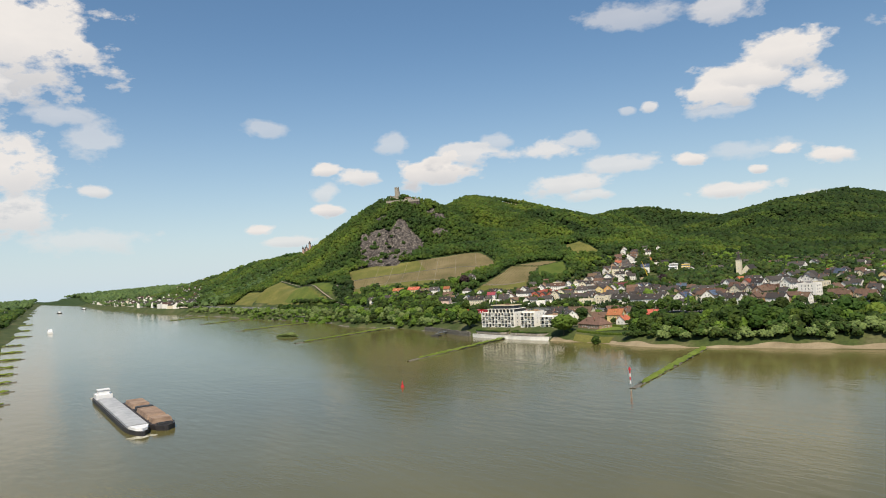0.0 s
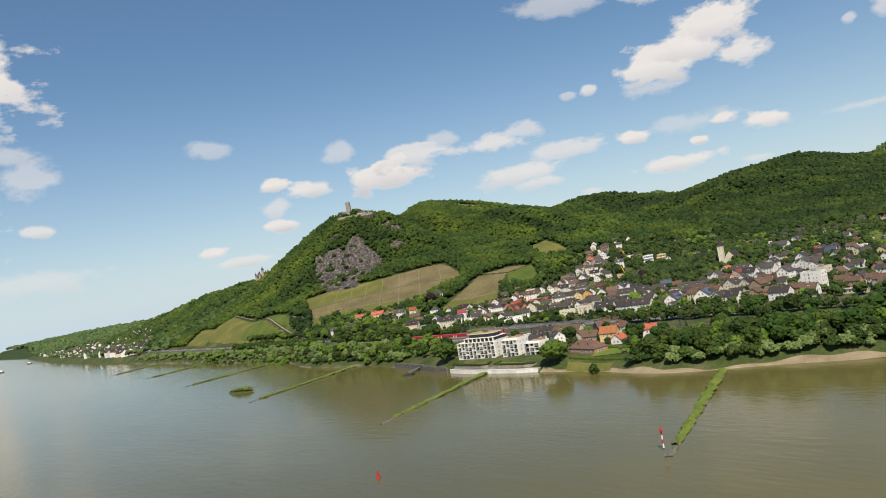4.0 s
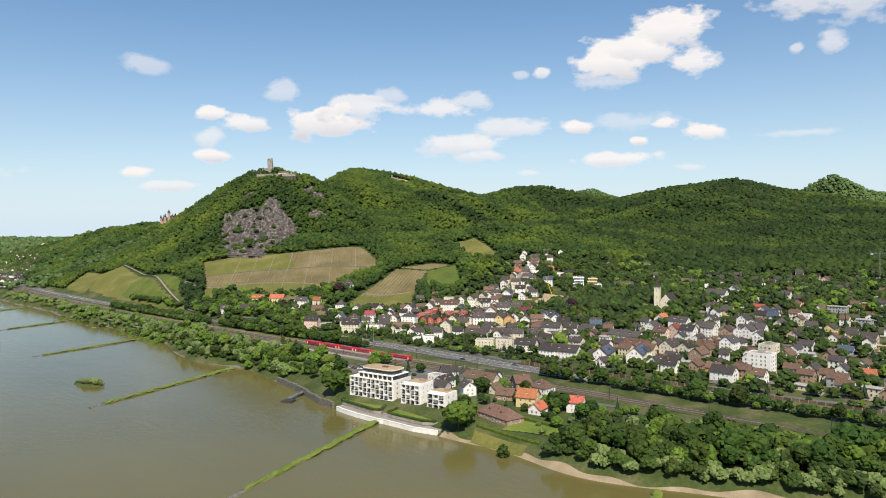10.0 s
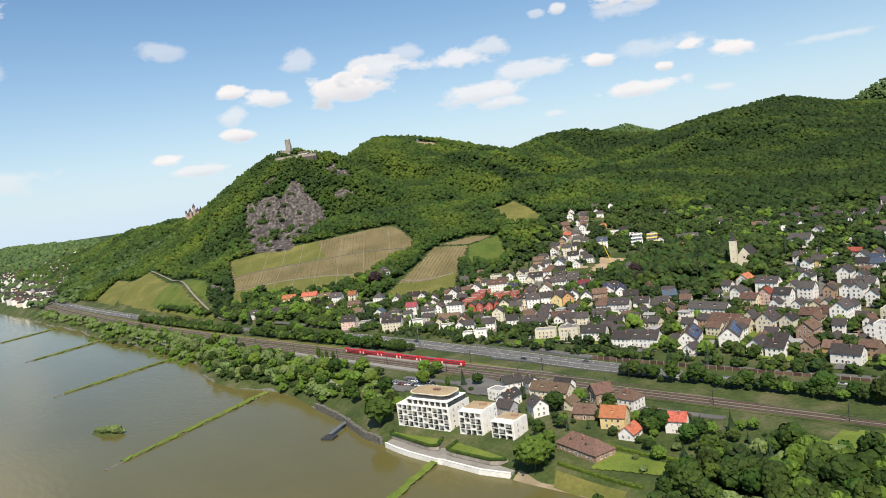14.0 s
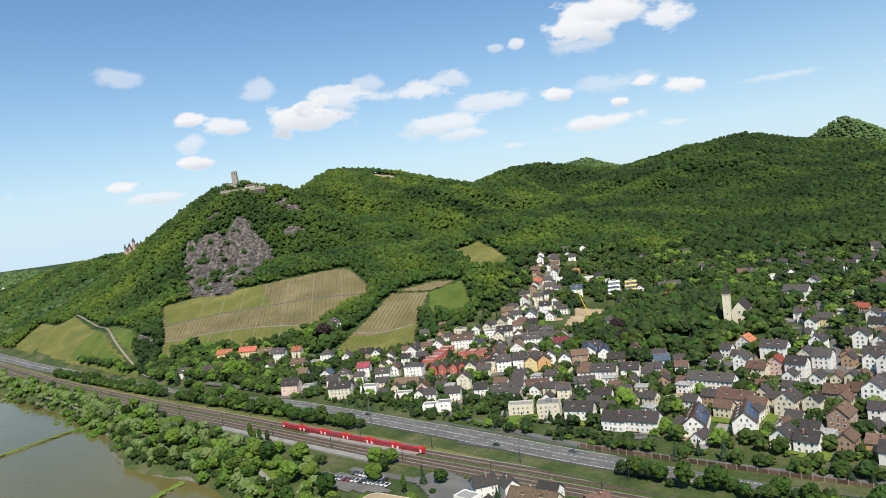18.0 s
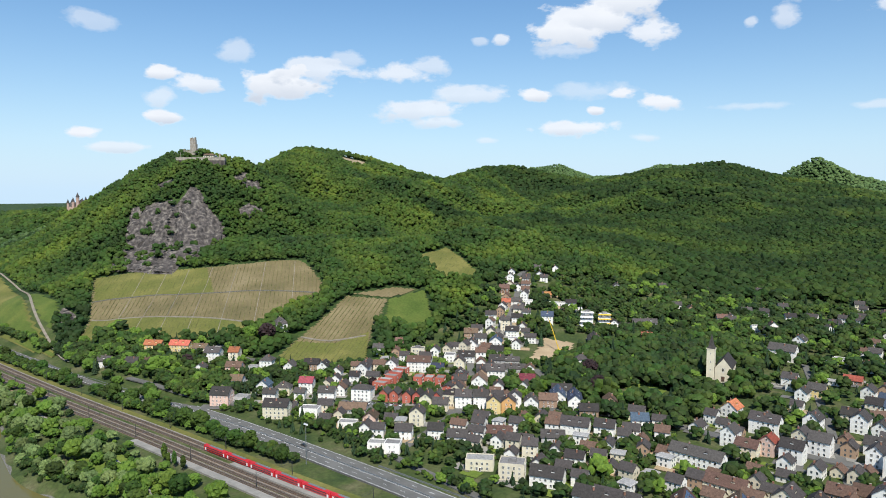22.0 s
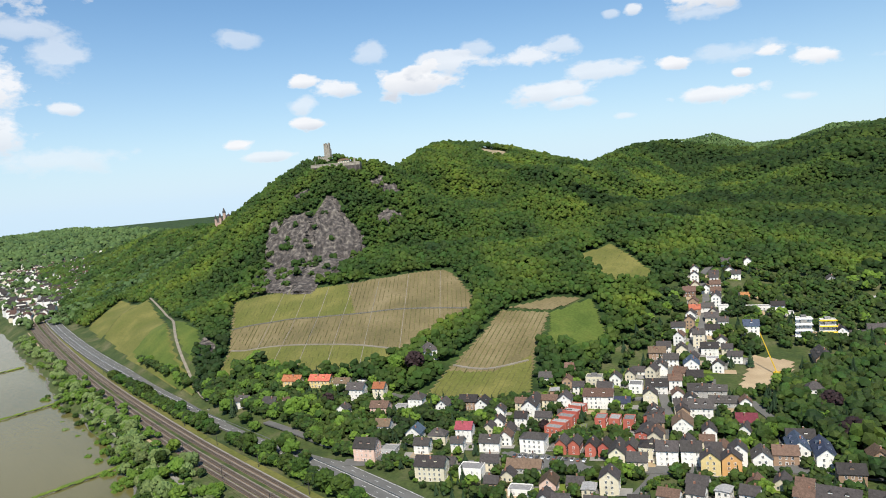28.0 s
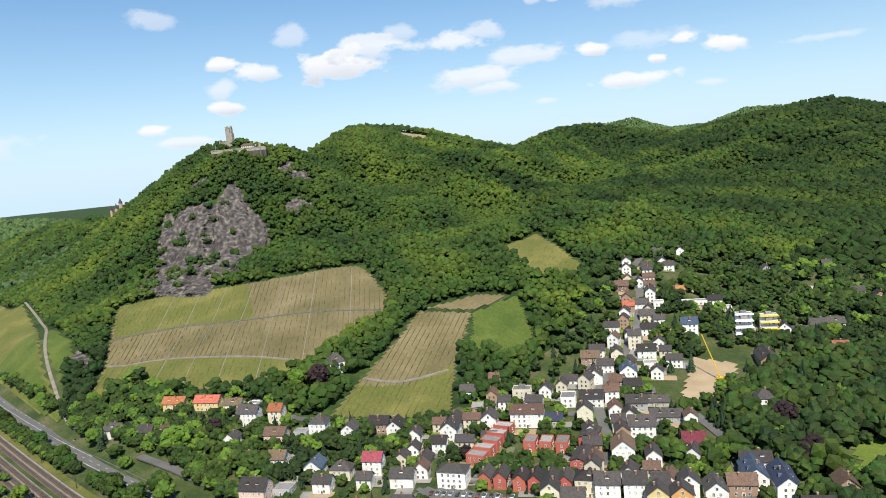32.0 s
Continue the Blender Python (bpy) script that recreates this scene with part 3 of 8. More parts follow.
def ribbon(line, width, lift, offset=0.0, level=None, skirt=0.6):
    """A strip with sides along a line, draped on the ground."""
    P = np.array(line)
    T = np.gradient(P, axis=0)
    T /= np.maximum(np.hypot(T[:, 0], T[:, 1])[:, None], 1e-6)
    Nn = np.stack([-T[:, 1], T[:, 0]], 1)
    mid = P + Nn * offset
    w = np.broadcast_to(width, (len(P),))[:, None] / 2
    a, b_ = mid - Nn * w, mid + Nn * w
    if level is None:
        z = np.maximum(height(a[:, 0], a[:, 1]), height(b_[:, 0], b_[:, 1]))
        z = np.maximum(z, height(mid[:, 0], mid[:, 1])) + lift
    else:
        z = np.broadcast_to(level, (len(P),)) + lift
    n = len(P)
    v = np.concatenate([np.c_[a, z - skirt], np.c_[a, z], np.c_[b_, z], np.c_[b_, z - skirt]])
    i = np.arange(n - 1)
    f = np.concatenate([np.c_[i + k * n, i + 1 + k * n, i + 1 + (k + 1) * n, i + (k + 1) * n][:, ::-1] for k in range(3)])
    return v, f


# ---- ground and river ----
gx = np.unique(np.concatenate([np.arange(-14700, -4900, 700), np.arange(-4900, -2400, 60), np.arange(-2400, -1300, 18), np.arange(-1300, 160, 6), np.arange(160, 600, 20), np.arange(600, 2400, 90)])).astype(float)
gy = np.unique(np.concatenate([np.arange(-2600, -420, 120), np.arange(-420, -280, 10), np.arange(-280, -30, 40), np.arange(-30, 160, 3), np.arange(160, 640, 6), np.arange(640, 1500, 15), np.arange(1500, 2900, 25), np.arange(2900, 4700, 50)])).astype(float)
GX, GY = np.meshgrid(gx, gy)
GZ = height(GX, GY)
nx, ny = len(gx), len(gy)
ii, jj = np.meshgrid(np.arange(nx - 1), np.arange(ny - 1))
q0 = (jj * nx + ii).ravel()
quads = np.stack([q0, q0 + 1, q0 + nx + 1, q0 + nx], 1)
cx, cy = (GX[:-1, :-1] + GX[1:, 1:]) / 2, (GY[:-1, :-1] + GY[1:, 1:]) / 2
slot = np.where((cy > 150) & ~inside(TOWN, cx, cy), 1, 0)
for poly in (MEADOW, TERRACE, TRIANGLE, FIELD, FIELD_2, VINEYARD, VINEYARD_2):
    slot = np.where(inside(poly, cx, cy), 0, slot)
slot = np.where(inside(QUARRY, cx, cy), 2, slot)
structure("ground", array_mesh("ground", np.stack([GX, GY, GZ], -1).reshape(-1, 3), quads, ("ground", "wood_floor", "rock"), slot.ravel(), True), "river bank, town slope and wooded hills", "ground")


def bank_strip(name, x0, x1, o0, o1, mat, label, category, wobble=1.5):
    """A strip of the bank between two distances from the water's edge."""
    xs = np.arange(x0, x1, 3.0)
    os_ = np.linspace(0, 1, 6)
    X, O = np.meshgrid(xs, os_)
    lo, hi = o0 + wobble * np.sin(X * 0.11) * 0.5, o1 + wobble * (np.sin(X * 0.07) + 0.6 * np.sin(X * 0.23))
    Y = bank_y(X) + lo + (hi - lo) * O
    Z = height(X, Y) + 0.12
    m = len(xs)
    a, b_ = np.meshgrid(np.arange(m - 1), np.arange(5))
    q = (b_ * m + a).ravel()
    return structure(name, array_mesh(name, np.stack([X, Y, Z], -1).reshape(-1, 3), np.stack([q, q + 1, q + m + 1, q + m], 1), (mat,), None, True), label, category)


bank_strip("beach", -240, 80, -4.5, 0.2, "sand", "narrow sandy beach at the water's edge", "beach")
bank_strip("bank_stones", -1400, -335, -9, -2.5, "basalt", "grey stone facing of the river bank", "river bank")
wx = np.arange(-7000, 2400, 60).astype(float)
water = Shape()
for x0, x1 in zip(wx, wx[1:]):
    water.add([(x0, float(far_bank_y(x0)) - 40, 0), (x1, float(far_bank_y(x1)) - 40, 0), (x1, float(bank_y(x1)) + 30, 0), (x0, float(bank_y(x0)) + 30, 0)], [(0, 1, 2, 3)])
structure("water", water.mesh("water", ("water",)), "broad muddy green river with a light ripple", "river")

# ---- open slopes: fields and vineyards ----


def drape(poly, lift, step):
    """A sheet over a polygon, on the ground, with a cut edge."""
    xs, ys = [p[0] for p in poly], [p[1] for p in poly]
    X, Y = np.meshgrid(np.arange(min(xs), max(xs), step), np.arange(min(ys), max(ys), step))
    ny_, nx_ = X.shape
    keep = inside(poly, X[:-1, :-1] + step / 2, Y[:-1, :-1] + step / 2)
    j, i = np.nonzero(keep)
    q = j * nx_ + i
    Z = height(X, Y) + lift
    f = np.stack([q, q + 1, q + nx_ + 1, q + nx_], 1)
    used, inv = np.unique(f, return_inverse=True)
    return np.stack([X, Y, Z], -1).reshape(-1, 3)[used], inv.reshape(f.shape)


def sheet(name, poly, mat, label, category, lift=0.35, step=3.0):
    v, f = drape(poly, lift, step)
    return structure(name, array_mesh(name, v, f, (mat,), None, True), label, category)


sheet("field", FIELD, "vine_grass", "grassy vineyard slope below the wooded spur", "field", 0.5)
sheet("field", FIELD_2, "meadow_grass", "small sloping field beside the track", "field", 0.5)
sheet("field", TRIANGLE, "vine_grass", "high green field in the woods", "field", 0.6)
sheet("field", MEADOW, "meadow_grass", "bright green meadow beside the vineyard", "meadow", 0.6)
sheet("field", TERRACE, "vine_soil", "brown terrace above the vineyard", "field", 0.6)
sheet("field", [(-1030, 118), (-1040, 160), (-930, 132), (-850, 122), (-815, 117), (-860, 113)], "meadow_grass", "darker lower part of the grassy slope", "field", 0.9)


def vine_rows(name, poly, origin, angle, pitch, mat, label, fill=1.0, h=1.15):
    """Rows of vines as low broken hedges, running up the slope."""
    c, s = math.cos(radians(angle)), math.sin(radians(angle))
    r = np.random.RandomState(len(poly) * 13 + int(abs(angle)))
    V, F = [], []
    pts = np.array(poly, float) - origin
    u, w = pts @ (c, s), pts @ (-s, c)
    base = 0
    for k in np.arange(w.min(), w.max(), pitch):
        a = np.arange(u.min(), u.max(), 5.0)
        x0, y0 = origin[0] + a * c - k * s, origin[1] + a * s + k * c
        x1, y1 = x0 + 4.7 * c, y0 + 4.7 * s
        ok = inside(poly, (x0 + x1) / 2, (y0 + y1) / 2) & (r.rand(len(a)) < fill)
        x0, y0, x1, y1 = x0[ok], y0[ok], x1[ok], y1[ok]
        if not len(x0):
            continue
        hh = h * (0.75 + 0.5 * r.rand(len(x0)))
        z0, z1 = height(x0, y0) + 0.25, height(x1, y1) + 0.25
        o = 0.28
        quad = [np.stack(t, -1) for t in ((x0 - s * o, y0 + c * o, z0), (x1 - s * o, y1 + c * o, z1), (x1 + s * o, y1 - c * o, z1), (x0 + s * o, y0 - c * o, z0),
                                          (x0 - s * o * .5, y0 + c * o * .5, z0 + hh), (x1 - s * o * .5, y1 + c * o * .5, z1 + hh), (x1 + s * o * .5, y1 - c * o * .5, z1 + hh), (x0 + s * o * .5, y0 - c * o * .5, z0 + hh))]
        n = len(x0)
        V.append(np.stack(quad, 1).reshape(-1, 3))
        b8 = base + np.arange(n)[:, None] * 8
        for q in ((4, 7, 6, 5), (0, 4, 5, 1), (2, 6, 7, 3), (0, 3, 7, 4), (1, 5, 6, 2)):
            F.append(b8 + np.array(q))
        base += n * 8
    return structure(name, array_mesh(name, np.concatenate(V), np.concatenate(F), (mat,)), label, "vines", "stuff")


sheet("vineyard", VINEYARD, "vine_soil", "large sloping vineyard of brown soil under the cliff", "vineyard", 0.35)
sheet("vineyard", VINEYARD_2, "vine_soil", "smaller brown vineyard beside the villa", "vineyard", 0.35)
LOWER = [(-844, 162), (-810, 187), (-761, 214), (-732, 230), (-700, 246), (-692, 244), (-690, 226), (-699, 211), (-725, 187), (-761, 166), (-788, 149), (-805, 134)]
LOWER_2 = [(-607, 313), (-572, 277), (-566, 264), (-622, 222), (-638, 254), (-612, 275)]
GREENER = [(-958, 213), (-931, 237), (-906, 262), (-869, 300), (-830, 283), (-792, 264), (-847, 229), (-872, 202), (-887, 182)]
for poly in (LOWER, LOWER_2, GREENER):
    sheet("vineyard", poly, "vine_grass", "greener grassed strip of the vineyard", "vineyard", 0.6)
vine_rows("vine_rows", VINEYARD, (-820, 250), 142, 4.2, "vine", "rows of young vines up the slope", 0.7, 0.55)
vine_rows("vine_rows", VINEYARD_2, (-620, 290), 122, 4.2, "vine", "rows of young vines beside the villa", 0.9, 0.6)
vine_rows("vine_rows", TRIANGLE, (-680, 500), 115, 4.2, "vine", "thin rows of vines in the high field", 0.35, 0.6)


def road(name, line, width, mat, label, category, lift=0.5, offset=0.0, level=None, skirt=0.9):
    v, f = ribbon(smooth_line(line), width, lift, offset, level, skirt)
    return structure(name, array_mesh(name, v, f, (mat,), None), label, category)


road("track", [(-887, 180), (-872, 202), (-847, 229), (-792, 264), (-762, 292), (-712, 335)], 2.2, "basalt", "grey stone-walled farm track across the vineyard", "track", 0.7)
road("track", [(-844, 162), (-810, 187), (-761, 214), (-732, 230), (-696, 247)], 2.2, "track", "lower farm track across the vineyard", "track", 0.8)
road("track", [(-641, 262), (-618, 276), (-604, 306)], 2.4, "track", "farm track across the small vineyard", "track", 0.8)
road("track", [(-1214, 186), (-1103, 176), (-1030, 165), (-938, 141), (-867, 128), (-796, 118), (-770, 122)], 2.6, "track", "pale gravel track down the grassy slope", "track", 0.55, skirt=0.3)
for u in (-104, -71, -40, -12, 14, 38, 63):
    c_, s_ = math.cos(radians(142)), math.sin(radians(142))
    run = [(-812 + w * c_ - u * s_, 250 + w * s_ + u * c_) for w in range(-160, 170, 5)]
    run = [p for p in run if bool(inside(VINEYARD, np.array([p[0]]), np.array([p[1]]))[0])]
    if len(run) > 6:
        road("vineyard_path", run, 0.5, "track", "thin pale path between the vine rows", "path", 0.75, skirt=0.2)

# ---- railway and roads along the river ----
RAIL = [(-2500, 190), (-2000, 124), (-1700, 98), (-1400, 80), (-1150, 72), (-930, 71), (-720, 78), (-560, 89), (-400, 99), (-250, 112), (-100, 124), (60, 140), (300, 162)]
ROAD = [(-2500, 225), (-2000, 152), (-1650, 118), (-1400, 100), (-1100, 94), (-830, 104), (-660, 120), (-528, 131), (-400, 135), (-290, 136), (-200, 144), (-100, 153), (60, 166), (300, 188)]
rail_line, road_line = smooth_line(RAIL), smooth_line(ROAD)
RAIL_Z, ROAD_Z = 10.7, 12.4
bed = thing("railway", (0, 0, 0), 0, "four-track railway on rusty brown ballast", "railway", "", "structure")


def strip(name, line, width, mat, level, offset, parent, label="", lift=0.0, skirt=0.6):
    v, f = ribbon(line, width, lift, offset, level, skirt)
    ob = new(name, array_mesh(name, v, f, (mat,), None))
    ob.parent = parent
    return tagged(ob, label)


strip("ballast", rail_line, 29, "ballast", RAIL_Z, 0, bed, "rust-brown ballast", 0, 2.5)
for off, w_ in ((0.2, 2.6), (-14.6, 2.4), (12.4, 4.6), (-9.45, 0.9)):
    strip("grass_strip", rail_line, w_, "vine_grass" if off > 9 else "ground", RAIL_Z, off, bed, "weedy grass strip between the tracks", 0.06, 0.3)
strip("cable_trough", rail_line, 0.7, "paving", RAIL_Z, 9.4, bed, "pale concrete cable trough", 0.15, 0.2)
strip("service_path", rail_line, 2.2, "earth", RAIL_Z, -17.2, bed, "sandy service path", -0.4, 1.5)
for off in (-11.5, -7.4, -3.2, 3.2, 7.4):
    strip("sleepers", rail_line, 2.5, "sleepers", RAIL_Z, off, bed, "dark sleepers in rusty ballast", 0.1, 0.1)
    strip("gravel_shoulder", rail_line, 0.8, "gravel", RAIL_Z, off + 1.75, bed, "paler gravel shoulder", 0.08, 0.1)
    for g in (-0.75, 0.75):
        strip("rail", rail_line, 0.22, "rail", RAIL_Z, off + g, bed, "", 0.22, 0.2)
strip("platform", [(-560, 72), (-480, 77), (-400, 82)], 5, "paving", RAIL_Z, 0, bed, "pale station platform", 0.9, 1.2)
strip("platform", [(-480, 93.5), (-430, 97), (-380, 100.8)], 3.4, "paving", RAIL_Z, 0, bed, "pale station platform", 0.9, 1.2)
highway = thing("road", (0, 0, 0), 0, "grey four-lane road along the railway", "road", "", "structure")
strip("roadway", road_line, 17.5, "asphalt", ROAD_Z, 0, highway, "grey asphalt", 0, 3.0)
for off in (-8.2, 0.5, -0.5, 8.2):
    strip("edge_line", road_line, 0.22, "paint", ROAD_Z, off, highway, "", 0.02, 0.01)
dash = Shape()
for k in range(60, len(road_line) - 3, 2):
    (x0, y0), (x1, y1) = road_line[k], road_line[k + 1]
    d = math.hypot(x1 - x0, y1 - y0)
    ux, uy = (x1 - x0) / d, (y1 - y0) / d
    for off in (-4.3, 4.3):
        a = (x0 - uy * off, y0 + ux * off)
        dash.add([(a[0] + uy * .09, a[1] - ux * .09, ROAD_Z + .02), (a[0] + ux * 4 + uy * .09, a[1] + uy * 4 - ux * .09, ROAD_Z + .02), (a[0] + ux * 4 - uy * .09, a[1] + uy * 4 + ux * .09, ROAD_Z + .02), (a[0] - uy * .09, a[1] + ux * .09, ROAD_Z + .02)], [(0, 1, 2, 3)])
part("lane_dashes", dash, "paint", highway)
strip("guard_rail", road_line, 0.25, "steel", ROAD_Z, 0, highway, "steel guard rail", 0.75, 0.35)
for k in range(24):
    xf = -412 + k * 4.6
    yf = [float(np.interp(v, [p[0] for p in ROAD], [p[1] for p in ROAD])) + 10.4 for v in (xf, xf + 4.5)]
    s = Shape()
    s.prism([(xf, yf[0]), (xf + 4.5, yf[1]), (xf + 4.5, yf[1] + .1), (xf, yf[0] + .1)], ROAD_Z - 1, ROAD_Z + 1.1)
    part("fence_panel", s, "steel", highway, "grey steel fence panel")
road("slip_road", [(-690, 128), (-655, 134), (-618, 140), (-600, 150), (-606, 163), (-620, 172)], 5.5, "asphalt", "grey slip road curving into the town", "road", 0.4)
road("street", [(-600, 145), (-560, 160), (-509, 192), (-464, 218), (-433, 240), (-384, 278), (-330, 300), (-250, 300), (-100, 310)], 8, "asphalt", "grey street through the village", "street")
road("street", [(-418, 160), (-425, 200), (-436, 240), (-450, 271), (-478, 305), (-509, 341), (-519, 375), (-537, 429), (-567, 484), (-597, 522), (-612, 560)], 6, "asphalt", "narrow grey village street", "street")
road("street", [(-384, 278), (-400, 300), (-418, 326), (-449, 349)], 6, "asphalt", "grey street beside the hotel", "street")
road("street", [(-640, 205), (-623, 216), (-561, 260), (-543, 280), (-500, 318)], 5.5, "asphalt", "grey lane below the vineyard", "street")
road("street", [(-418, 160), (-330, 150), (-260, 152), (-150, 164), (0, 180)], 5, "asphalt", "service street along the barrier wall", "street")
road("street", [(-180, 170), (-200, 260), (-225, 330), (-260, 420), (-300, 520)], 5, "asphalt", "street up the slope", "street")
road("street", [(-60, 175), (-80, 260), (-100, 360), (-140, 470)], 5, "asphalt", "street up the slope", "street")
road("promenade", [(-900, 48), (-800, 48), (-667, 52), (-560, 52), (-480, 46), (-430, 34)], 3, "paving", "grey riverside path", "path", 0.5)
sheet("forecourt", [(-356, 74), (-330, 62), (-308, 64), (-312, 76), (-330, 88), (-350, 92)], "asphalt", "grey asphalt forecourt beside the railway", "forecourt", 0.6, 1.5)
road("lane", [(-400, 68), (-330, 76), (-250, 82), (-180, 90)], 4.5, "asphalt", "grey access lane beside the railway", "lane", 0.5)
sheet("car_park", [(-412, 58), (-372, 68), (-352, 56), (-392, 44)], "asphalt", "asphalt car park by the station", "car park", 0.5)
sheet("car_park", [(-520, 205), (-475, 226), (-466, 212), (-512, 190)], "asphalt", "asphalt car park in the village", "car park", 0.7)
sheet("building_site", [(-466, 366), (-487, 418), (-461, 428), (-449, 396), (-444, 366)], "earth", "pale sandy building site", "building site", 0.6)
sheet("meadow", [(-134, 72), (-130, 100), (-55, 110), (-50, 86)], "lawn", "bright green meadow behind the river trees", "meadow", 0.4)
sheet("lawn", [(-372, 356), (-356, 382), (-332, 338), (-346, 312)], "lawn", "park lawn among tall trees", "lawn", 0.4)
sheet("lawn", [(-600, 40), (-590, 60), (-430, 58), (-420, 34), (-500, 36)], "lawn", "riverside lawn", "lawn", 0.35)
sheet("lawn", [(-208, 28), (-205, 36), (-172, 36), (-168, 26), (-206, 18)], "lawn", "bright green garden lawn between clipped hedges", "lawn", 0.35, 0.8)
sheet("lawn", [(-222, 13), (-184, 13), (-182, 6), (-218, 5)], "vine_grass", "dry grass plot above the beach", "lawn", 0.3, 0.8)

# ---- houses ----
pane = Shape()
pane.box(-0.6, -0.06, -0.8, 0.6, 0.1, -0.7, 0).box(-0.6, -0.06, 0.7, 0.6, 0.1, 0.8, 0).box(-0.6, -0.06, -0.7, -0.5, 0.1, 0.7, 0).box(0.5, -0.06, -0.7, 0.6, 0.1, 0.7, 0).box(-0.04, -0.04, -0.7, 0.04, 0.1, 0.7, 0)
pane.add([(-0.5, 0.0, -0.7), (0.5, 0.0, -0.7), (0.5, 0.0, 0.7), (-0.5, 0.0, 0.7)], [(0, 1, 2, 3)], 1)
PANE = pane.mesh("window", ("frame", "glass"))
dr = Shape()
dr.box(-0.65, -0.08, 0, 0.65, 0.1, 2.2, 0).box(-0.45, -0.1, 0.2, 0.45, 0.0, 2.0, 1)
DOOR = dr.mesh("door", ("frame", "roof_b"))
ch = Shape()
ch.box(-0.4, -0.35, -1.2, 0.4, 0.35, 1.3, 0).box(-0.48, -0.43, 1.3, 0.48, 0.43, 1.45, 1)
CHIMNEY = ch.mesh("chimney", ("brick", "stone"))
VIEW = Vector((0.72, -0.69))
BUILT = []
WALLS = dict(w="white", c="cream", y="yellow", p="peach pink", o="orange", s="brown", g="grey", b="dark brown", r="red")
ROOFS = dict(d="dark slate", b="brown tiled", r="orange-red tiled", n="blue-black slate", m="dark red tiled", k="flat grey", h="dark hipped", H="red-brown hipped", s="dark")
hr = random.Random(11)


def windows_on(parent, length, floors, x, y, face, storey=2.7, sill=1.6, spacing=2.9):
    """Windows in rows on one wall: x, y its middle, face the way it looks, in degrees."""
    n = max(1, int((length - 1.2) / spacing))
    for fl in range(floors):
        for k in range(n):
            s = (k - (n - 1) / 2) * spacing
            a = radians(face)
            part("window", PANE, (), parent, "", (x - math.sin(a) * s, y + math.cos(a) * s, sill + fl * storey), face + 90)


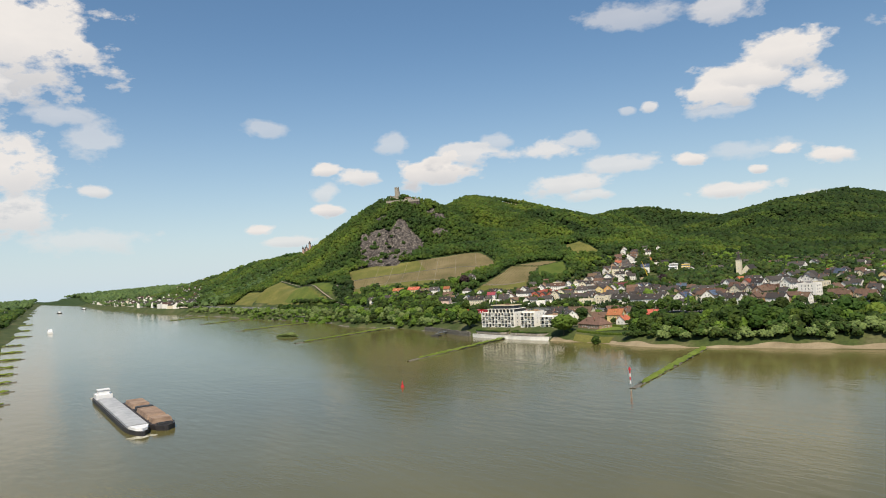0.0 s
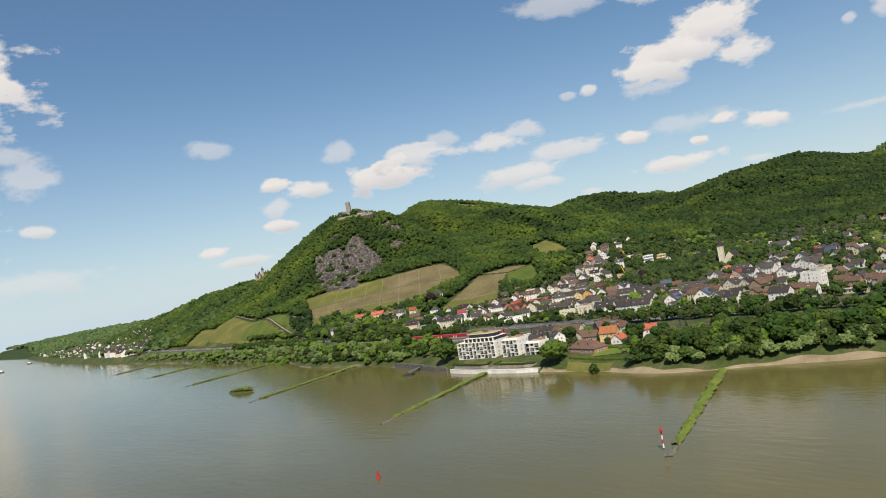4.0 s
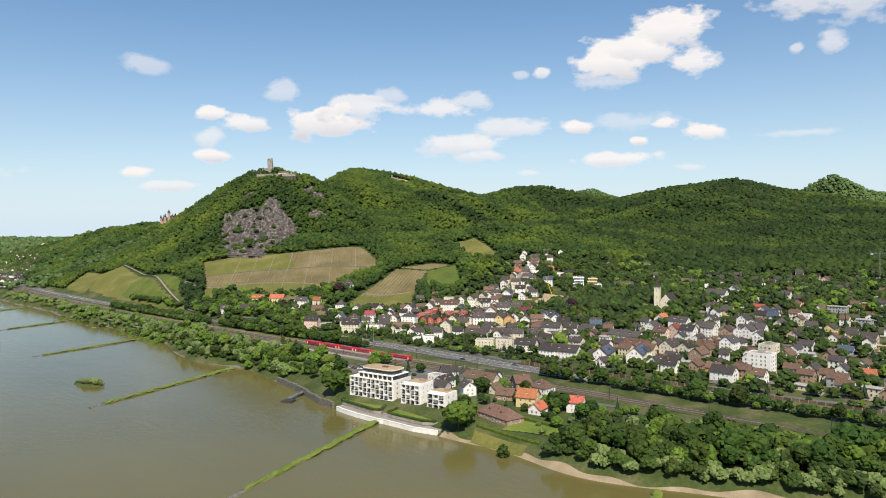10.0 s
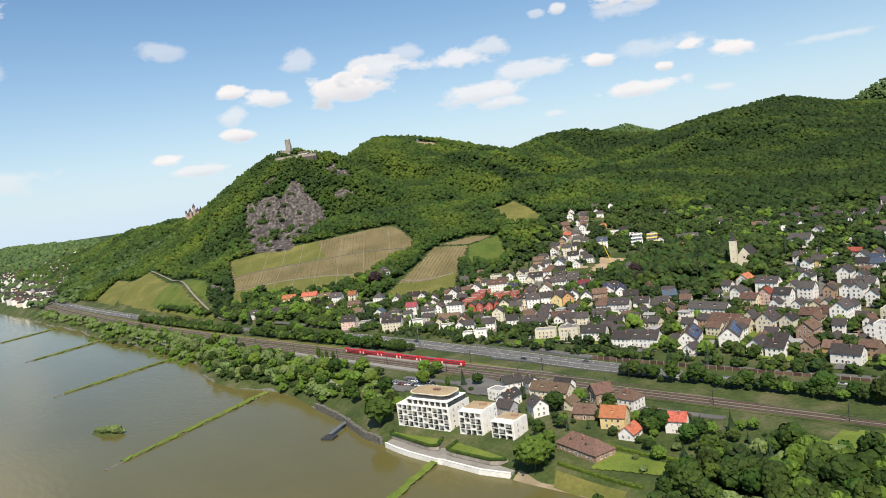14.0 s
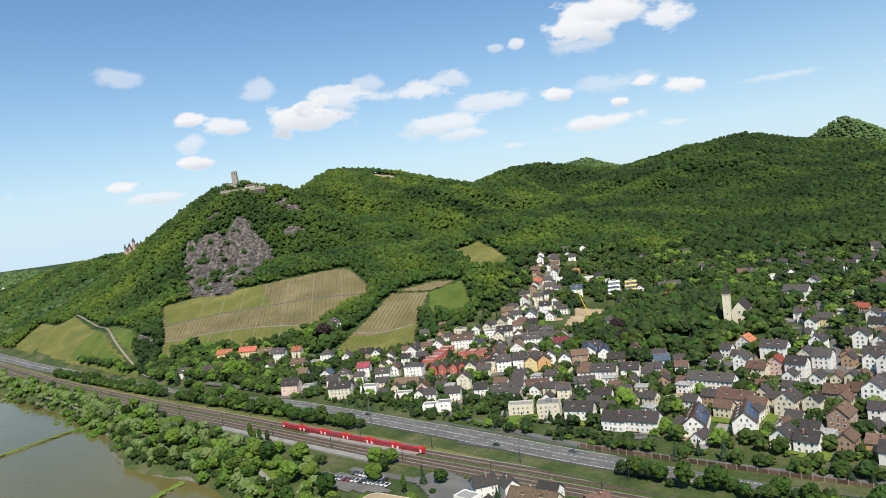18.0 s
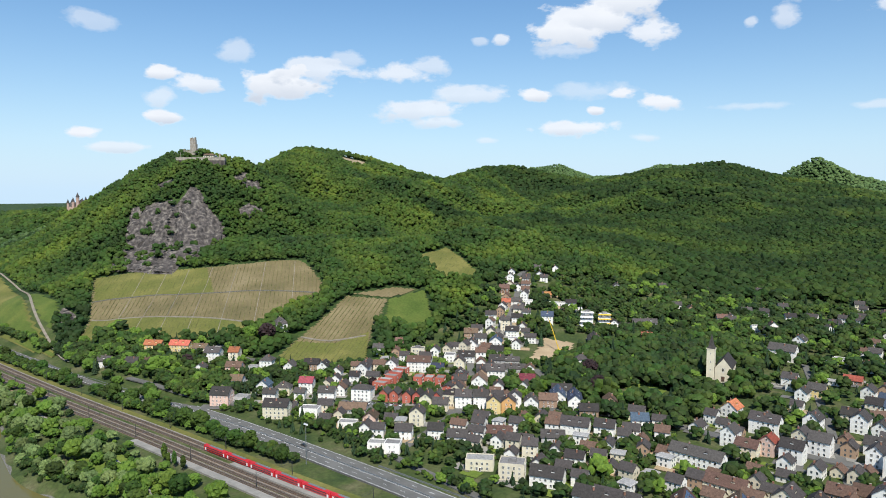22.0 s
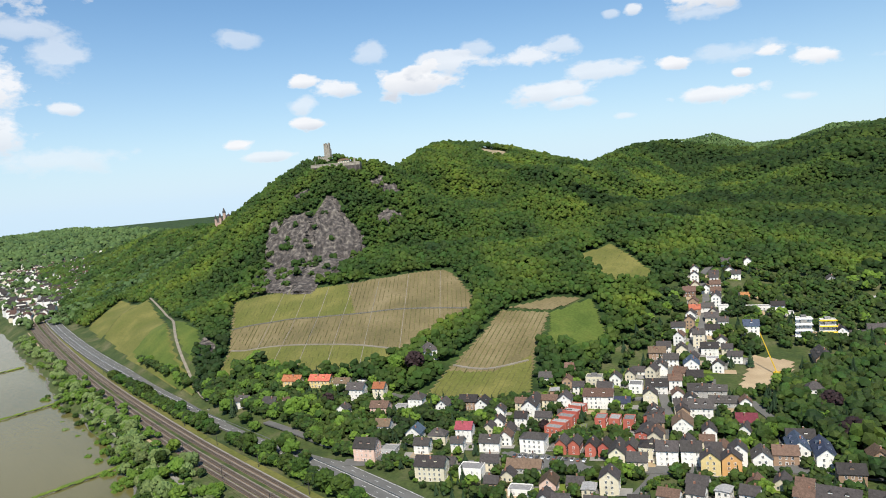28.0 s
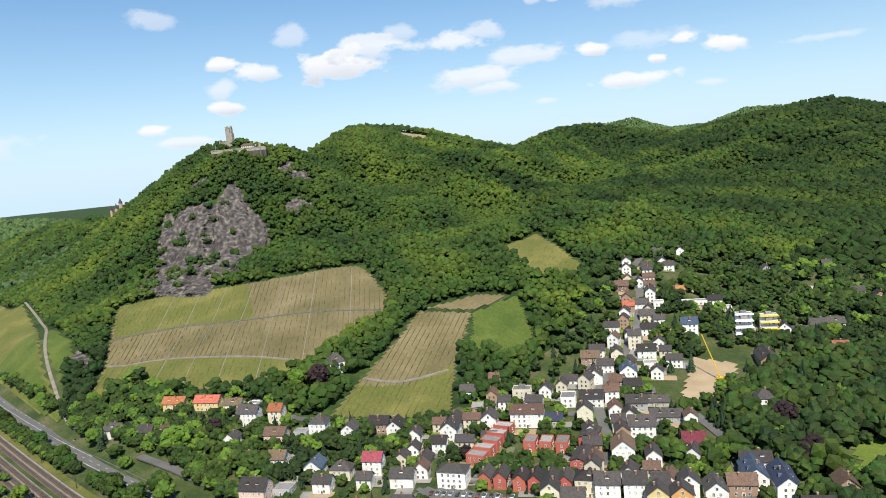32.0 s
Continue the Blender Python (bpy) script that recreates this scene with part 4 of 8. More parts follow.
def house(x, y, angle, length, width, floors, wall, roof, pitch=0.82, label="", name="house", detail=True, fit=0.86):
    """A dwelling: walls with gables, roof slabs, chimney, windows, door."""
    length, width = length * fit, width * fit
    gz = min(ground(x + dx, y + dy) for dx in (-4, 0, 4) for dy in (-4, 0, 4))
    BUILT.append((x, y, 0.5 * math.hypot(length, width)))
    kind = "block" if roof == "k" else "house"
    h = thing(name, (x, y, gz), angle, label or f"{WALLS[wall]} {floors}-storey {kind} with a {ROOFS[roof]} roof", "house", "houses of the village")
    hx, hy, e = length / 2, width / 2, floors * 2.7 + 0.7
    top = e + hy * pitch
    w, r = Shape(), Shape()
    rm = "roof_" + {"h": "d", "H": "b", "s": "n"}.get(roof, roof)
    if roof == "k":
        w.box(-hx, -hy, -2, hx, hy, e)
        for q in ((-hx, -hy, hx, -hy + .3), (-hx, hy - .3, hx, hy), (-hx, -hy + .3, -hx + .3, hy - .3), (hx - .3, -hy + .3, hx, hy - .3)):
            w.box(q[0], q[1], e, q[2], q[3], e + 0.55)
        r.box(-hx + .3, -hy + .3, e + 0.004, hx - .3, hy - .3, e + 0.14)
        if floors > 2:
            r.box(-2, -1.5, e + 0.14, 2, 1.5, e + 2.0)
    elif roof in "hH":
        w.box(-hx, -hy, -2, hx, hy, e)
        k = max(hx - hy * 0.9, 0.6)
        o = 0.5
        v = [(-hx - o, -hy - o, e - .1), (hx + o, -hy - o, e - .1), (hx + o, hy + o, e - .1), (-hx - o, hy + o, e - .1), (-k, 0, top), (k, 0, top)]
        r.add(v, [(0, 1, 5, 4), (1, 2, 5), (2, 3, 4, 5), (3, 0, 4), (3, 2, 1, 0)])
    else:
        v = [(-hx, -hy, -2), (hx, -hy, -2), (hx, hy, -2), (-hx, hy, -2), (-hx, -hy, e), (hx, -hy, e), (hx, hy, e), (-hx, hy, e), (-hx, 0, top), (hx, 0, top)]
        w.add(v, [(0, 1, 5, 4), (1, 2, 6, 9, 5), (2, 3, 7, 6), (3, 0, 4, 8, 7), (4, 5, 9, 8), (6, 7, 8, 9)])
        o, t = 0.55, 0.22
        for s in (-1, 1):
            ye, ze = s * (hy + o), e - o * pitch
            v = [(-hx - o, ye, ze + .02), (hx + o, ye, ze + .02), (hx + o, 0, top + .02), (-hx - o, 0, top + .02)]
            v += [(a, b_, c + t) for a, b_, c in v]
            fs = [(0, 3, 2, 1), (4, 5, 6, 7), (0, 1, 5, 4), (1, 2, 6, 5), (2, 3, 7, 6), (3, 0, 4, 7)]
            r.add(v, fs if s < 0 else [tuple(reversed(q)) for q in fs])
    part("wall", w, "wall_" + wall, h)
    rf = part("roof", r, rm, h)
    if roof not in "k":
        part("chimney", CHIMNEY, (), rf, "", (hr.uniform(-.5, .5) * hx, hr.choice((-1, 1)) * hy * .3, top - hy * .3 * pitch + .4), 0)
        if length >= 11 and hr.random() < 0.75 and detail:
            for s in (-1, 1):
                n = 2 if length > 13 else 1
                for k in range(n):
                    dx = (k - (n - 1) / 2) * length / 2.6
                    d = Shape()
                    zc, yo = e + hy * .32 * pitch, s * hy * .62
                    d.box(dx - .9, min(yo, s * hy * .15), zc - .4, dx + .9, max(yo, s * hy * .15), zc + 1.1, 0)
                    yy = (yo + s * .15, s * hy * .05)
                    d.add([(dx - 1.1, yy[0], zc + 1.05), (dx + 1.1, yy[0], zc + 1.05), (dx, yy[0], zc + 1.9), (dx - 1.1, yy[1], zc + 1.05), (dx + 1.1, yy[1], zc + 1.05), (dx, yy[1], zc + 1.9)], [(0, 1, 2), (5, 4, 3), (0, 2, 5, 3), (2, 1, 4, 5), (1, 0, 3, 4)], 1)
                    dm = part("dormer", d, ("wall_" + wall, rm), rf)
    if detail:
        for face, px_, py_, ln in ((0, hx, 0, width), (180, -hx, 0, width), (90, 0, hy, length), (270, 0, -hy, length)):
            a = radians(angle + face)
            if Vector((math.cos(a), math.sin(a))).dot(VIEW) > 0.12:
                windows_on(h, ln, floors, px_, py_, face)
                if face in (0, 180) and roof in "dbrnm" and width > 8:
                    windows_on(h, 4.4 if width < 11 else 7.2, 1, px_, py_, face, sill=1.6 + floors * 2.7, spacing=2.9)
        part("door", DOOR, (), h, "", (0.3, -hy - 0.02, 0.0), 0)
    return h


house(-737, 130, 35, 14, 10, 2, 'w', 'd')
house(-707, 140, 35, 12, 10, 2, 'c', 'd')
house(-694, 146, 125, 8, 8, 2, 'p', 'b')
house(-720, 165, 35, 18, 10, 2, 'y', 'r')
house(-700, 179, 35, 20, 10, 2, 'y', 'r')
house(-686, 190, 35, 14, 9, 1, 'w', 'b')
house(-675, 198, 35, 8, 7, 1, 'w', 'k')
house(-660, 187, 35, 15, 11, 3, 'w', 'd')
house(-647, 199, 35, 10, 10, 3, 'c', 'r')
house(-647, 168, 125, 10, 9, 2, 'w', 'd')
house(-622, 168, 35, 9, 8, 1, 's', 'b')
house(-604, 174, 35, 12, 10, 2, 'w', 'b')
house(-628, 187, 35, 15, 10, 2, 'p', 'b')
house(-621, 200, 35, 10, 8, 1, 'g', 'k')
house(-613, 208, 35, 12, 12, 3, 'w', 'h')
house(-596, 218, 125, 12, 10, 2, 'w', 'd')
house(-579, 182, 125, 12, 11, 2, 'w', 'n')
house(-582, 148, 35, 16, 13, 3, 'p', 'd')
house(-578, 161, 35, 13, 10, 1, 'g', 'k')
house(-564, 189, 35, 13, 10, 2, 'c', 'h')
house(-553, 202, 35, 12, 10, 3, 'w', 'm')
house(-528, 158, 35, 20, 12, 3, 'c', 'd')
house(-511, 173, 35, 15, 11, 2, 'w', 'k')
house(-577, 237, 125, 13, 10, 2, 'w', 'd')
house(-560, 237, 125, 9, 9, 2, 'w', 'd')
house(-545, 251, 125, 15, 11, 3, 'w', 'd')
house(-541, 239, 35, 9, 9, 2, 'w', 'd')
house(-571, 292, 35, 11, 9, 2, 'w', 'd')
house(-566, 314, 35, 12, 10, 2, 's', 'b')
house(-541, 309, 35, 13, 10, 3, 'c', 'k')
house(-534, 272, 125, 12, 10, 3, 'w', 'd')
house(-520, 289, 35, 22, 11, 3, 'w', 'b')
house(-509, 299, 35, 12, 9, 1, 'g', 'n')
house(-516, 322, 125, 13, 10, 2, 'w', 'k')
house(-504, 329, 35, 16, 11, 2, 'w', 'd')
house(-495, 310, 125, 11, 10, 3, 'c', 'd')
house(-520, 355, 125, 15, 11, 2, 'w', 'd')
house(-536, 373, 35, 14, 10, 2, 's', 'b')
house(-522, 370, 35, 12, 9, 2, 'w', 'd')
house(-503, 367, 125, 14, 12, 3, 'w', 'n')
house(-493, 356, 35, 12, 10, 2, 'w', 'd')
house(-479, 338, 35, 14, 10, 2, 'g', 'd')
house(-474, 323, 125, 11, 9, 2, 'w', 'd')
house(-458, 310, 35, 16, 12, 3, 'w', 'd')
house(-452, 283, 125, 16, 13, 3, 'w', 'b')
house(-438, 249, 35, 13, 11, 3, 'w', 'd')
house(-428, 256, 35, 12, 11, 3, 'w', 'd')
house(-418, 261, 35, 9, 11, 3, 'c', 'd')
house(-414, 252, 125, 9, 11, 3, 'y', 'd')
house(-406, 258, 125, 10, 11, 3, 'o', 'd')
house(-409, 269, 125, 10, 10, 3, 'w', 'd')
house(-399, 274, 125, 13, 11, 2, 'w', 'd')
house(-429, 311, 35, 13, 11, 2, 'w', 'm')
house(-445, 337, 125, 9, 8, 2, 'w', 'b')
house(-459, 336, 35, 20, 9, 1, 'g', 'd')
house(-474, 349, 35, 18, 8, 1, 'g', 'd')
house(-392, 296, 125, 20, 12, 2, 'w', 'n')
house(-379, 297, 125, 24, 11, 2, 'w', 'n')
house(-420, 372, 35, 12, 11, 3, 'w', 'h')
house(-419, 392, 125, 13, 10, 2, 'c', 'k')
house(-582, 482, 35, 12, 10, 2, 'b', 'b')
house(-576, 498, 125, 10, 9, 2, 'w', 'd')
house(-558, 454, 35, 10, 9, 2, 's', 'r')
house(-553, 464, 35, 12, 9, 2, 'w', 'd')
house(-545, 475, 35, 9, 9, 2, 'w', 'k')
house(-540, 450, 35, 12, 10, 2, 'c', 'd')
house(-534, 418, 125, 14, 9, 2, 'w', 'd')
house(-528, 432, 35, 12, 9, 2, 'w', 'd')
house(-524, 408, 35, 10, 9, 4, 'c', 'd')
house(-512, 403, 35, 14, 10, 2, 'w', 'd')
house(-526, 389, 125, 13, 9, 2, 'c', 'd')
house(-500, 388, 35, 10, 9, 2, 'w', 'k')
house(-549, 418, 35, 12, 9, 2, 'w', 'd')
house(-530, 450, 35, 9, 8, 2, 'w', 'd')
house(-508, 453, 35, 13, 11, 3, 'w', 'n')
house(-530, 502, 35, 22, 8, 1, 'w', 'k')
house(-518, 511, 35, 12, 9, 2, 'w', 'd')
house(-509, 510, 35, 10, 8, 1, 'w', 'k')
house(-589, 556, 125, 10, 9, 2, 'w', 'd')
house(-580, 552, 35, 10, 8, 2, 'w', 'd')
house(-594, 596, 125, 9, 8, 2, 'w', 'd')
house(-554, 506, 35, 10, 8, 1, 'w', 'd')
house(-549, 514, 35, 10, 8, 1, 's', 'r')
house(-523, 614, 125, 11, 9, 2, 'g', 'd')
house(-460, 495, 125, 13, 10, 2, 'w', 'd')
house(-451, 501, 35, 12, 9, 1, 'w', 'd')
house(-444, 515, 35, 13, 10, 2, 'y', 'd')
house(-436, 524, 35, 13, 10, 2, 'w', 'd')
house(-417, 478, 35, 11, 9, 2, 'w', 'm')
house(-491, 663, 35, 9, 8, 3, 'w', 'd')
house(-479, 604, 35, 14, 9, 1, 'w', 'k')
house(-447, 438, 125, 26, 13, 2, 's', 'd')
house(-605, 576, 35, 10, 9, 2, 'w', 'd')
house(-208, 188, 90, 15, 11, 2, 'w', 'd')
house(-199, 200, 0, 10, 9, 2, 'g', 'd')
house(-220, 229, 90, 15, 13, 3, 'c', 'd')
house(-271, 293, 90, 12, 10, 3, 'w', 'd')
house(-258, 284, 0, 14, 10, 2, 'c', 'b')
house(-249, 291, 90, 10, 10, 3, 'p', 'r')
house(-236, 290, 0, 14, 11, 3, 'w', 'd')
house(-238, 312, 90, 11, 10, 3, 'c', 'd')
house(-240, 342, 90, 13, 11, 3, 'w', 'd')
house(-288, 340, 90, 13, 12, 2, 'w', 'r')
house(-261, 322, 0, 20, 11, 3, 'w', 'd')
house(-278, 424, 0, 12, 10, 2, 'w', 'd')
house(-303, 488, 0, 24, 13, 3, 'w', 'd')
house(-302, 528, 90, 13, 11, 3, 'w', 'd')
house(-274, 491, 0, 16, 9, 1, 's', 'k')
house(-264, 504, 0, 14, 10, 1, 'w', 'k')
house(-244, 453, 0, 14, 8, 1, 's', 'r')
house(-262, 397, 90, 10, 9, 2, 'w', 'd')
house(-218, 358, 90, 13, 11, 3, 'w', 'd')
house(-219, 399, 0, 12, 10, 2, 'c', 'd')
house(-197, 337, 0, 15, 11, 2, 'w', 'd')
house(-190, 300, 90, 11, 10, 4, 'w', 'd')
house(-208, 398, 0, 12, 9, 2, 'w', 'n')
house(-190, 366, 90, 12, 10, 2, 'c', 'd')
house(-180, 297, 90, 10, 9, 3, 'w', 'd')
house(-184, 252, 90, 14, 12, 4, 'w', 'd')
house(-156, 255, 90, 16, 12, 4, 'c', 'k')
house(-145, 215, 0, 18, 12, 5, 'w', 'k')
house(-203, 253, 0, 14, 11, 2, 's', 'b')
house(-190, 216, 90, 15, 12, 3, 's', 'b')
house(-168, 193, 0, 11, 9, 2, 'o', 'b')
house(-158, 186, 0, 18, 11, 2, 'w', 'd')
house(-138, 191, 0, 13, 10, 2, 'w', 'b')
house(-143, 254, 90, 14, 11, 2, 'c', 'b')
house(-202, 473, 0, 16, 10, 1, 's', 'r')
house(-187, 416, 0, 12, 9, 2, 'w', 'k')
house(-164, 327, 90, 13, 10, 2, 'p', 'd')
house(-381, 582, 35, 11, 9, 2, 'w', 'd')
house(-352, 567, 35, 10, 8, 2, 'w', 'k')
house(-341, 580, 125, 10, 9, 2, 'w', 'd')
house(-296, 592, 125, 10, 9, 2, 'w', 'd')
house(-249, 516, 90, 12, 9, 2, 'w', 'd')
house(-246, 530, 0, 11, 9, 2, 'w', 'd')
house(-275, 256, 0, 34, 11, 2, 'w', 'd')
house(-249, 230, 0, 24, 11, 2, 'c', 'b')
house(-352, 255, 20, 20, 12, 2, 'w', 'd')
house(-336, 263, 20, 14, 11, 2, 'w', 'd')
house(-283, 182, 10, 26, 13, 2, 'w', 'd')
house(-296, 178, 10, 16, 12, 2, 'w', 'd')
house(-325, 185, 20, 20, 12, 2, 'w', 'd')
house(-326, 213, 20, 12, 9, 2, 'w', 'd')
house(-345, 181, 30, 16, 13, 3, 'c', 'k')
house(-352, 207, 30, 10, 9, 3, 'c', 'd')
house(-366, 179, 35, 18, 11, 2, 'c', 'k')
house(-398, 197, 35, 14, 10, 2, 'w', 'd')
house(-416, 197, 35, 11, 10, 2, 'w', 'd')
house(-446, 234, 35, 12, 10, 2, 'c', 'd')
house(-456, 230, 125, 10, 10, 3, 'c', 'd')
house(-441, 206, 125, 12, 11, 3, 'c', 'd')
house(-431, 184, 35, 12, 10, 2, 'w', 'd')
house(-421, 165, 35, 11, 10, 2, 'w', 'k')
house(-465, 187, 125, 12, 10, 2, 'p', 'b')
house(-434, 164, 35, 12, 9, 1, 'w', 'k')
house(-493, 196, 35, 22, 10, 1, 'g', 'b')
house(-475, 176, 35, 14, 9, 1, 'w', 'k')
house(-357, 306, 125, 12, 10, 2, 's', 'b')
house(-396, 307, 35, 16, 10, 2, 'w', 'd')
house(-356, 236, 35, 16, 10, 1, 'g', 'd')
house(-386, 222, 35, 18, 10, 1, 'g', 'b')
house(-325, 286, 35, 12, 10, 2, 'w', 'n')
house(-392, 284, 35, 14, 10, 2, 's', 'b')
house(-359, 282, 35, 14, 10, 2, 's', 'd')
house(-561, 175, 35, 11, 9, 2, 'w', 'd')
house(-545, 190, 35, 9, 8, 2, 'w', 'd')
house(-530, 203, 35, 14, 10, 2, 'w', 'd')
house(-587, 233, 35, 14, 10, 2, 's', 'd')
house(-309, 79, 60, 13, 10, 2, 'w', 'd')
house(-297, 84, 150, 11, 9, 2, 'w', 'd')
house(-276, 77, 8, 28, 11, 2, 'c', 'b')
house(-258, 70, 95, 10, 8, 1, 'c', 'b')
house(-292, 58, 98, 16, 9, 2, 'w', 'd')
house(-276, 88, 8, 12, 9, 2, 'w', 'd')
house(-208, 52, 98, 11, 9, 1, 'w', 'r')
house(-269, 56, 150, 13, 10, 2, 'w', 'd')
house(-283, 47, 0, 12, 9, 2, 'g', 'd')
house(-249, 86, 60, 12, 12, 2, 's', 'b')
house(-230, 84, 0, 15, 12, 2, 'w', 'H')
house(-242, 63, 20, 13, 10, 1, 's', 'b')
house(-222, 60, 20, 14, 12, 2, 'y', 'r')
house(-218, 30, 350, 31, 14, 1, 's', 'H')
house(-192, 67, 20, 11, 9, 2, 'w', 'r')
house(-306, 64, 0, 12, 9, 2, 'w', 'k')
house(-265, 332, 90, 12, 10, 2, 'w', 'd')
house(-227, 309, 0, 13, 11, 3, 'w', 'd')
house(-256, 409, 0, 13, 10, 2, 'y', 'd')
house(-226, 370, 0, 12, 10, 2, 'c', 'd')
house(-207, 357, 90, 12, 10, 2, 'w', 'd')
house(-273, 414, 90, 11, 9, 2, 'w', 'd')
house(-203, 327, 0, 14, 11, 2, 'w', 'd')
house(-228, 425, 90, 12, 10, 2, 'w', 'd')
house(-208, 231, 90, 11, 10, 3, 'c', 'd')
house(-196, 186, 0, 13, 11, 2, 'w', 'd')
house(-192, 196, 0, 11, 9, 2, 'g', 'k')
house(-193, 259, 0, 14, 11, 2, 'c', 'b')
house(-200, 310, 90, 12, 10, 3, 'w', 'd')
house(-214, 412, 0, 12, 10, 2, 'w', 'n')
house(-391, 586, 35, 12, 9, 2, 'g', 'b')
house(-449, 610, 35, 11, 9, 2, 'w', 'd')
house(-433, 608, 125, 9, 8, 2, 's', 'd')
house(-383, 630, 35, 11, 9, 2, 'w', 'd')
house(-339, 624, 35, 12, 9, 2, 'w', 'd')
house(-298, 618, 35, 12, 9, 2, 'w', 'd')
house(-384, 592, 125, 10, 9, 2, 'w', 'd')
house(-337, 559, 0, 10, 8, 2, 'w', 'd')
house(-360, 669, 35, 11, 9, 2, 'w', 'd')
house(-285, 657, 0, 11, 9, 2, 'w', 'd')
house(-268, 685, 0, 11, 9, 2, 's', 'd')


CROWD = {}


def joined_house(x, y, angle, length, width, floors, wall, roof):
    """A farther dwelling, gathered with its fellows into one mesh a colour."""
    length, width = length * 0.84, width * 0.84
    gz = min(ground(x + dx, y + dy) for dx in (-4, 4) for dy in (-4, 4))
    BUILT.append((x, y, 0.5 * math.hypot(length, width)))
    a = radians(angle)
    c, sn = math.cos(a), math.sin(a)
    hx, hy, e = length / 2, width / 2, floors * 2.7 + 0.7
    top = e + (hy * 0.82 if roof != "k" else 0.02)
    w, r, g = (CROWD.setdefault(k, Shape()) for k in ("wall_" + wall, "roof_" + roof, "glass"))
    P = lambda u, v, t: (x + u * c - v * sn, y + u * sn + v * c, gz + t)
    V = [P(u, v, t) for t in (-2, e) for u, v in ((-hx, -hy), (hx, -hy), (hx, hy), (-hx, hy))] + [P(-hx, 0, top), P(hx, 0, top)]
    w.add(V, [(0, 1, 5, 4), (1, 2, 6, 9, 5), (2, 3, 7, 6), (3, 0, 4, 8, 7)])
    for s in (-1, 1):
        o = 0.5
        q = [P(-hx - o, s * (hy + o), e - o * .8), P(hx + o, s * (hy + o), e - o * .8), P(hx + o, 0, top + .03), P(-hx - o, 0, top + .03)]
        q += [(i, j, k + .24) for i, j, k in q]
        fs = [(0, 3, 2, 1), (4, 5, 6, 7), (0, 1, 5, 4), (1, 2, 6, 5), (3, 0, 4, 7)]
        r.add(q, fs if s < 0 else [tuple(reversed(f)) for f in fs])
    if roof != "k":
        cx_ = hr.uniform(-.5, .5) * hx
        q = [P(cx_ + i, hy * .3 + j, t) for t in (e, top + .9) for i, j in ((-.4, -.4), (.4, -.4), (.4, .4), (-.4, .4))]
        CROWD.setdefault("brick", Shape()).add(q, [(4, 5, 6, 7), (0, 1, 5, 4), (1, 2, 6, 5), (2, 3, 7, 6), (3, 0, 4, 7)])
    for fx, fy, ln, px_, py_ in ((0, -1, length, 0, -hy), (0, 1, length, 0, hy), (1, 0, width, hx, 0), (-1, 0, width, -hx, 0)):
        if Vector((fx * c - fy * sn, fx * sn + fy * c)).dot(VIEW) < 0.1:
            continue
        n = max(1, int((ln - 1) / 2.7))
        for fl in range(floors):
            for k in range(n):
                t = (k - (n - 1) / 2) * 2.7
                z = 1.0 + fl * 2.7
                i, j = px_ + fx * .05, py_ + fy * .05
                tx, ty = -fy, fx
                g.add([P(i + tx * (t - .5), j + ty * (t - .5), z), P(i + tx * (t + .5), j + ty * (t + .5), z), P(i + tx * (t + .5), j + ty * (t + .5), z + 1.35), P(i + tx * (t - .5), j + ty * (t - .5), z + 1.35)], [(0, 1, 2, 3)])


for hx_, hy_, ha in ((-300, 720, 20), (-262, 712, 100), (-214, 735, 10), (-168, 722, 95), (-120, 760, 15), (-330, 770, 30), (-72, 742, 90), (-20, 730, 10), (40, 742, 100), (-250, 795, 10), (-180, 812, 95), (-410, 742, 35), (-452, 700, 125)):
    joined_house(hx_, hy_, ha, 11, 9, 2, 'w' if hx_ % 4 else 'c', 'd')
joined_house(-366, 634, 0, 12, 9, 2, 'w', 'd')
joined_house(-321, 632, 0, 12, 9, 2, 'w', 'd')
joined_house(-280, 642, 0, 12, 9, 2, 'w', 'd')
joined_house(-291, 697, 0, 9, 8, 2, 'c', 'd')
joined_house(-243, 643, 90, 10, 9, 3, 'p', 'b')
joined_house(-221, 684, 90, 9, 8, 2, 'c', 'd')
joined_house(-208, 618, 0, 11, 9, 2, 'w', 'd')
joined_house(-196, 619, 90, 10, 9, 2, 'w', 'b')
joined_house(-165, 634, 0, 12, 9, 2, 'w', 'd')
joined_house(-160, 686, 90, 9, 8, 2, 'c', 'd')
joined_house(-143, 660, 0, 12, 9, 2, 'w', 'd')
joined_house(-132, 686, 90, 12, 10, 3, 'c', 'd')
joined_house(-124, 706, 0, 10, 8, 2, 'w', 'd')
joined_house(-114, 716, 0, 14, 9, 2, 'w', 'k')
joined_house(-109, 616, 90, 12, 10, 3, 'c', 'd')
joined_house(-118, 610, 90, 8, 8, 2, 'w', 'd')
joined_house(-94, 594, 0, 10, 9, 3, 'w', 'n')
joined_house(-124, 536, 0, 16, 10, 2, 'c', 'd')
joined_house(-109, 539, 0, 14, 10, 2, 'w', 'd')
joined_house(-89, 541, 0, 12, 9, 2, 'p', 'd')
joined_house(-77, 500, 90, 9, 8, 2, 'w', 'd')
joined_house(-224, 508, 0, 12, 9, 2, 'w', 'd')
joined_house(-221, 524, 90, 9, 8, 2, 'w', 'd')
joined_house(-177, 473, 0, 20, 9, 2, 'g', 'k')
joined_house(-178, 512, 90, 9, 9, 2, 'w', 'd')
joined_house(-161, 503, 0, 10, 9, 2, 'r', 'k')
joined_house(-138, 415, 0, 14, 10, 2, 'g', 'k')
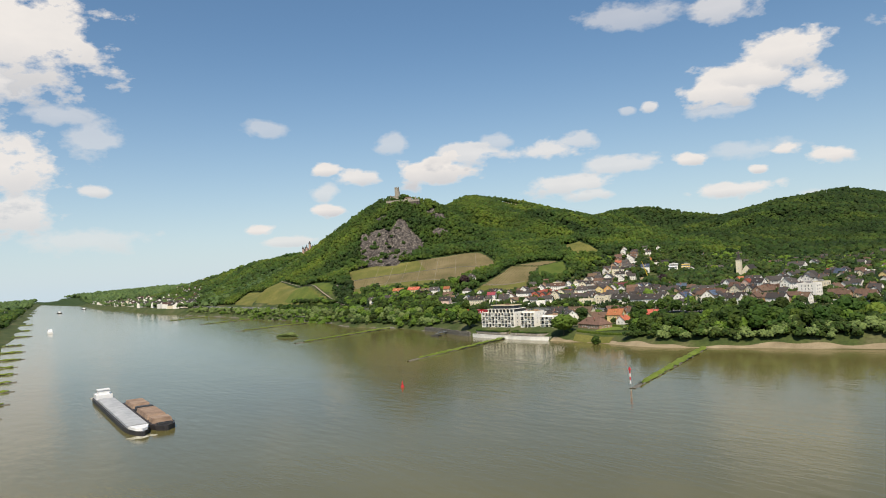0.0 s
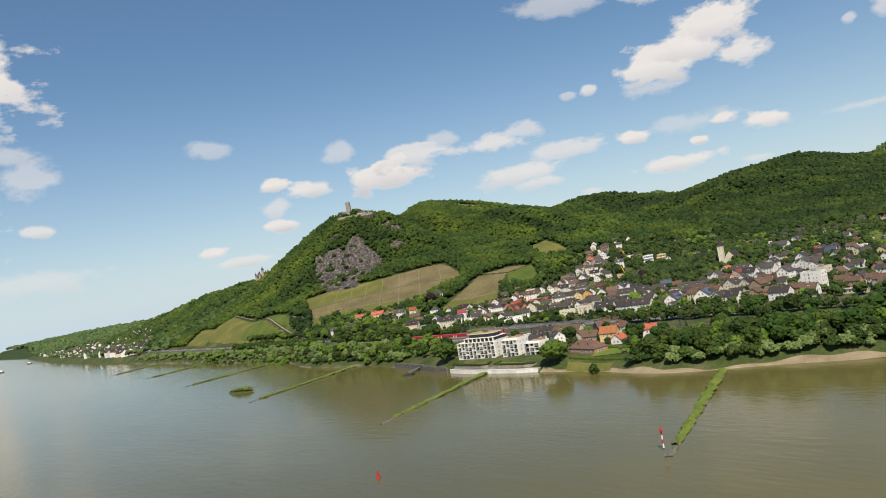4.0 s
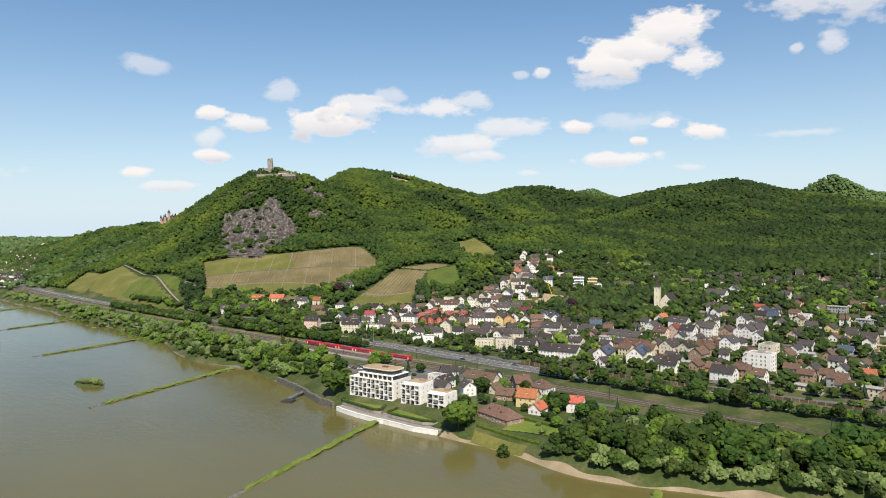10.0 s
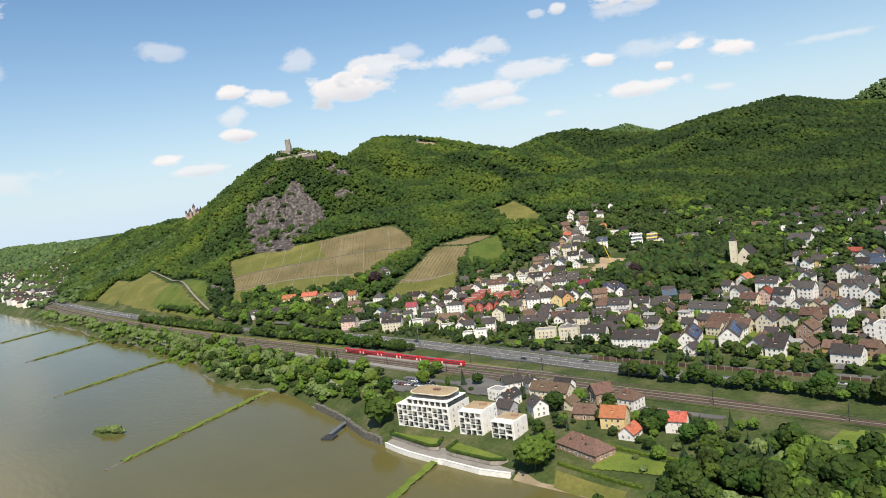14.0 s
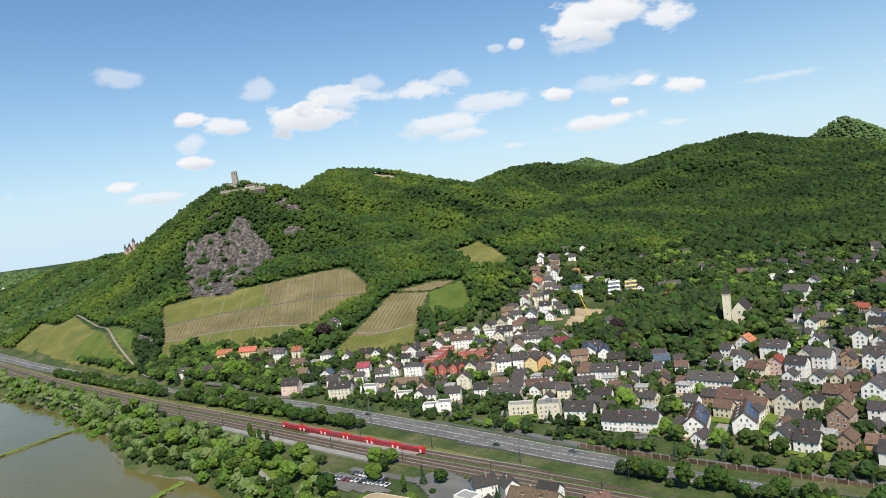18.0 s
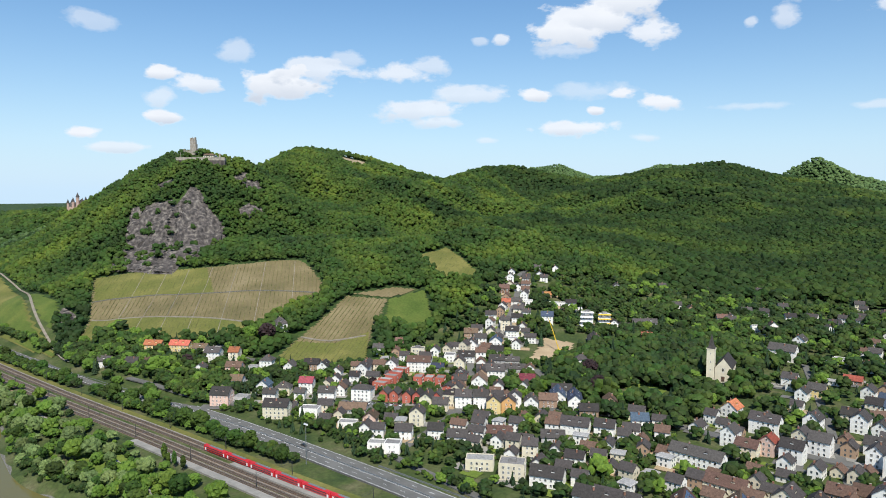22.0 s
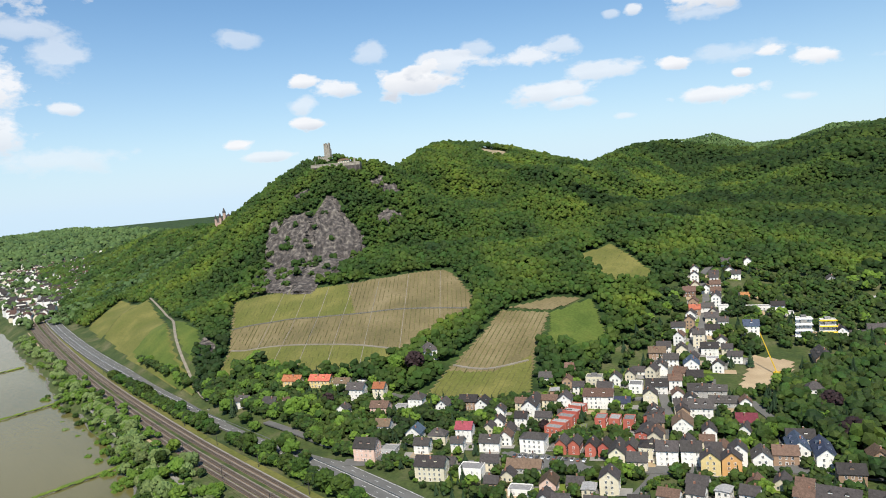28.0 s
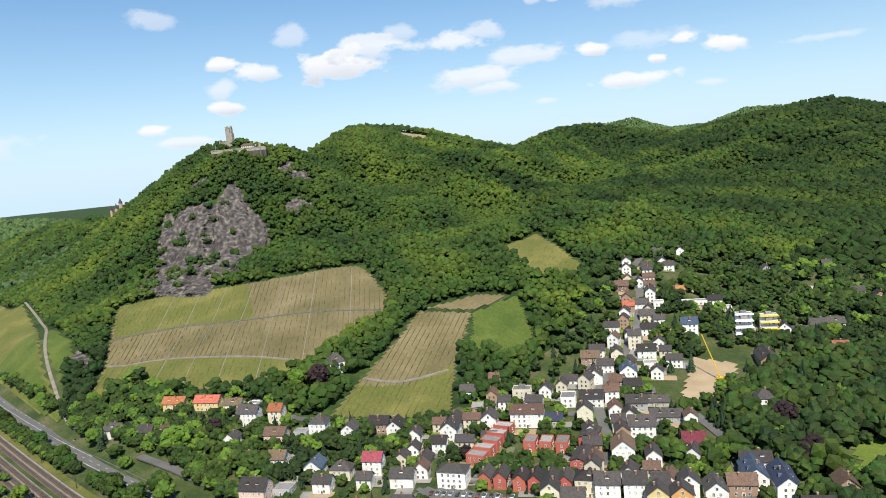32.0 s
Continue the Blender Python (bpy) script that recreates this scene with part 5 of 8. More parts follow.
joined_house(-149, 364, 90, 12, 10, 2, 'y', 'd')
joined_house(-127, 348, 0, 10, 8, 2, 'y', 'd')
joined_house(-118, 300, 0, 12, 9, 1, 'g', 'n')
joined_house(-114, 343, 0, 12, 9, 2, 'c', 'd')
joined_house(-149, 508, 0, 12, 9, 2, 'w', 'd')
joined_house(-115, 421, 90, 9, 8, 2, 'c', 'd')
joined_house(-102, 397, 0, 11, 8, 1, 'w', 'k')
joined_house(-94, 437, 90, 9, 8, 2, 'c', 'd')
joined_house(-62, 381, 90, 12, 9, 3, 'w', 'd')
joined_house(-54, 387, 0, 11, 9, 3, 'c', 'd')
joined_house(-45, 322, 90, 12, 10, 2, 'w', 'd')
joined_house(-66, 259, 90, 13, 10, 2, 'w', 'd')
joined_house(-54, 239, 0, 12, 9, 2, 'w', 'd')
joined_house(-65, 221, 0, 14, 9, 1, 'w', 'k')
joined_house(-115, 223, 90, 13, 10, 2, 'c', 'd')
joined_house(-95, 208, 0, 14, 9, 2, 'g', 'b')
joined_house(-87, 238, 0, 12, 9, 1, 's', 'r')
joined_house(-107, 191, 0, 18, 8, 1, 'c', 'k')
joined_house(-47, 226, 0, 14, 8, 1, 'g', 'd')
joined_house(-297, 644, 0, 9, 8, 2, 'w', 'd')
joined_house(-229, 757, 0, 14, 9, 2, 's', 'd')
joined_house(-288, 826, 0, 9, 8, 2, 'w', 'd')
joined_house(-388, 828, 0, 9, 8, 2, 'w', 'd')


# closed rows along the village street and infill between the picked-out houses
STREET_LINES = [((-436, 244), (-450, 271)), ((-450, 271), (-509, 341)), ((-509, 341), (-519, 375)), ((-519, 375), (-537, 429)), ((-537, 429), (-567, 484)), ((-567, 484), (-602, 535))]


def room(x, y, r):
    return all((x - a) ** 2 + (y - b_) ** 2 > (c * 0.8 + r) ** 2 for a, b_, c in BUILT)


for (x0, y0), (x1, y1) in STREET_LINES:
    d = math.dist((x0, y0), (x1, y1))
    ux, uy = (x1 - x0) / d, (y1 - y0) / d
    for k in range(int(d / 8.5)):
        for sd in (-1, 1):
            t = (k + 0.5) * 8.5
            x, y = x0 + ux * t - uy * sd * 8.5, y0 + uy * t + ux * sd * 8.5
            if room(x, y, 4.2):
                joined_house(round(x), round(y), math.degrees(math.atan2(uy, ux)) + hr.choice((0, 0, 90)), hr.choice((9, 10, 11)), 9, hr.choice((2, 2, 3)), hr.choice("wwwccs"), hr.choice("ddddbb"))


def near_street(x, y):
    for x0, y0, x1, y1, w in STREETS:
        dx, dy = x1 - x0, y1 - y0
        s = min(1, max(0, ((x - x0) * dx + (y - y0) * dy) / (dx * dx + dy * dy)))
        if math.hypot(x - x0 - s * dx, y - y0 - s * dy) < w / 2 + 6:
            return True
    return False


STREETS = [(-600, 145, -433, 240, 7), (-433, 240, -384, 278, 7), (-384, 278, -250, 300, 7), (-250, 300, -100, 310, 6), (-418, 160, -436, 240, 6), (-436, 240, -509, 341, 6), (-509, 341, -537, 429, 6), (-537, 429, -612, 560, 6), (-384, 278, -449, 349, 6), (-640, 205, -500, 318, 5), (-690, 128, -600, 150, 6), (-520, 200, -470, 220, 16), (-412, 58, -352, 60, 16), (-470, 365, -470, 430, 28), (-360, 340, -345, 350, 26), (-418, 160, 0, 180, 6), (-125, 88, -62, 97, 22)]
for x0, x1, y0, y1, n, angles in ((-560, -430, 165, 300, 22, (35, 125)), (-440, -300, 165, 300, 34, (20, 110)), (-540, -480, 300, 420, 10, (30, 120)), (-300, -60, 165, 330, 64, (0, 90)), (-260, 150, 330, 600, 120, (0, 90, 35))):
    made = 0
    for _ in range(n * 25):
        if made >= n:
            break
        x, y = hr.uniform(x0, x1), hr.uniform(y0, y1)
        if room(x, y, 5.0) and not near_street(x, y) and not (-520 < x < -440 and 205 < y < 300):
            joined_house(round(x), round(y), hr.choice(angles), hr.choice((9, 10, 12)), hr.choice((8, 9)), hr.choice((1, 2, 2)), hr.choice("wwwwccs"), hr.choice("dddddbbk"))
            made += 1


CROWD_LABELS = {"glass": "dark windows of the farther houses", "brick": "chimneys of the farther houses"}
for key, shape in CROWD.items():
    structure("village_" + key, shape.mesh("village_" + key, (key,)), CROWD_LABELS.get(key, ("walls" if key.startswith("wall") else "roofs") + " of the farther village houses"), "houses", "stuff")

# ---- trees ----
tr = np.random.RandomState(23)


def ico():
    t = (1 + 5 ** 0.5) / 2
    v = np.array([(-1, t, 0), (1, t, 0), (-1, -t, 0), (1, -t, 0), (0, -1, t), (0, 1, t), (0, -1, -t), (0, 1, -t), (t, 0, -1), (t, 0, 1), (-t, 0, -1), (-t, 0, 1)]) / math.hypot(1, t)
    f = np.array([(0, 11, 5), (0, 5, 1), (0, 1, 7), (0, 7, 10), (0, 10, 11), (1, 5, 9), (5, 11, 4), (11, 10, 2), (10, 7, 6), (7, 1, 8), (3, 9, 4), (3, 4, 2), (3, 2, 6), (3, 6, 8), (3, 8, 9), (4, 9, 5), (2, 4, 11), (6, 2, 10), (8, 6, 7), (9, 8, 1)])
    return v, f


ICO_V, ICO_F = ico()


def clumps(n, r, size, squash=0.8, flatten=0.0):
    """A crown of n ragged clumps of leaves: vertices about the crown's middle, radius about 1, and triangles."""
    V, F = [], []
    for k in range(n):
        g = (k + 0.5) / n
        z = 1 - 1.55 * g if n > 1 else 0
        a = 2.39996 * k + r.rand() * 0.8
        q = math.sqrt(max(0, 1 - z * z)) * (0.55 + 0.2 * r.rand()) if n > 1 else 0
        c = np.array((q * math.cos(a), q * math.sin(a), z * 0.62 * squash))
        s = size * (0.8 + 0.45 * r.rand())
        v = ICO_V * s * (0.72 + 0.5 * r.rand(12, 1))
        v[:, 2] *= squash
        V.append(v + c)
        nz = np.cross(v[ICO_F[:, 1]] - v[ICO_F[:, 0]], v[ICO_F[:, 2]] - v[ICO_F[:, 0]])
        F.append(ICO_F[nz[:, 2] > -0.45 * np.linalg.norm(nz, axis=1)] + 12 * k)
    return np.concatenate(V), np.concatenate(F)


FOREST_KINDS = [clumps(4, tr, 0.64) for _ in range(6)]
FAR_KINDS = [clumps(3, tr, 0.78) for _ in range(4)]
MID_KINDS = [clumps(2, tr, 0.86) for _ in range(6)]
DIM_KINDS = [clumps(1, tr, 1.0) for _ in range(6)]


def scatter(name, pts, radii, kinds, mat, label):
    """Many crowns in one mesh, standing on the ground."""
    which = tr.randint(0, len(kinds), len(pts))
    V, F, o = [], [], 0
    z = height(pts[:, 0], pts[:, 1])
    for k, (kv, kf) in enumerate(kinds):
        idx = np.nonzero(which == k)[0]
        if not len(idx):
            continue
        a = tr.rand(len(idx)) * 6.283
        c, s = np.cos(a)[:, None], np.sin(a)[:, None]
        R = radii[idx][:, None]
        st_ = (0.85 + 0.5 * tr.rand(len(idx)))[:, None]
        x = (kv[:, 0] * c - kv[:, 1] * s) * R + pts[idx, 0][:, None]
        y = (kv[:, 0] * s + kv[:, 1] * c) * R + pts[idx, 1][:, None]
        zz = kv[:, 2] * R * st_ + z[idx][:, None] + R * 0.95
        V.append(np.stack([x, y, zz], -1).reshape(-1, 3))
        F.append((kf[None] + o + (np.arange(len(idx)) * len(kv))[:, None, None]).reshape(-1, 3))
        o += len(idx) * len(kv)
    return structure(name, array_mesh(name, np.concatenate(V), np.concatenate(F), (mat,)), label, "forest", "stuff")


def jitter_grid(x0, x1, y0, y1, step, j=0.42):
    X, Y = np.meshgrid(np.arange(x0, x1, step), np.arange(y0, y1, step))
    X[1::2] += step / 2
    P = np.stack([X.ravel(), Y.ravel()], 1)
    return P + (tr.rand(*P.shape) - 0.5) * 2 * j * step


def steep_away(P, eye=(-120.0, -150.0)):
    """How far the slope turns away from the camera's path, to leave unseen slopes treeless."""
    d = P - np.array(eye)
    d /= np.hypot(d[:, 0], d[:, 1])[:, None]
    z0 = height(P[:, 0], P[:, 1])
    z1 = height(P[:, 0] + d[:, 0] * 12, P[:, 1] + d[:, 1] * 12)
    return (z1 - z0) / 12


def wooded(P, extra=0.0):
    x, y = P[:, 0], P[:, 1]
    ok = (y > 122 + np.clip((-1400 - x) * 0.09, 0, 110)) & ~inside(TOWN, x, y)
    for poly in OPEN:
        for dx, dy in ((0, 0), (4, 0), (-4, 0), (0, 4), (0, -4)):
            ok &= ~inside(poly, x + dx, y + dy)
    for poly, thin in zip(ROCKS, (0.02, 0.14, 0.2, 0.3, 0.25, 0.15)):
        ok &= ~inside(poly, x, y) | (tr.rand(len(P)) < thin)
    ok &= np.hypot(x + 1156, y - 449) > 10
    tu, tv = (x + 1136) * 0.669 + (y - 450) * 0.743, -(x + 1136) * 0.743 + (y - 450) * 0.669
    ok &= (np.abs(tu - 0) > 36) | (tv > 2) | (tv < -13)
    ok &= np.hypot(x + 1620, y - 452) > 20
    for px_, py_ in densify([(-1214, 186), (-1030, 165), (-938, 141), (-867, 128), (-796, 118)], 8):
        ok &= np.hypot(x - px_, y - py_) > 6
    return ok & (steep_away(P) > -0.42)


P1 = jitter_grid(-1600, -520, 118, 760, 6.4)
P1 = P1[wooded(P1)]
P2 = jitter_grid(-2450, -1600, 118, 700, 10.0)
P2 = P2[wooded(P2)]
P3 = jitter_grid(-1750, 360, 600, 1500, 8.2)
P3 = P3[((P3[:, 1] > 760) | (P3[:, 0] > -520)) & wooded(P3)]
P4 = jitter_grid(-2900, 600, 1500, 3400, 12.5)
P4 = P4[steep_away(P4) > -0.3]
# crowns far enough off to take the colour paled for haze
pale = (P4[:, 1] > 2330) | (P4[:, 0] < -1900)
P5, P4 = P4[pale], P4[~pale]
scatter("forest", P1, 3.5 + 2.3 * tr.rand(len(P1)) ** 1.6, FOREST_KINDS, "leaf", "dense green broadleaf forest on the steep hill")
scatter("forest", P2, 4.8 + 2.8 * tr.rand(len(P2)), FAR_KINDS, "leaf", "green forest on the spur down the river")
# right of this line the crowns carry the cloud shadow in their colour
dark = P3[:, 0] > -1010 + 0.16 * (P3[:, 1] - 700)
scatter("forest", P3[~dark], 4.2 + 2.4 * tr.rand((~dark).sum()) ** 1.5, MID_KINDS, "leaf", "green forest on the far side of the valley")
scatter("forest", P3[dark], 4.2 + 2.4 * tr.rand(dark.sum()) ** 1.5, MID_KINDS, "leaf_shaded", "mixed forest above the town, coloured dark as under cloud shadow")
SHORE = jitter_grid(-2600, -300, -900, 60, 11.0)
inland = far_bank_y(SHORE[:, 0]) - SHORE[:, 1]
SHORE = SHORE[(inland > 16) & (tr.rand(len(SHORE)) < np.where(inland < 45, 0.55, np.where(inland < 260, 0.85, 0.4)))]
PLAIN = jitter_grid(-6800, -2600, -900, 900, 30.0)
PLAIN = PLAIN[((far_bank_y(PLAIN[:, 0]) - PLAIN[:, 1] > 20) | (PLAIN[:, 1] - bank_y(PLAIN[:, 0]) > 25)) & (tr.rand(len(PLAIN)) < 0.6)]
NORTH = jitter_grid(-3600, -1400, 40, 700, 14.0)
north_in = NORTH[:, 1] - bank_y(NORTH[:, 0])
NORTH = NORTH[(north_in > 12) & (north_in < 300) & (tr.rand(len(NORTH)) < 0.4)]
scatter("shore_trees", SHORE, 4.2 + 3.2 * tr.rand(len(SHORE)), FAR_KINDS, "leaf", "dense green trees along the far shore")
# plain and next-town trees take the haze-paled colour too
scatter("shore_trees", np.concatenate([PLAIN, NORTH]), np.concatenate([9.0 + 5.0 * tr.rand(len(PLAIN)), 4.0 + 3.0 * tr.rand(len(NORTH))]), FAR_KINDS, "leaf_hazed", "trees of the plain and round the next town")
scatter("forest", P4, 5.6 + 2.8 * tr.rand(len(P4)), DIM_KINDS, "leaf_shaded", "far wooded heights")
scatter("forest", P5, 5.6 + 2.8 * tr.rand(len(P5)), DIM_KINDS, "leaf_hazed", "woods on the farthest heights, leaf colour paled for haze")

# single trees, a few patterns that repeat


def leafy_tree(mat, r, tall, clump_n, clump_size, seed, cone=False, squash=0.85):
    q = np.random.RandomState(seed)
    tk = Shape()
    trunk_h = tall * (0.25 if not cone else 0.12)
    rings = [(0, 0, -0.6, 0.05 * tall * 0.6), (0.1, 0.05, trunk_h * 0.5, 0.03 * tall * 0.6), (0.15, -0.1, trunk_h * 1.3, 0.022 * tall * 0.6), (0.1, 0.1, tall * 0.7, 0.05)]
    n = 7
    vs = [(x + rr * math.cos(6.283 * i / n), y + rr * math.sin(6.283 * i / n), z) for x, y, z, rr in rings for i in range(n)]
    fs = [(a * n + i, a * n + (i + 1) % n, (a + 1) * n + (i + 1) % n, (a + 1) * n + i) for a in range(3) for i in range(n)]
    tk.add(vs, fs)
    for k in range(5):
        a, z = 6.283 * k / 5 + q.rand(), trunk_h * (0.9 + 0.4 * q.rand())
        ex, ey, ez = math.cos(a) * r * 0.6, math.sin(a) * r * 0.6, z + r * 0.7
        w = 0.014 * tall * 0.6
        tk.add([(w, 0, z), (-w, w, z), (-w, -w, z), (ex, ey, ez)], [(0, 1, 3), (1, 2, 3), (2, 0, 3)])
    cr = Shape()
    if cone:
        layers = 9
        for k in range(layers):
            z0 = tall * (0.1 + 0.9 * k / layers)
            rr = r * (1 - k / layers) + 0.25
            m = 9
            for i in range(m):
                a = 6.283 * (i + 0.5 * (k % 2)) / m + q.rand() * 0.3
                e = rr * (0.8 + 0.4 * q.rand())
                cr.add([(0, 0, z0 + tall * 0.15), (math.cos(a - .38) * e * .8, math.sin(a - .38) * e * .8, z0 + .1), (math.cos(a) * e, math.sin(a) * e, z0 - .3 - .3 * q.rand()), (math.cos(a + .38) * e * .8, math.sin(a + .38) * e * .8, z0 + .1)], [(0, 1, 2), (0, 2, 3)])
    else:
        zc = trunk_h + (tall - trunk_h) * 0.5
        sq = (tall - trunk_h) * 0.5
        for k in range(clump_n):
            g = (k + 0.5) / clump_n
            z = 1 - 1.85 * g
            a = 2.39996 * k + q.rand() * 0.9
            e = math.sqrt(max(0.02, 1 - z * z)) * (0.62 + 0.22 * q.rand())
            s = clump_size * (0.7 + 0.6 * q.rand())
            v = ICO_V * s * (0.65 + 0.6 * q.rand(12, 1))
            cr.add((v * (1, 1, squash) + (e * r * math.cos(a), e * r * math.sin(a), zc + z * sq * 0.8)).tolist(), [tuple(int(i) for i in t) for t in ICO_F])
        for k in range(110):
            d = q.randn(3)
            d /= np.linalg.norm(d)
            p = d * (r, r, sq) * (0.86 + 0.2 * q.rand())
            if p[2] < -sq * 0.85:
                continue
            p[2] += zc
            u = np.cross(d, q.randn(3))
            u /= np.linalg.norm(u)
            w = np.cross(d, u) * 0.7 + d * 0.5
            s = clump_size * (0.35 + 0.3 * q.rand())
            cr.add([(p - u * s).tolist(), (p - w * s).tolist(), (p + u * s).tolist(), (p + w * s).tolist()], [(0, 1, 2, 3)])
    return tk.mesh("trunk", ("bark",)), cr.mesh("crown", (mat,))


TREE_KINDS = {
    "round": (leafy_tree("leaf_tree", 4.6, 11, 26, 2.0, 1), leafy_tree("leaf_tree", 4.0, 12.5, 26, 1.8, 2), leafy_tree("leaf_tree", 5.4, 12, 30, 2.2, 3)),
    "light": (leafy_tree("leaf_light", 4.2, 9.5, 24, 1.8, 4), leafy_tree("leaf_light", 5.2, 11, 28, 2.1, 5)),
    "willow": (leafy_tree("leaf_willow", 4.4, 8.5, 26, 1.9, 6, squash=1.0), leafy_tree("leaf_willow", 5.0, 10, 28, 2.0, 7, squash=1.1)),
    "fir": (leafy_tree("leaf_fir", 3.0, 15, 0, 0, 8, True), leafy_tree("leaf_fir", 2.4, 12, 0, 0, 9, True)),
    "copper": (leafy_tree("leaf_copper", 6.0, 13, 34, 2.2, 10),),
    "bush": (leafy_tree("leaf_tree", 2.4, 3.4, 14, 1.1, 12), leafy_tree("leaf_willow", 2.6, 3.6, 14, 1.2, 13)),
    "hedge": (leafy_tree("leaf_light", 2.4, 3.4, 14, 1.1, 16),),
    "lime": (leafy_tree("leaf_light", 9.0, 15, 110, 2.1, 21),),
    "poplar": (leafy_tree("leaf_tree", 2.0, 16, 26, 1.5, 14, squash=1.4),),
}
TREE_LABELS = {"round": "green broadleaf tree with a full uneven crown", "light": "light green tree with a loose crown", "willow": "grey-green willow by the river bank", "fir": "dark green conical conifer",
               "copper": "dark purple copper beech", "bush": "low green garden bush", "hedge": "light green shrub", "lime": "large spreading light green lime tree beside the apartments", "poplar": "tall slender green poplar"}
GROUPS = {"willow": "willows along the bank", "fir": "conifers of the village", "bush": "bushes"}
tree_rng = random.Random(5)
PLANTED = []


def tree(kind, x, y, scale=1.0):
    tk, cr = tree_rng.choice(TREE_KINDS[kind])
    s = scale * tree_rng.uniform(0.82, 1.18)
    t = thing("bush" if kind == "bush" else "tree", (x, y, ground(x, y)), tree_rng.uniform(0, 360), TREE_LABELS[kind], "bush" if kind == "bush" else "tree", GROUPS.get(kind, "trees of the valley"))
    t.scale = (s, s, s * tree_rng.uniform(0.9, 1.12))
    for nm, me in (("trunk", tk), ("crown", cr)):
        part(nm, me, (), t)
    PLANTED.append((x, y))




def free(x, y, r):
    for bx, by, br in BUILT:
        if (x - bx) ** 2 + (y - by) ** 2 < (br + r) ** 2:
            return False
    for x0, y0, x1, y1, w in STREETS:
        dx, dy = x1 - x0, y1 - y0
        s = min(1, max(0, ((x - x0) * dx + (y - y0) * dy) / (dx * dx + dy * dy)))
        if math.hypot(x - x0 - s * dx, y - y0 - s * dy) < w / 2 + r:
            return False
    return True


def line_y(line, x):
    return float(np.interp(x, [p[0] for p in line], [p[1] for p in line]))


def fill(n, x0, x1, y0, y1, kinds, gap=5.0, size=(0.6, 1.1), within=None, clear=2.0):
    """Trees at random in a stretch, clear of houses, streets and each other."""
    made = tries = 0
    while made < n and tries < n * 30:
        tries += 1
        x, y = tree_rng.uniform(x0, x1), tree_rng.uniform(y0, y1)
        if within and not bool(inside(within, np.array([x]), np.array([y]))[0]):
            continue
        if not free(x, y, clear) or any((x - a) ** 2 + (y - b_) ** 2 < gap * gap for a, b_ in PLANTED[-350:]):
            continue
        if y > 120 and abs(y - line_y(ROAD, x)) < 13:
            continue
        tree(tree_rng.choice(kinds), x, y, tree_rng.uniform(*size))
        made += 1



# ---- rock faces ----


def crag(poly, name, mat, label, push=4.6, step=1.6):
    """A rock face: the slope inside the polygon, pushed out in upright ribs and ledges."""
    v, f = drape(poly, 0.6, step)
    x, y = v[:, 0].copy(), v[:, 1].copy()
    gx_ = (height(x + 4, y) - height(x - 4, y)) / 8
    gy_ = (height(x, y + 4) - height(x, y - 4)) / 8
    g = np.maximum(np.hypot(gx_, gy_), 0.05)
    ox, oy = -gx_ / g, -gy_ / g
    along = x * -oy.mean() + y * ox.mean()
    rib = 0.55 * np.abs(np.sin(along * 0.11 + 1.3 * np.sin(v[:, 2] * 0.03))) + 0.4 * np.abs(np.sin(along * 0.37 + 2.1 + np.sin(v[:, 2] * 0.06))) + 0.22 * np.abs(np.sin(along * 0.83 + np.sin(v[:, 2] * 0.09))) + 0.15 * np.abs(np.sin(v[:, 2] * 0.17 + np.sin(along * 0.12) * 2))
    rib += np.array([noise.noise(Vector((a * 0.09, b_ * 0.09, c * 0.05))) for a, b_, c in v]) * 0.8
    inner = np.ones(len(x))
    for dx, dy in ((6, 0), (-6, 0), (0, 6), (0, -6)):
        inner *= np.where(inside(poly, x + dx, y + dy), 1.0, 0.3)
    k = rib * push * inner
    v = np.stack([x + ox * k, y + oy * k, v[:, 2] + k * 0.25], 1)
    return structure(name, array_mesh(name, v, f, (mat,)), label, "cliff")


for poly in ROCKS:
    crag(poly, "cliff", "rock", "grey-brown ribbed rock face on the wooded hillside")
crag(QUARRY, "quarry_face", "sand", "pale bare quarry face under the hilltop", 4.0, 4.0)

# ---- groynes, islet, bank works ----
gr = np.random.RandomState(3)


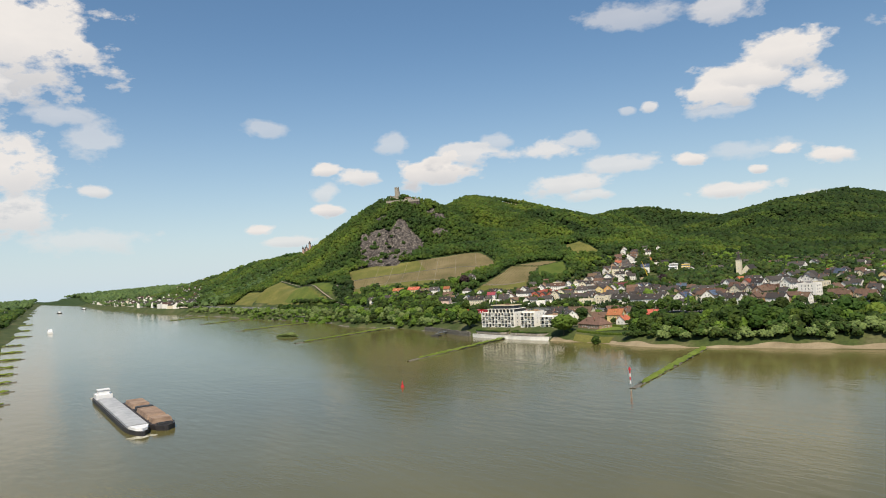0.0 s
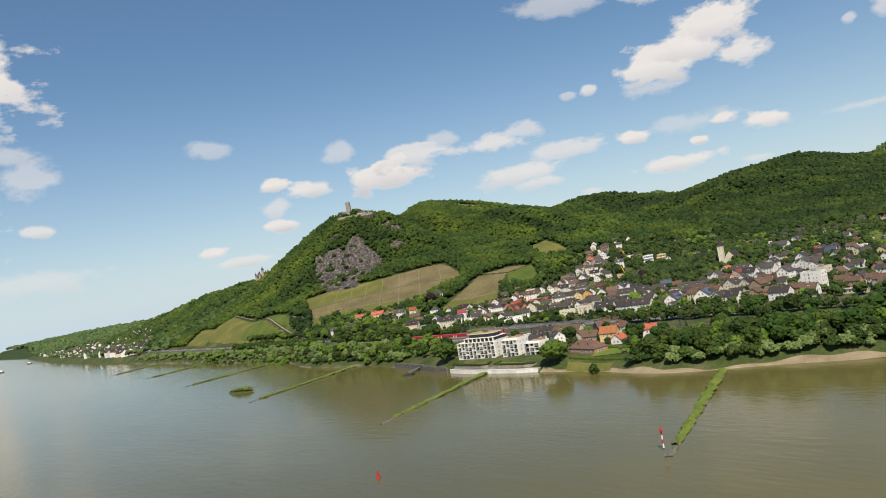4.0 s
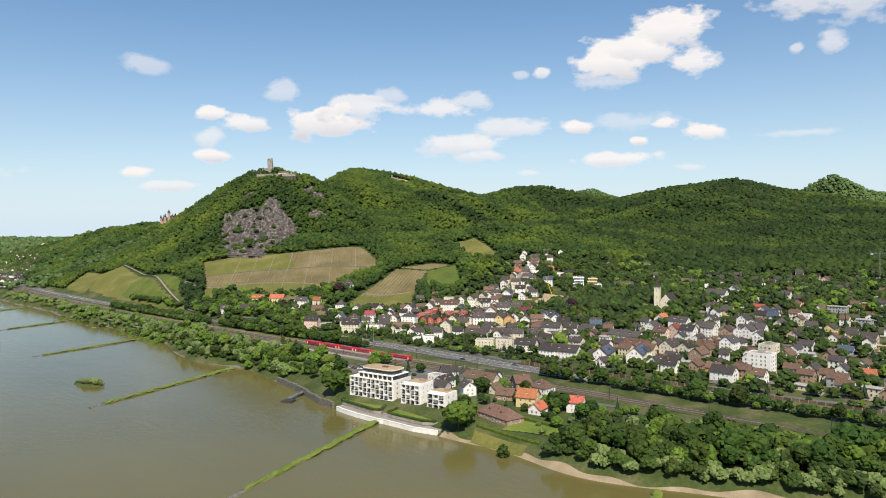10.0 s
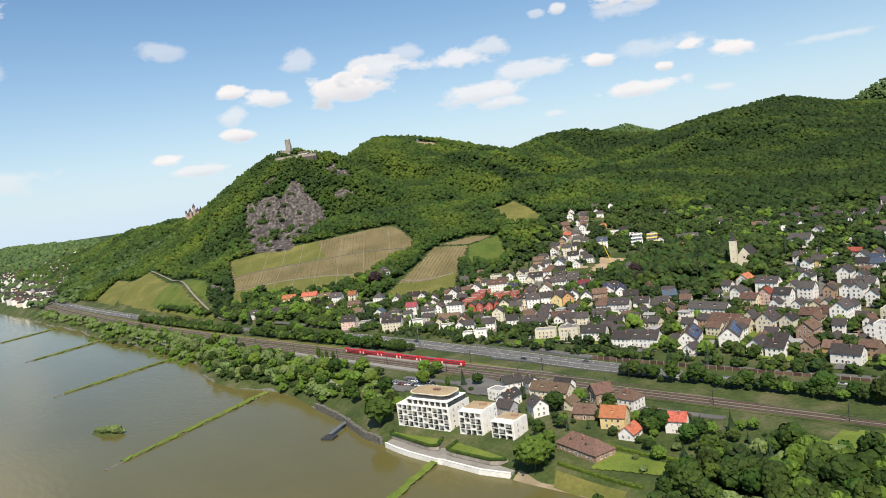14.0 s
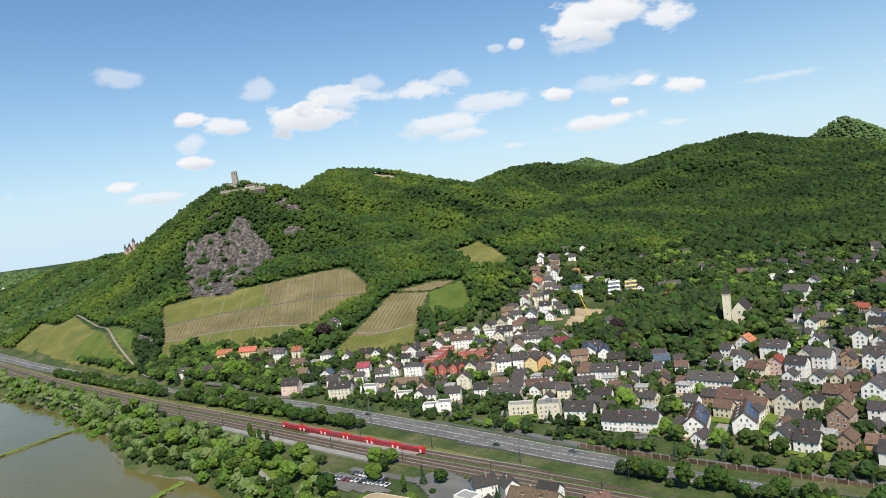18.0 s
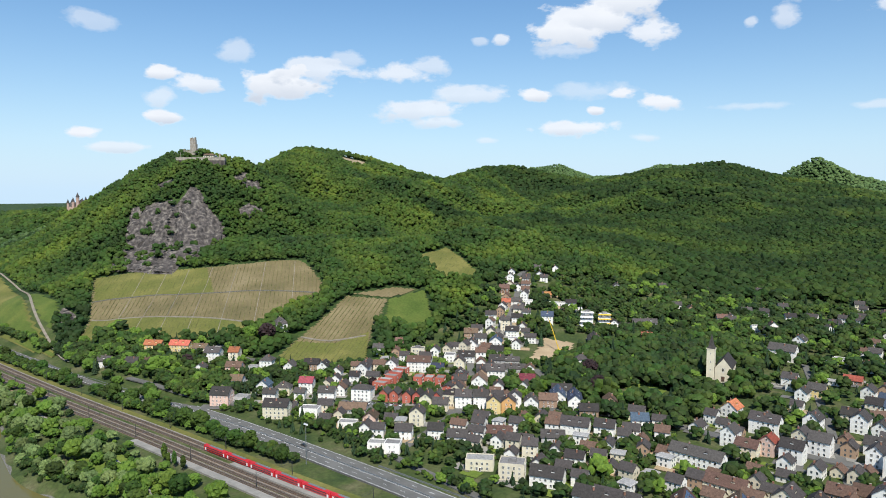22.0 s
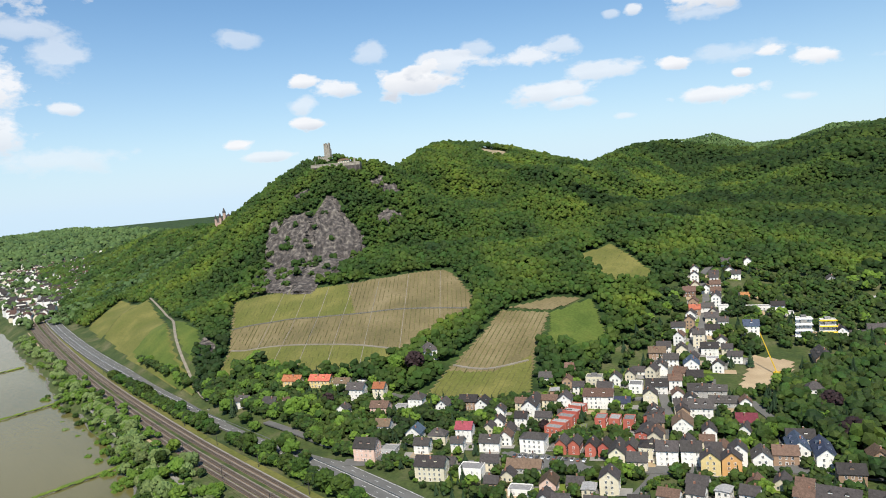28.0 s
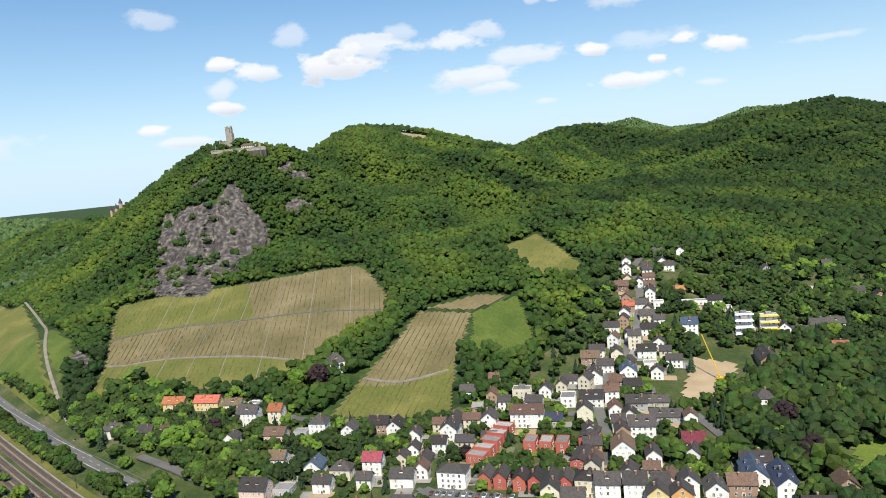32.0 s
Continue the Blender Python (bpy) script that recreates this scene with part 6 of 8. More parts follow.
def groyne(x0, y0, x1, y1, width=7.0, top=0.75, green=True):
    n = max(8, int(math.hypot(x1 - x0, y1 - y0) / 3))
    dx, dy = (x1 - x0) / n, (y1 - y0) / n
    d = math.hypot(dx, dy)
    ux, uy = -dy / d, dx / d
    prof = [(-1.0, -1.2), (-0.62, 0.35), (-0.28, 0.9), (0.28, 0.92), (0.62, 0.35), (1.0, -1.2)]
    s, g = Shape(), Shape()
    V = []
    for i in range(n + 1):
        k = 1 - 0.45 * (i / n) ** 2
        for a, h in prof:
            w = a * width / 2 * k * (1 + 0.25 * gr.randn() * 0.5)
            V.append((x0 + dx * i + ux * w, y0 + dy * i + uy * w, h * top * k + 0.12 * gr.randn()))
    m = len(prof)
    s.add(V, [(i * m + j, i * m + j + 1, (i + 1) * m + j + 1, (i + 1) * m + j) for i in range(n) for j in range(m - 1)])
    t = thing("groyne", (0, 0, 0), 0, "low stone groyne overgrown with grass, running into the river", "groyne", "groynes of the river")
    part("rubble", s, "basalt", t)
    if green:
        V = []
        for i in range(int(n * 0.93) + 1):
            k = 1 - 0.45 * (i / n) ** 2
            for a in (-0.42, -0.15, 0.15, 0.42):
                w = a * width * 0.7 * k * (0.7 + 1.1 * gr.rand())
                V.append((x0 + dx * i + ux * w, y0 + dy * i + uy * w, top * k + (0.45 if abs(a) < 0.2 else -0.25) + 0.8 * gr.rand() ** 2))
        c = len(V) // 4
        g.add(V, [(i * 4 + j, i * 4 + j + 1, (i + 1) * 4 + j + 1, (i + 1) * 4 + j) for i in range(c - 1) for j in range(3)])
        part("grass", g, "lawn", t, "bright green grass and weeds")
    return t


groyne(-108, 10, -50, -128, 6.5)
groyne(-290, -2, -240, -129, 6.5)
groyne(-508, 18, -458, -114, 7)
groyne(-733, 40, -702, -84, 6)
groyne(-960, 34, -930, -60, 6)
groyne(-1180, 30, -1150, -50, 6)
for x in (-1500, -1240, -1040, -842, -720, -618, -540, -476, -415, -360, -300, -248):
    groyne(x, float(far_bank_y(x)) + 2, x + 5, float(far_bank_y(x)) + 30, 6, 0.8)

isle = thing("islet", (-536, -89, 0), 20, "small bushy islet in the shallow water", "islet")
isle.scale = (1.45, 1.25, 1.0)
ms = Shape()
V = [(0, 0, 1.3)] + [(r * 1.9 * math.cos(a), r * math.sin(a), z) for r, z in ((4.0, 1.0), (6.5, -0.8)) for a in [6.283 * i / 14 for i in range(14)]]
ms.add(V, [(0, 1 + i, 1 + (i + 1) % 14) for i in range(14)] + [(1 + i, 15 + i, 15 + (i + 1) % 14, 1 + (i + 1) % 14) for i in range(14)])
part("shoal", ms, "ground", isle)
for x, y, s in ((-9, 0.3, 0.5), (-6, 0.5, 0.8), (-3, 0.5, 0.95), (0, -1, 1.1), (2, 2, 1.1), (4, 0.8, 1.25), (7, 0, 1.0), (9, 1, 0.6)):
    b = part("bush", leafy_tree("leaf_willow", 2.7, 3.6, 16, 1.25, int(40 + x))[1], (), isle, "", (x, y, 0.2))
    b.scale = (s, s, s)

quay = thing("quay_wall", (0, 0, 0), 0, "long white quay wall in front of the apartments", "wall", "", "structure")
WALL = [(-330, -4), (-318, -5.2), (-307.5, -5.6), (-288, -4.6), (-283, -3.4), (-258, -1.8), (-242, 2.5)]
for (x0, y0), (x1, y1) in zip(WALL, WALL[1:]):
    n = max(2, int(math.dist((x0, y0), (x1, y1)) / 5))
    for i in range(n):
        a = (x0 + (x1 - x0) * i / n, y0 + (y1 - y0) * i / n)
        c = (x0 + (x1 - x0) * (i + 0.985) / n, y0 + (y1 - y0) * (i + 0.985) / n)
        s = Shape()
        s.prism([a, c, (c[0], c[1] + 0.9), (a[0], a[1] + 0.9)], -2, 2.6, 0)
        s.prism([(a[0], a[1] - .12), (c[0], c[1] - .12), (c[0], c[1] + 1.0), (a[0], a[1] + 1.0)], 2.6, 2.85, 0)
        part("panel", s, "wall_w", quay)
s = Shape()
s.prism([(x, y + 0.9) for x, y in WALL] + [(-242, 18), (-336, 14)], -2, 2.5)
part("terrace", s, "paving", quay, "grey paved promenade")
for poly in ([(-337, 5.4), (-332, 2.6), (-298, 1.4), (-293.6, 4), (-299.5, 14), (-335.5, 8.5)], [(-287.4, 3), (-281, 2.4), (-256, 4.6), (-249, 9.5), (-256, 21), (-280, 18.4), (-291, 15)]):
    g = thing("garden_bed", (0, 0, 0), 0, "raised lawn bed with a clipped hedge in front of the apartments", "lawn", "", "structure")
    part("kerb", Shape().prism(poly, 2.8, 4.6), "stone", g, "pale stone kerb")
    cxp, cyp = sum(p[0] for p in poly) / len(poly), sum(p[1] for p in poly) / len(poly)
    part("lawn", Shape().prism([(cxp + (x - cxp) * 0.97, cyp + (y - cyp) * 0.93) for x, y in poly], 4.604, 4.9), "lawn", g, "bright green lawn")
    for q0, q1 in zip(poly, poly[1:3] + poly[3:] + poly[:1]):
        if (q0[1] + q1[1]) / 2 > 11:
            continue
        n = max(2, int(math.dist(q0, q1) / 1.7))
        for k in range(n):
            bx, by = (cxp + ((q0[i] + (q1[i] - q0[i]) * (k + .5) / n) - cxp) * .95 if i == 0 else cyp + ((q0[i] + (q1[i] - q0[i]) * (k + .5) / n) - cyp) * .9 for i in (0, 1))
            ob = part("hedge", TREE_KINDS["bush"][0][1], (), g, "", (bx, by, 4.4))
            ob.scale = (0.5, 0.45, 0.42)

river_wall = thing("river_wall", (0, 0, 0), 0, "grey-brown rubble stone wall along the bank beside the landing stage", "wall", "", "structure")
foot = [(x, float(bank_y(x)) - 3.0) for x in (-432, -412, -392, -372, -353, -336)]
for (x0, y0), (x1, y1) in zip(foot, foot[1:]):
    for k in range(4):
        a, c = [(x0 + (x1 - x0) * u, y0 + (y1 - y0) * u) for u in (k / 4, (k + .97) / 4)]
        s = Shape()
        s.prism([a, c, (c[0] + .5, c[1] + 2), (a[0] + .5, a[1] + 2)], -2, 4.1 + 0.25 * ((k * 7) % 3))
        part("stone_course", s, "basalt", river_wall)

pier = thing("landing_stage", (-382, 3, 0), 118, "grey steel landing stage with a gangway", "pier")
s = Shape()
s.box(-16, -1.4, 2.0, 10, 1.4, 2.35)
for k in range(-15, 10, 3):
    s.box(k - .06, -1.4, 2.35, k + .06, -1.3, 3.4).box(k - .06, 1.3, 2.35, k + .06, 1.4, 3.4)
s.box(-16, -1.4, 3.35, 10, -1.3, 3.45).box(-16, 1.3, 3.35, 10, 1.4, 3.45)
part("gangway", s, "steel", pier)
s = Shape()
s.box(-21, -4, -0.4, -14, 4, 1.0).box(-20, -3, 1.0, -15, 3, 1.2)
part("pontoon", s, "dark", pier)
s = Shape()
s.box(8, -2.5, -2, 13, 2.5, 2.3)
part("abutment", s, "stone", pier)


def rounded(hx, hy, r, n=5):
    """A rectangle with rounded corners, counter-clockwise."""
    out = []
    for cx_, cy_, a0 in ((hx - r, hy - r, 0), (-hx + r, hy - r, 90), (-hx + r, -hy + r, 180), (hx - r, -hy + r, 270)):
        out += [(cx_ + r * math.cos(radians(a0 + 90 * k / n)), cy_ + r * math.sin(radians(a0 + 90 * k / n))) for k in range(n + 1)]
    return out


def apartment(x, y, angle, length, depth, floors, z, crown=False):
    """A white block with framed loggias towards the river."""
    a = thing("apartment_building", (x, y, z), angle, f"white {floors}-storey apartment block with framed glazed balconies", "apartment building", "riverside apartments")
    hx, hy, st_ = length / 2, depth / 2, 3.1
    top = floors * st_
    s = Shape()
    s.box(-hx + .2, -hy + 1.9, -4, hx - .35, hy, top)
    part("body", s, "glass", a, "dark glazing")
    s = Shape()
    s.box(hx - .3, -hy + .9, -4, hx, hy + .3, top + .9).box(-hx, -hy + .9, -4, -hx + .2, hy + .3, top + .3).box(-hx + .2, hy, -4, hx - .3, hy + .3, top + .3)
    part("wall", s, "wall_w", a)
    for fl in range(floors + 1):
        s = Shape()
        s.box(-hx - .1, -hy, fl * st_ - .14, hx - .32, hy - .1, fl * st_ + .22)
        part("floor_slab", s, "wall_w", a)
    n = int(length / 3.6)
    for k in range(n + 1):
        s = Shape()
        u = -hx + .2 + (length - .7) * k / n
        s.box(u - .24, -hy - .1, -3, u + .24, -hy + 1.9, top + .2)
        part("pillar", s, "wall_w", a)
    for fl in range(floors):
        for k in range(n):
            s = Shape()
            u0, u1 = (-hx + .2 + (length - .7) * q / n for q in (k, k + 1))
            s.box(u0 + .3, -hy + .1, fl * st_ + .25, u1 - .3, -hy + .16, fl * st_ + 1.1)
            part("balustrade", s, "glass" if (k + fl) % 3 else "frame", a, "glass balustrade")
            if (k * 5 + fl * 3) % 4 == 0:
                s = Shape()
                s.box(u0 + .35, -hy + 1.7, fl * st_ + .3, (u0 + u1) / 2, -hy + 1.88, fl * st_ + 2.7)
                part("curtain", s, "wall_w", a, "drawn white blind")
    for fl in range(floors):
        for v in np.arange(-hy + 4.4, hy - 1, 4.6):
            part("window", PANE, (), a, "", (hx, float(v), fl * st_ + 1.5), 90)
    if crown:
        s = Shape()
        s.box(-hx + 7, -hy + 2.4, top + .22, hx - 1.6, hy - .4, top + st_)
        part("setback_storey", s, "glass", a, "set-back glazed storey")
        for k in range(8):
            s = Shape()
            u = -hx + 7 + (length - 8.8) * k / 7
            s.box(u - .2, -hy + 1.2, top + .22, u + .2, -hy + 2.3, top + st_ + .2)
            part("pillar", s, "wall_w", a)
        s = Shape()
        s.box(-hx + 6.6, -hy + 1.1, top + st_, hx - 1.2, hy - .2, top + st_ + .3)
        part("floor_slab", s, "wall_w", a)
        s = Shape()
        s.prism([(u + 2.5, v + .6) for u, v in rounded(hx - 5.6, hy - 3.4, 4)], top + st_ + .3, top + st_ * 2 - .1)
        part("penthouse", s, "glass", a, "rounded dark glazed penthouse")
        s = Shape()
        s.prism([(u + 2.5, v + .4) for u, v in rounded(hx - 4.4, hy - 2.0, 5)], top + st_ * 2 - .1, top + st_ * 2 + .35)
        part("roof_rim", s, "wall_c", a, "pale curved roof rim")
        s = Shape()
        s.prism([(u + 2.5, v + .4) for u, v in rounded(hx - 5.0, hy - 2.6, 4.6)], top + st_ * 2 + .36, top + st_ * 2 + .44)
        part("roof", s, "earth", a, "sandy gravel roof")
        s = Shape()
        s.prism([(u + 4, v + 1) for u, v in rounded(2.2, 1.2, .5)], top + st_ * 2 + .44, top + st_ * 2 + 1.2)
        part("roof_light", s, "roof_b", a)
    else:
        s = Shape()
        s.box(-hx + .8, -hy + 2.6, top + .2, hx - .5, hy - .2, top + 1.1).box(-hx + .8, -hy + 2.6, top + 1.1, hx - .5, -hy + 2.9, top + 1.4)
        part("parapet", s, "wall_w", a)
        s = Shape()
        s.box(-hx + 1.1, -hy + 2.95, top + 1.104, hx - .8, hy - .5, top + 1.22)
        part("roof", s, "earth", a, "flat sandy gravel roof")
        s = Shape()
        s.box(1, 1, top + 1.22, 4.5, 3.4, top + 2.5)
        part("roof_hatch", s, "wall_s", a)
    BUILT.append((x, y, 0.5 * math.hypot(length, depth)))


apartment(-318.3, 23.6, 10.5, 37, 19, 4, 7.2, True)
apartment(-285.7, 27.1, 12.5, 14.5, 15, 4, 7.2)
apartment(-265.3, 29.3, 9, 13.5, 13, 3, 7.0)

# ---- train, masts, barrier ----
for k in range(6):
    xc = -389 - k * 22.4
    yc = line_y(RAIL, xc) + 3.2
    c = thing("train_coach", (xc, yc, RAIL_Z + .35), math.degrees(math.atan2(line_y(RAIL, xc + 12) - line_y(RAIL, xc - 12), 24)), "red double-deck railway coach with dark window bands", "train", "coaches of the red train")
    c.scale = (0.92, 0.9, 0.85)
    s = Shape()
    V = []
    for u in (-11.9, -11.2, 11.2, 11.9):
        kk = 0.93 if abs(u) > 11.5 else 1
        V += [(u, w * kk, h) for w, h in ((-1.4, .55), (-1.42, 3.2), (-1.0, 4.25), (1.0, 4.25), (1.42, 3.2), (1.4, .55))]
    s.add(V, [(i * 6 + j, i * 6 + (j + 1) % 6, (i + 1) * 6 + (j + 1) % 6, (i + 1) * 6 + j) for i in range(3) for j in range(6)] + [tuple(reversed(range(6))), tuple(range(18, 24))])
    part("body", s, "red_train", c)
    for lo in (1.25, 2.75):
        for sd in (-1, 1):
            s = Shape()
            s.box(-9, sd * 1.43 - .02, lo, 9, sd * 1.43 + .02, lo + .62)
            part("window_band", s, "glass", c)
    for sd in (-1, 1):
        for u in (-10, 10):
            s = Shape()
            s.box(u - .65, sd * 1.43 - .03, .7, u + .65, sd * 1.43 + .03, 2.7)
            part("door", s, "plain_white", c, "pale grey door")
    for u in (-9, 9):
        s = Shape()
        s.box(u - 1.6, -1.1, .05, u + 1.6, 1.1, .6)
        part("bogie", s, "dark", c)
    s = Shape()
    s.box(-7, -.8, 4.25, 7, .8, 4.42)
    part("roof_gear", s, "steel", c)

mast = None
for k in range(17):
    xm = -1000 + k * 62
    for off in (-11.5, 11.5):
        ym = line_y(RAIL, xm) + off
        if mast is None:
            mast = thing("catenary_mast", (xm, ym, RAIL_Z), 0, "slim steel overhead-line mast beside the track", "mast", "overhead-line masts")
            s = Shape()
            s.prism([(-.18, -.18), (.18, -.18), (.18, .18), (-.18, .18)], -1, 8.6, 0, 0.6)
            part("post", s, "dark", mast)
            s = Shape()
            s.box(-.06, 0, 6.6, .06, 8.4, 6.72).box(-.05, 0, 7.7, .05, 7.6, 7.8)
            part("cantilever", s, "dark", mast)
        else:
            copy_thing(mast, pose(xm, ym, RAIL_Z, 0, 0, 0 if off < 0 else 180))

lamp = thing("light_mast", (-448, 122, 10.5), 0, "tall thin pale floodlight mast", "mast")
s = Shape()
s.tube(0, 0, .32, .12, -1, 24, 8)
part("pole", s, "steel", lamp)
s = Shape()
s.box(-1.6, -.3, 23.6, 1.6, .3, 24.3)
part("lamp_head", s, "plain_white", lamp)

barrier = thing("noise_barrier", (0, 0, 0), 0, "brown panelled noise barrier with pale posts along the road", "fence")
for k in range(64):
    x0, x1 = -300 + k * 4.6, -300 + (k + 1) * 4.6
    y0, y1 = line_y(ROAD, x0) + 10.6, line_y(ROAD, x1) + 10.6
    s = Shape()
    s.prism([(x0 + .2, y0), (x1 - .2, y1), (x1 - .2, y1 + .18), (x0 + .2, y0 + .18)], ROAD_Z - 1, ROAD_Z + 2.6)
    part("panel", s, "roof_b", barrier)
    s = Shape()
    s.box(x0 - .2, y0 - .1, ROAD_Z - 1, x0 + .2, y0 + .3, ROAD_Z + 2.8)
    part("post", s, "stone", barrier)

under = thing("underpass", (-352, 123.2, 9.4), 5, "dark concrete underpass below the road", "bridge", "", "structure")
part("retaining_wall", Shape().box(-17, 1.6, -3, -6.5, 2.8, 2.9).box(6.5, 1.6, -3, 17, 2.8, 2.9).box(-6.5, 1.6, 1.7, 6.5, 2.8, 2.9), "basalt", under)
# no passage is built: a dark slab gives the shade inside it
part("opening", Shape().box(-6.5, 2.5, -3, 6.5, 2.8, 1.7), "dark", under, "dark panel in place of the shaded passage")
part("parapet", Shape().box(-17.3, 1.4, 2.9, 17.3, 1.8, 3.8), "steel", under, "grey steel parapet")

# ---- cars ----


def car_kind(paint):
    c = thing("car", (0, 0, -50), 0, "parked or driving car with dark windows", "car", "cars")
    s = Shape()
    prof = [(-2.15, .35), (-2.2, .8), (-1.5, .95), (1.1, .95), (2.1, .8), (2.2, .4)]
    V = [(u, w, h) for w in (-.86, .86) for u, h in prof]
    s.add(V, [tuple(range(6)), tuple(reversed(range(6, 12)))] + [(j, 6 + j, 6 + (j + 1) % 6, (j + 1) % 6) for j in range(6)])
    part("body", s, paint, c)
    s = Shape()
    V = [(u * k, w * k2, h) for h, k, k2 in ((.95, 1, 1), (1.45, .66, .85)) for u, w in ((-1.5, -.8), (1.0, -.8), (1.0, .8), (-1.5, .8))]
    s.add(V, [(4, 5, 6, 7), (0, 1, 5, 4), (1, 2, 6, 5), (2, 3, 7, 6), (3, 0, 4, 7)])
    part("cabin", s, "glass", c)
    for u in (-1.35, 1.35):
        for w in (-.84, .84):
            s = Shape()
            V = [(u + .32 * math.cos(6.283 * i / 8), w + d, .32 + .32 * math.sin(6.283 * i / 8)) for d in (-.1, .1) for i in range(8)]
            s.add(V, [tuple(reversed(range(8))), tuple(range(8, 16))] + [(i, (i + 1) % 8, 8 + (i + 1) % 8, 8 + i) for i in range(8)])
            part("wheel", s, "dark", c)
    return c


CARS = {k: car_kind(k) for k in ("car", "plain_white", "dark", "roof_m")}
cr_ = random.Random(4)
first = set()


def park(x, y, angle, z=None):
    k = cr_.choice(["car", "car", "plain_white", "dark", "roof_m"])
    z = ground(x, y) + 0.55 if z is None else z
    if k not in first:
        first.add(k)
        CARS[k].matrix_basis = pose(x, y, z, 0, 0, angle)
    else:
        copy_thing(CARS[k], pose(x, y, z, 0, 0, angle))


for x, lane in ((-905, -4), (-770, 4), (-640, 6), (-470, 4), (-345, -6), (-300, 4), (-262, -2.5), (-150, 5), (-120, -5), (-40, 4)):
    park(x, line_y(ROAD, x) + lane, 4, ROAD_Z + .02)
for k in range(15):
    park(-402 + k * 2.9, 54 + k * .55, 105)
for k in range(9):
    park(-392 + k * 3.0, 64 + k * .2, 100)
for k in range(13):
    park(-510 + k * 3.0, 204 + k * 1.6, 120)
for k in range(12):
    park(-615 + k * 6.5, 221 + k * 4.6, 35)
for k in range(8):
    park(-500 + k * 3, 338 + k * 1.0, 120)

# ---- landmarks ----
for x, y in ((-255, 192), (-233.5, 205)):
    h = house(x, y, 109, 25, 12, 2, "w", "b", 0.87, "tall white gabled apartment house with solar panels on its roof", fit=1.0)
    for k in range(6):
        for j in range(3):
            s = Shape()
            u, q = -10.5 + k * 3.5, 0.9 + j * 1.75
            f0 = 2 * 2.7 + .7 + 6 * .87 + .34
            V = [(u + a, -(q + b_), f0 - (q + b_) * .87) for a, b_ in ((0, 0), (3.2, 0), (3.2, 1.6), (0, 1.6))]
            V += [(a, b_, c - .1) for a, b_, c in V]
            s.add(V, [(3, 2, 1, 0), (4, 5, 6, 7), (0, 1, 5, 4), (1, 2, 6, 5), (2, 3, 7, 6), (3, 0, 4, 7)])
            part("solar_panel", s, "solar", h, "blue-black solar panel")
    for u in (-9, -3.5, 2, 7.5):
        s = Shape()
        V = [(u + a, 3 + b_, 2 * 2.7 + .7 + 6 * .87 + .36 - (3 + b_) * .87) for a, b_ in ((0, 0), (1.3, 0), (1.3, 1.4), (0, 1.4))]
        V += [(a, b_, c - .12) for a, b_, c in V]
        s.add(V, [(0, 1, 2, 3), (7, 6, 5, 4), (0, 4, 5, 1), (1, 5, 6, 2), (2, 6, 7, 3), (3, 7, 4, 0)])
        part("roof_window", s, "frame", h, "pale roof window")

house(-508, 218, 30, 17, 12, 3, "w", "h", 0.5, "white four-square town house with a pale grey roof")
house(-447, 248, 30, 15, 12, 3, "c", "h", 0.5, "cream town house with a grey mansard roof")
for k in range(2):
    house(-494 + k * 6.6, 227 + k * 4.0, 120, 12, 7.4, 2, "r", "d", 0.9, "red rendered terrace house with a steep dark gable")
for k in range(4):
    house(-478 + k * 6.4, 234.5 + k * 3.6, 120, 12, 7.2, 2, "r", "d", 0.9, "red rendered terrace house with a steep dark gable")
for k in range(5):
    house(-513 - k * 2.7, 240 + k * 8.2, 109, 8.0, 12, 2, "r", "k", 0.8, "red terrace house with a white roof terrace")
for k in range(3):
    house(-500 + k * 7.5, 268 + k * 4.2, 30, 7.6, 11, 2, "r", "k", 0.8, "red rendered terrace house with a flat roof")
house(-466, 268, 112, 20, 10, 2, "r", "d", 0.4, "red terrace block with a dark low roof")
house(-478, 291, 112, 18, 10, 2, "r", "d", 0.4, "red terrace block with a dark low roof")
house(-664, 256, 80, 14, 12, 3, "w", "h", 1.1, "white villa with a steep dark hipped roof above the vineyard")
for x, y in ((-478, 474), (-464, 483)):
    for k in range(4):
        h = house(x - k * 2.2, y + k * 4.5, 35, 13, 6, 1 + k, "w", "k", 0.8, "stepped terrace flats with coloured awnings")
        s = Shape()
        zt = (1 + k) * 2.85 + .4
        s.add([(-6.2, -3.1, zt), (6.2, -3.1, zt), (6.2, -5.0, zt - .7), (-6.2, -5.0, zt - .7), (-6.2, -3.1, zt - .1), (6.2, -3.1, zt - .1), (6.2, -5.0, zt - .8), (-6.2, -5.0, zt - .8)], [(0, 3, 2, 1), (4, 5, 6, 7), (3, 7, 6, 2)])
        part("awning", s, "yellow" if x > -470 else "plain_white", h, "yellow awning" if x > -470 else "white awning")

ch_ = thing("church", (-321, 414, ground(-321, 414) + 1), 104, "pale stone church with a slender spired tower", "church")
s = Shape()
hx, hy, e, tp = 15, 6.6, 10.5, 18.5
s.add([(-hx, -hy, -2), (hx, -hy, -2), (hx, hy, -2), (-hx, hy, -2), (-hx, -hy, e), (hx, -hy, e), (hx, hy, e), (-hx, hy, e), (-hx, 0, tp), (hx, 0, tp)], [(0, 1, 5, 4), (1, 2, 6, 9, 5), (2, 3, 7, 6), (3, 0, 4, 8, 7), (4, 5, 9, 8), (6, 7, 8, 9)])
part("nave", s, "wall_c", ch_)
s = Shape()
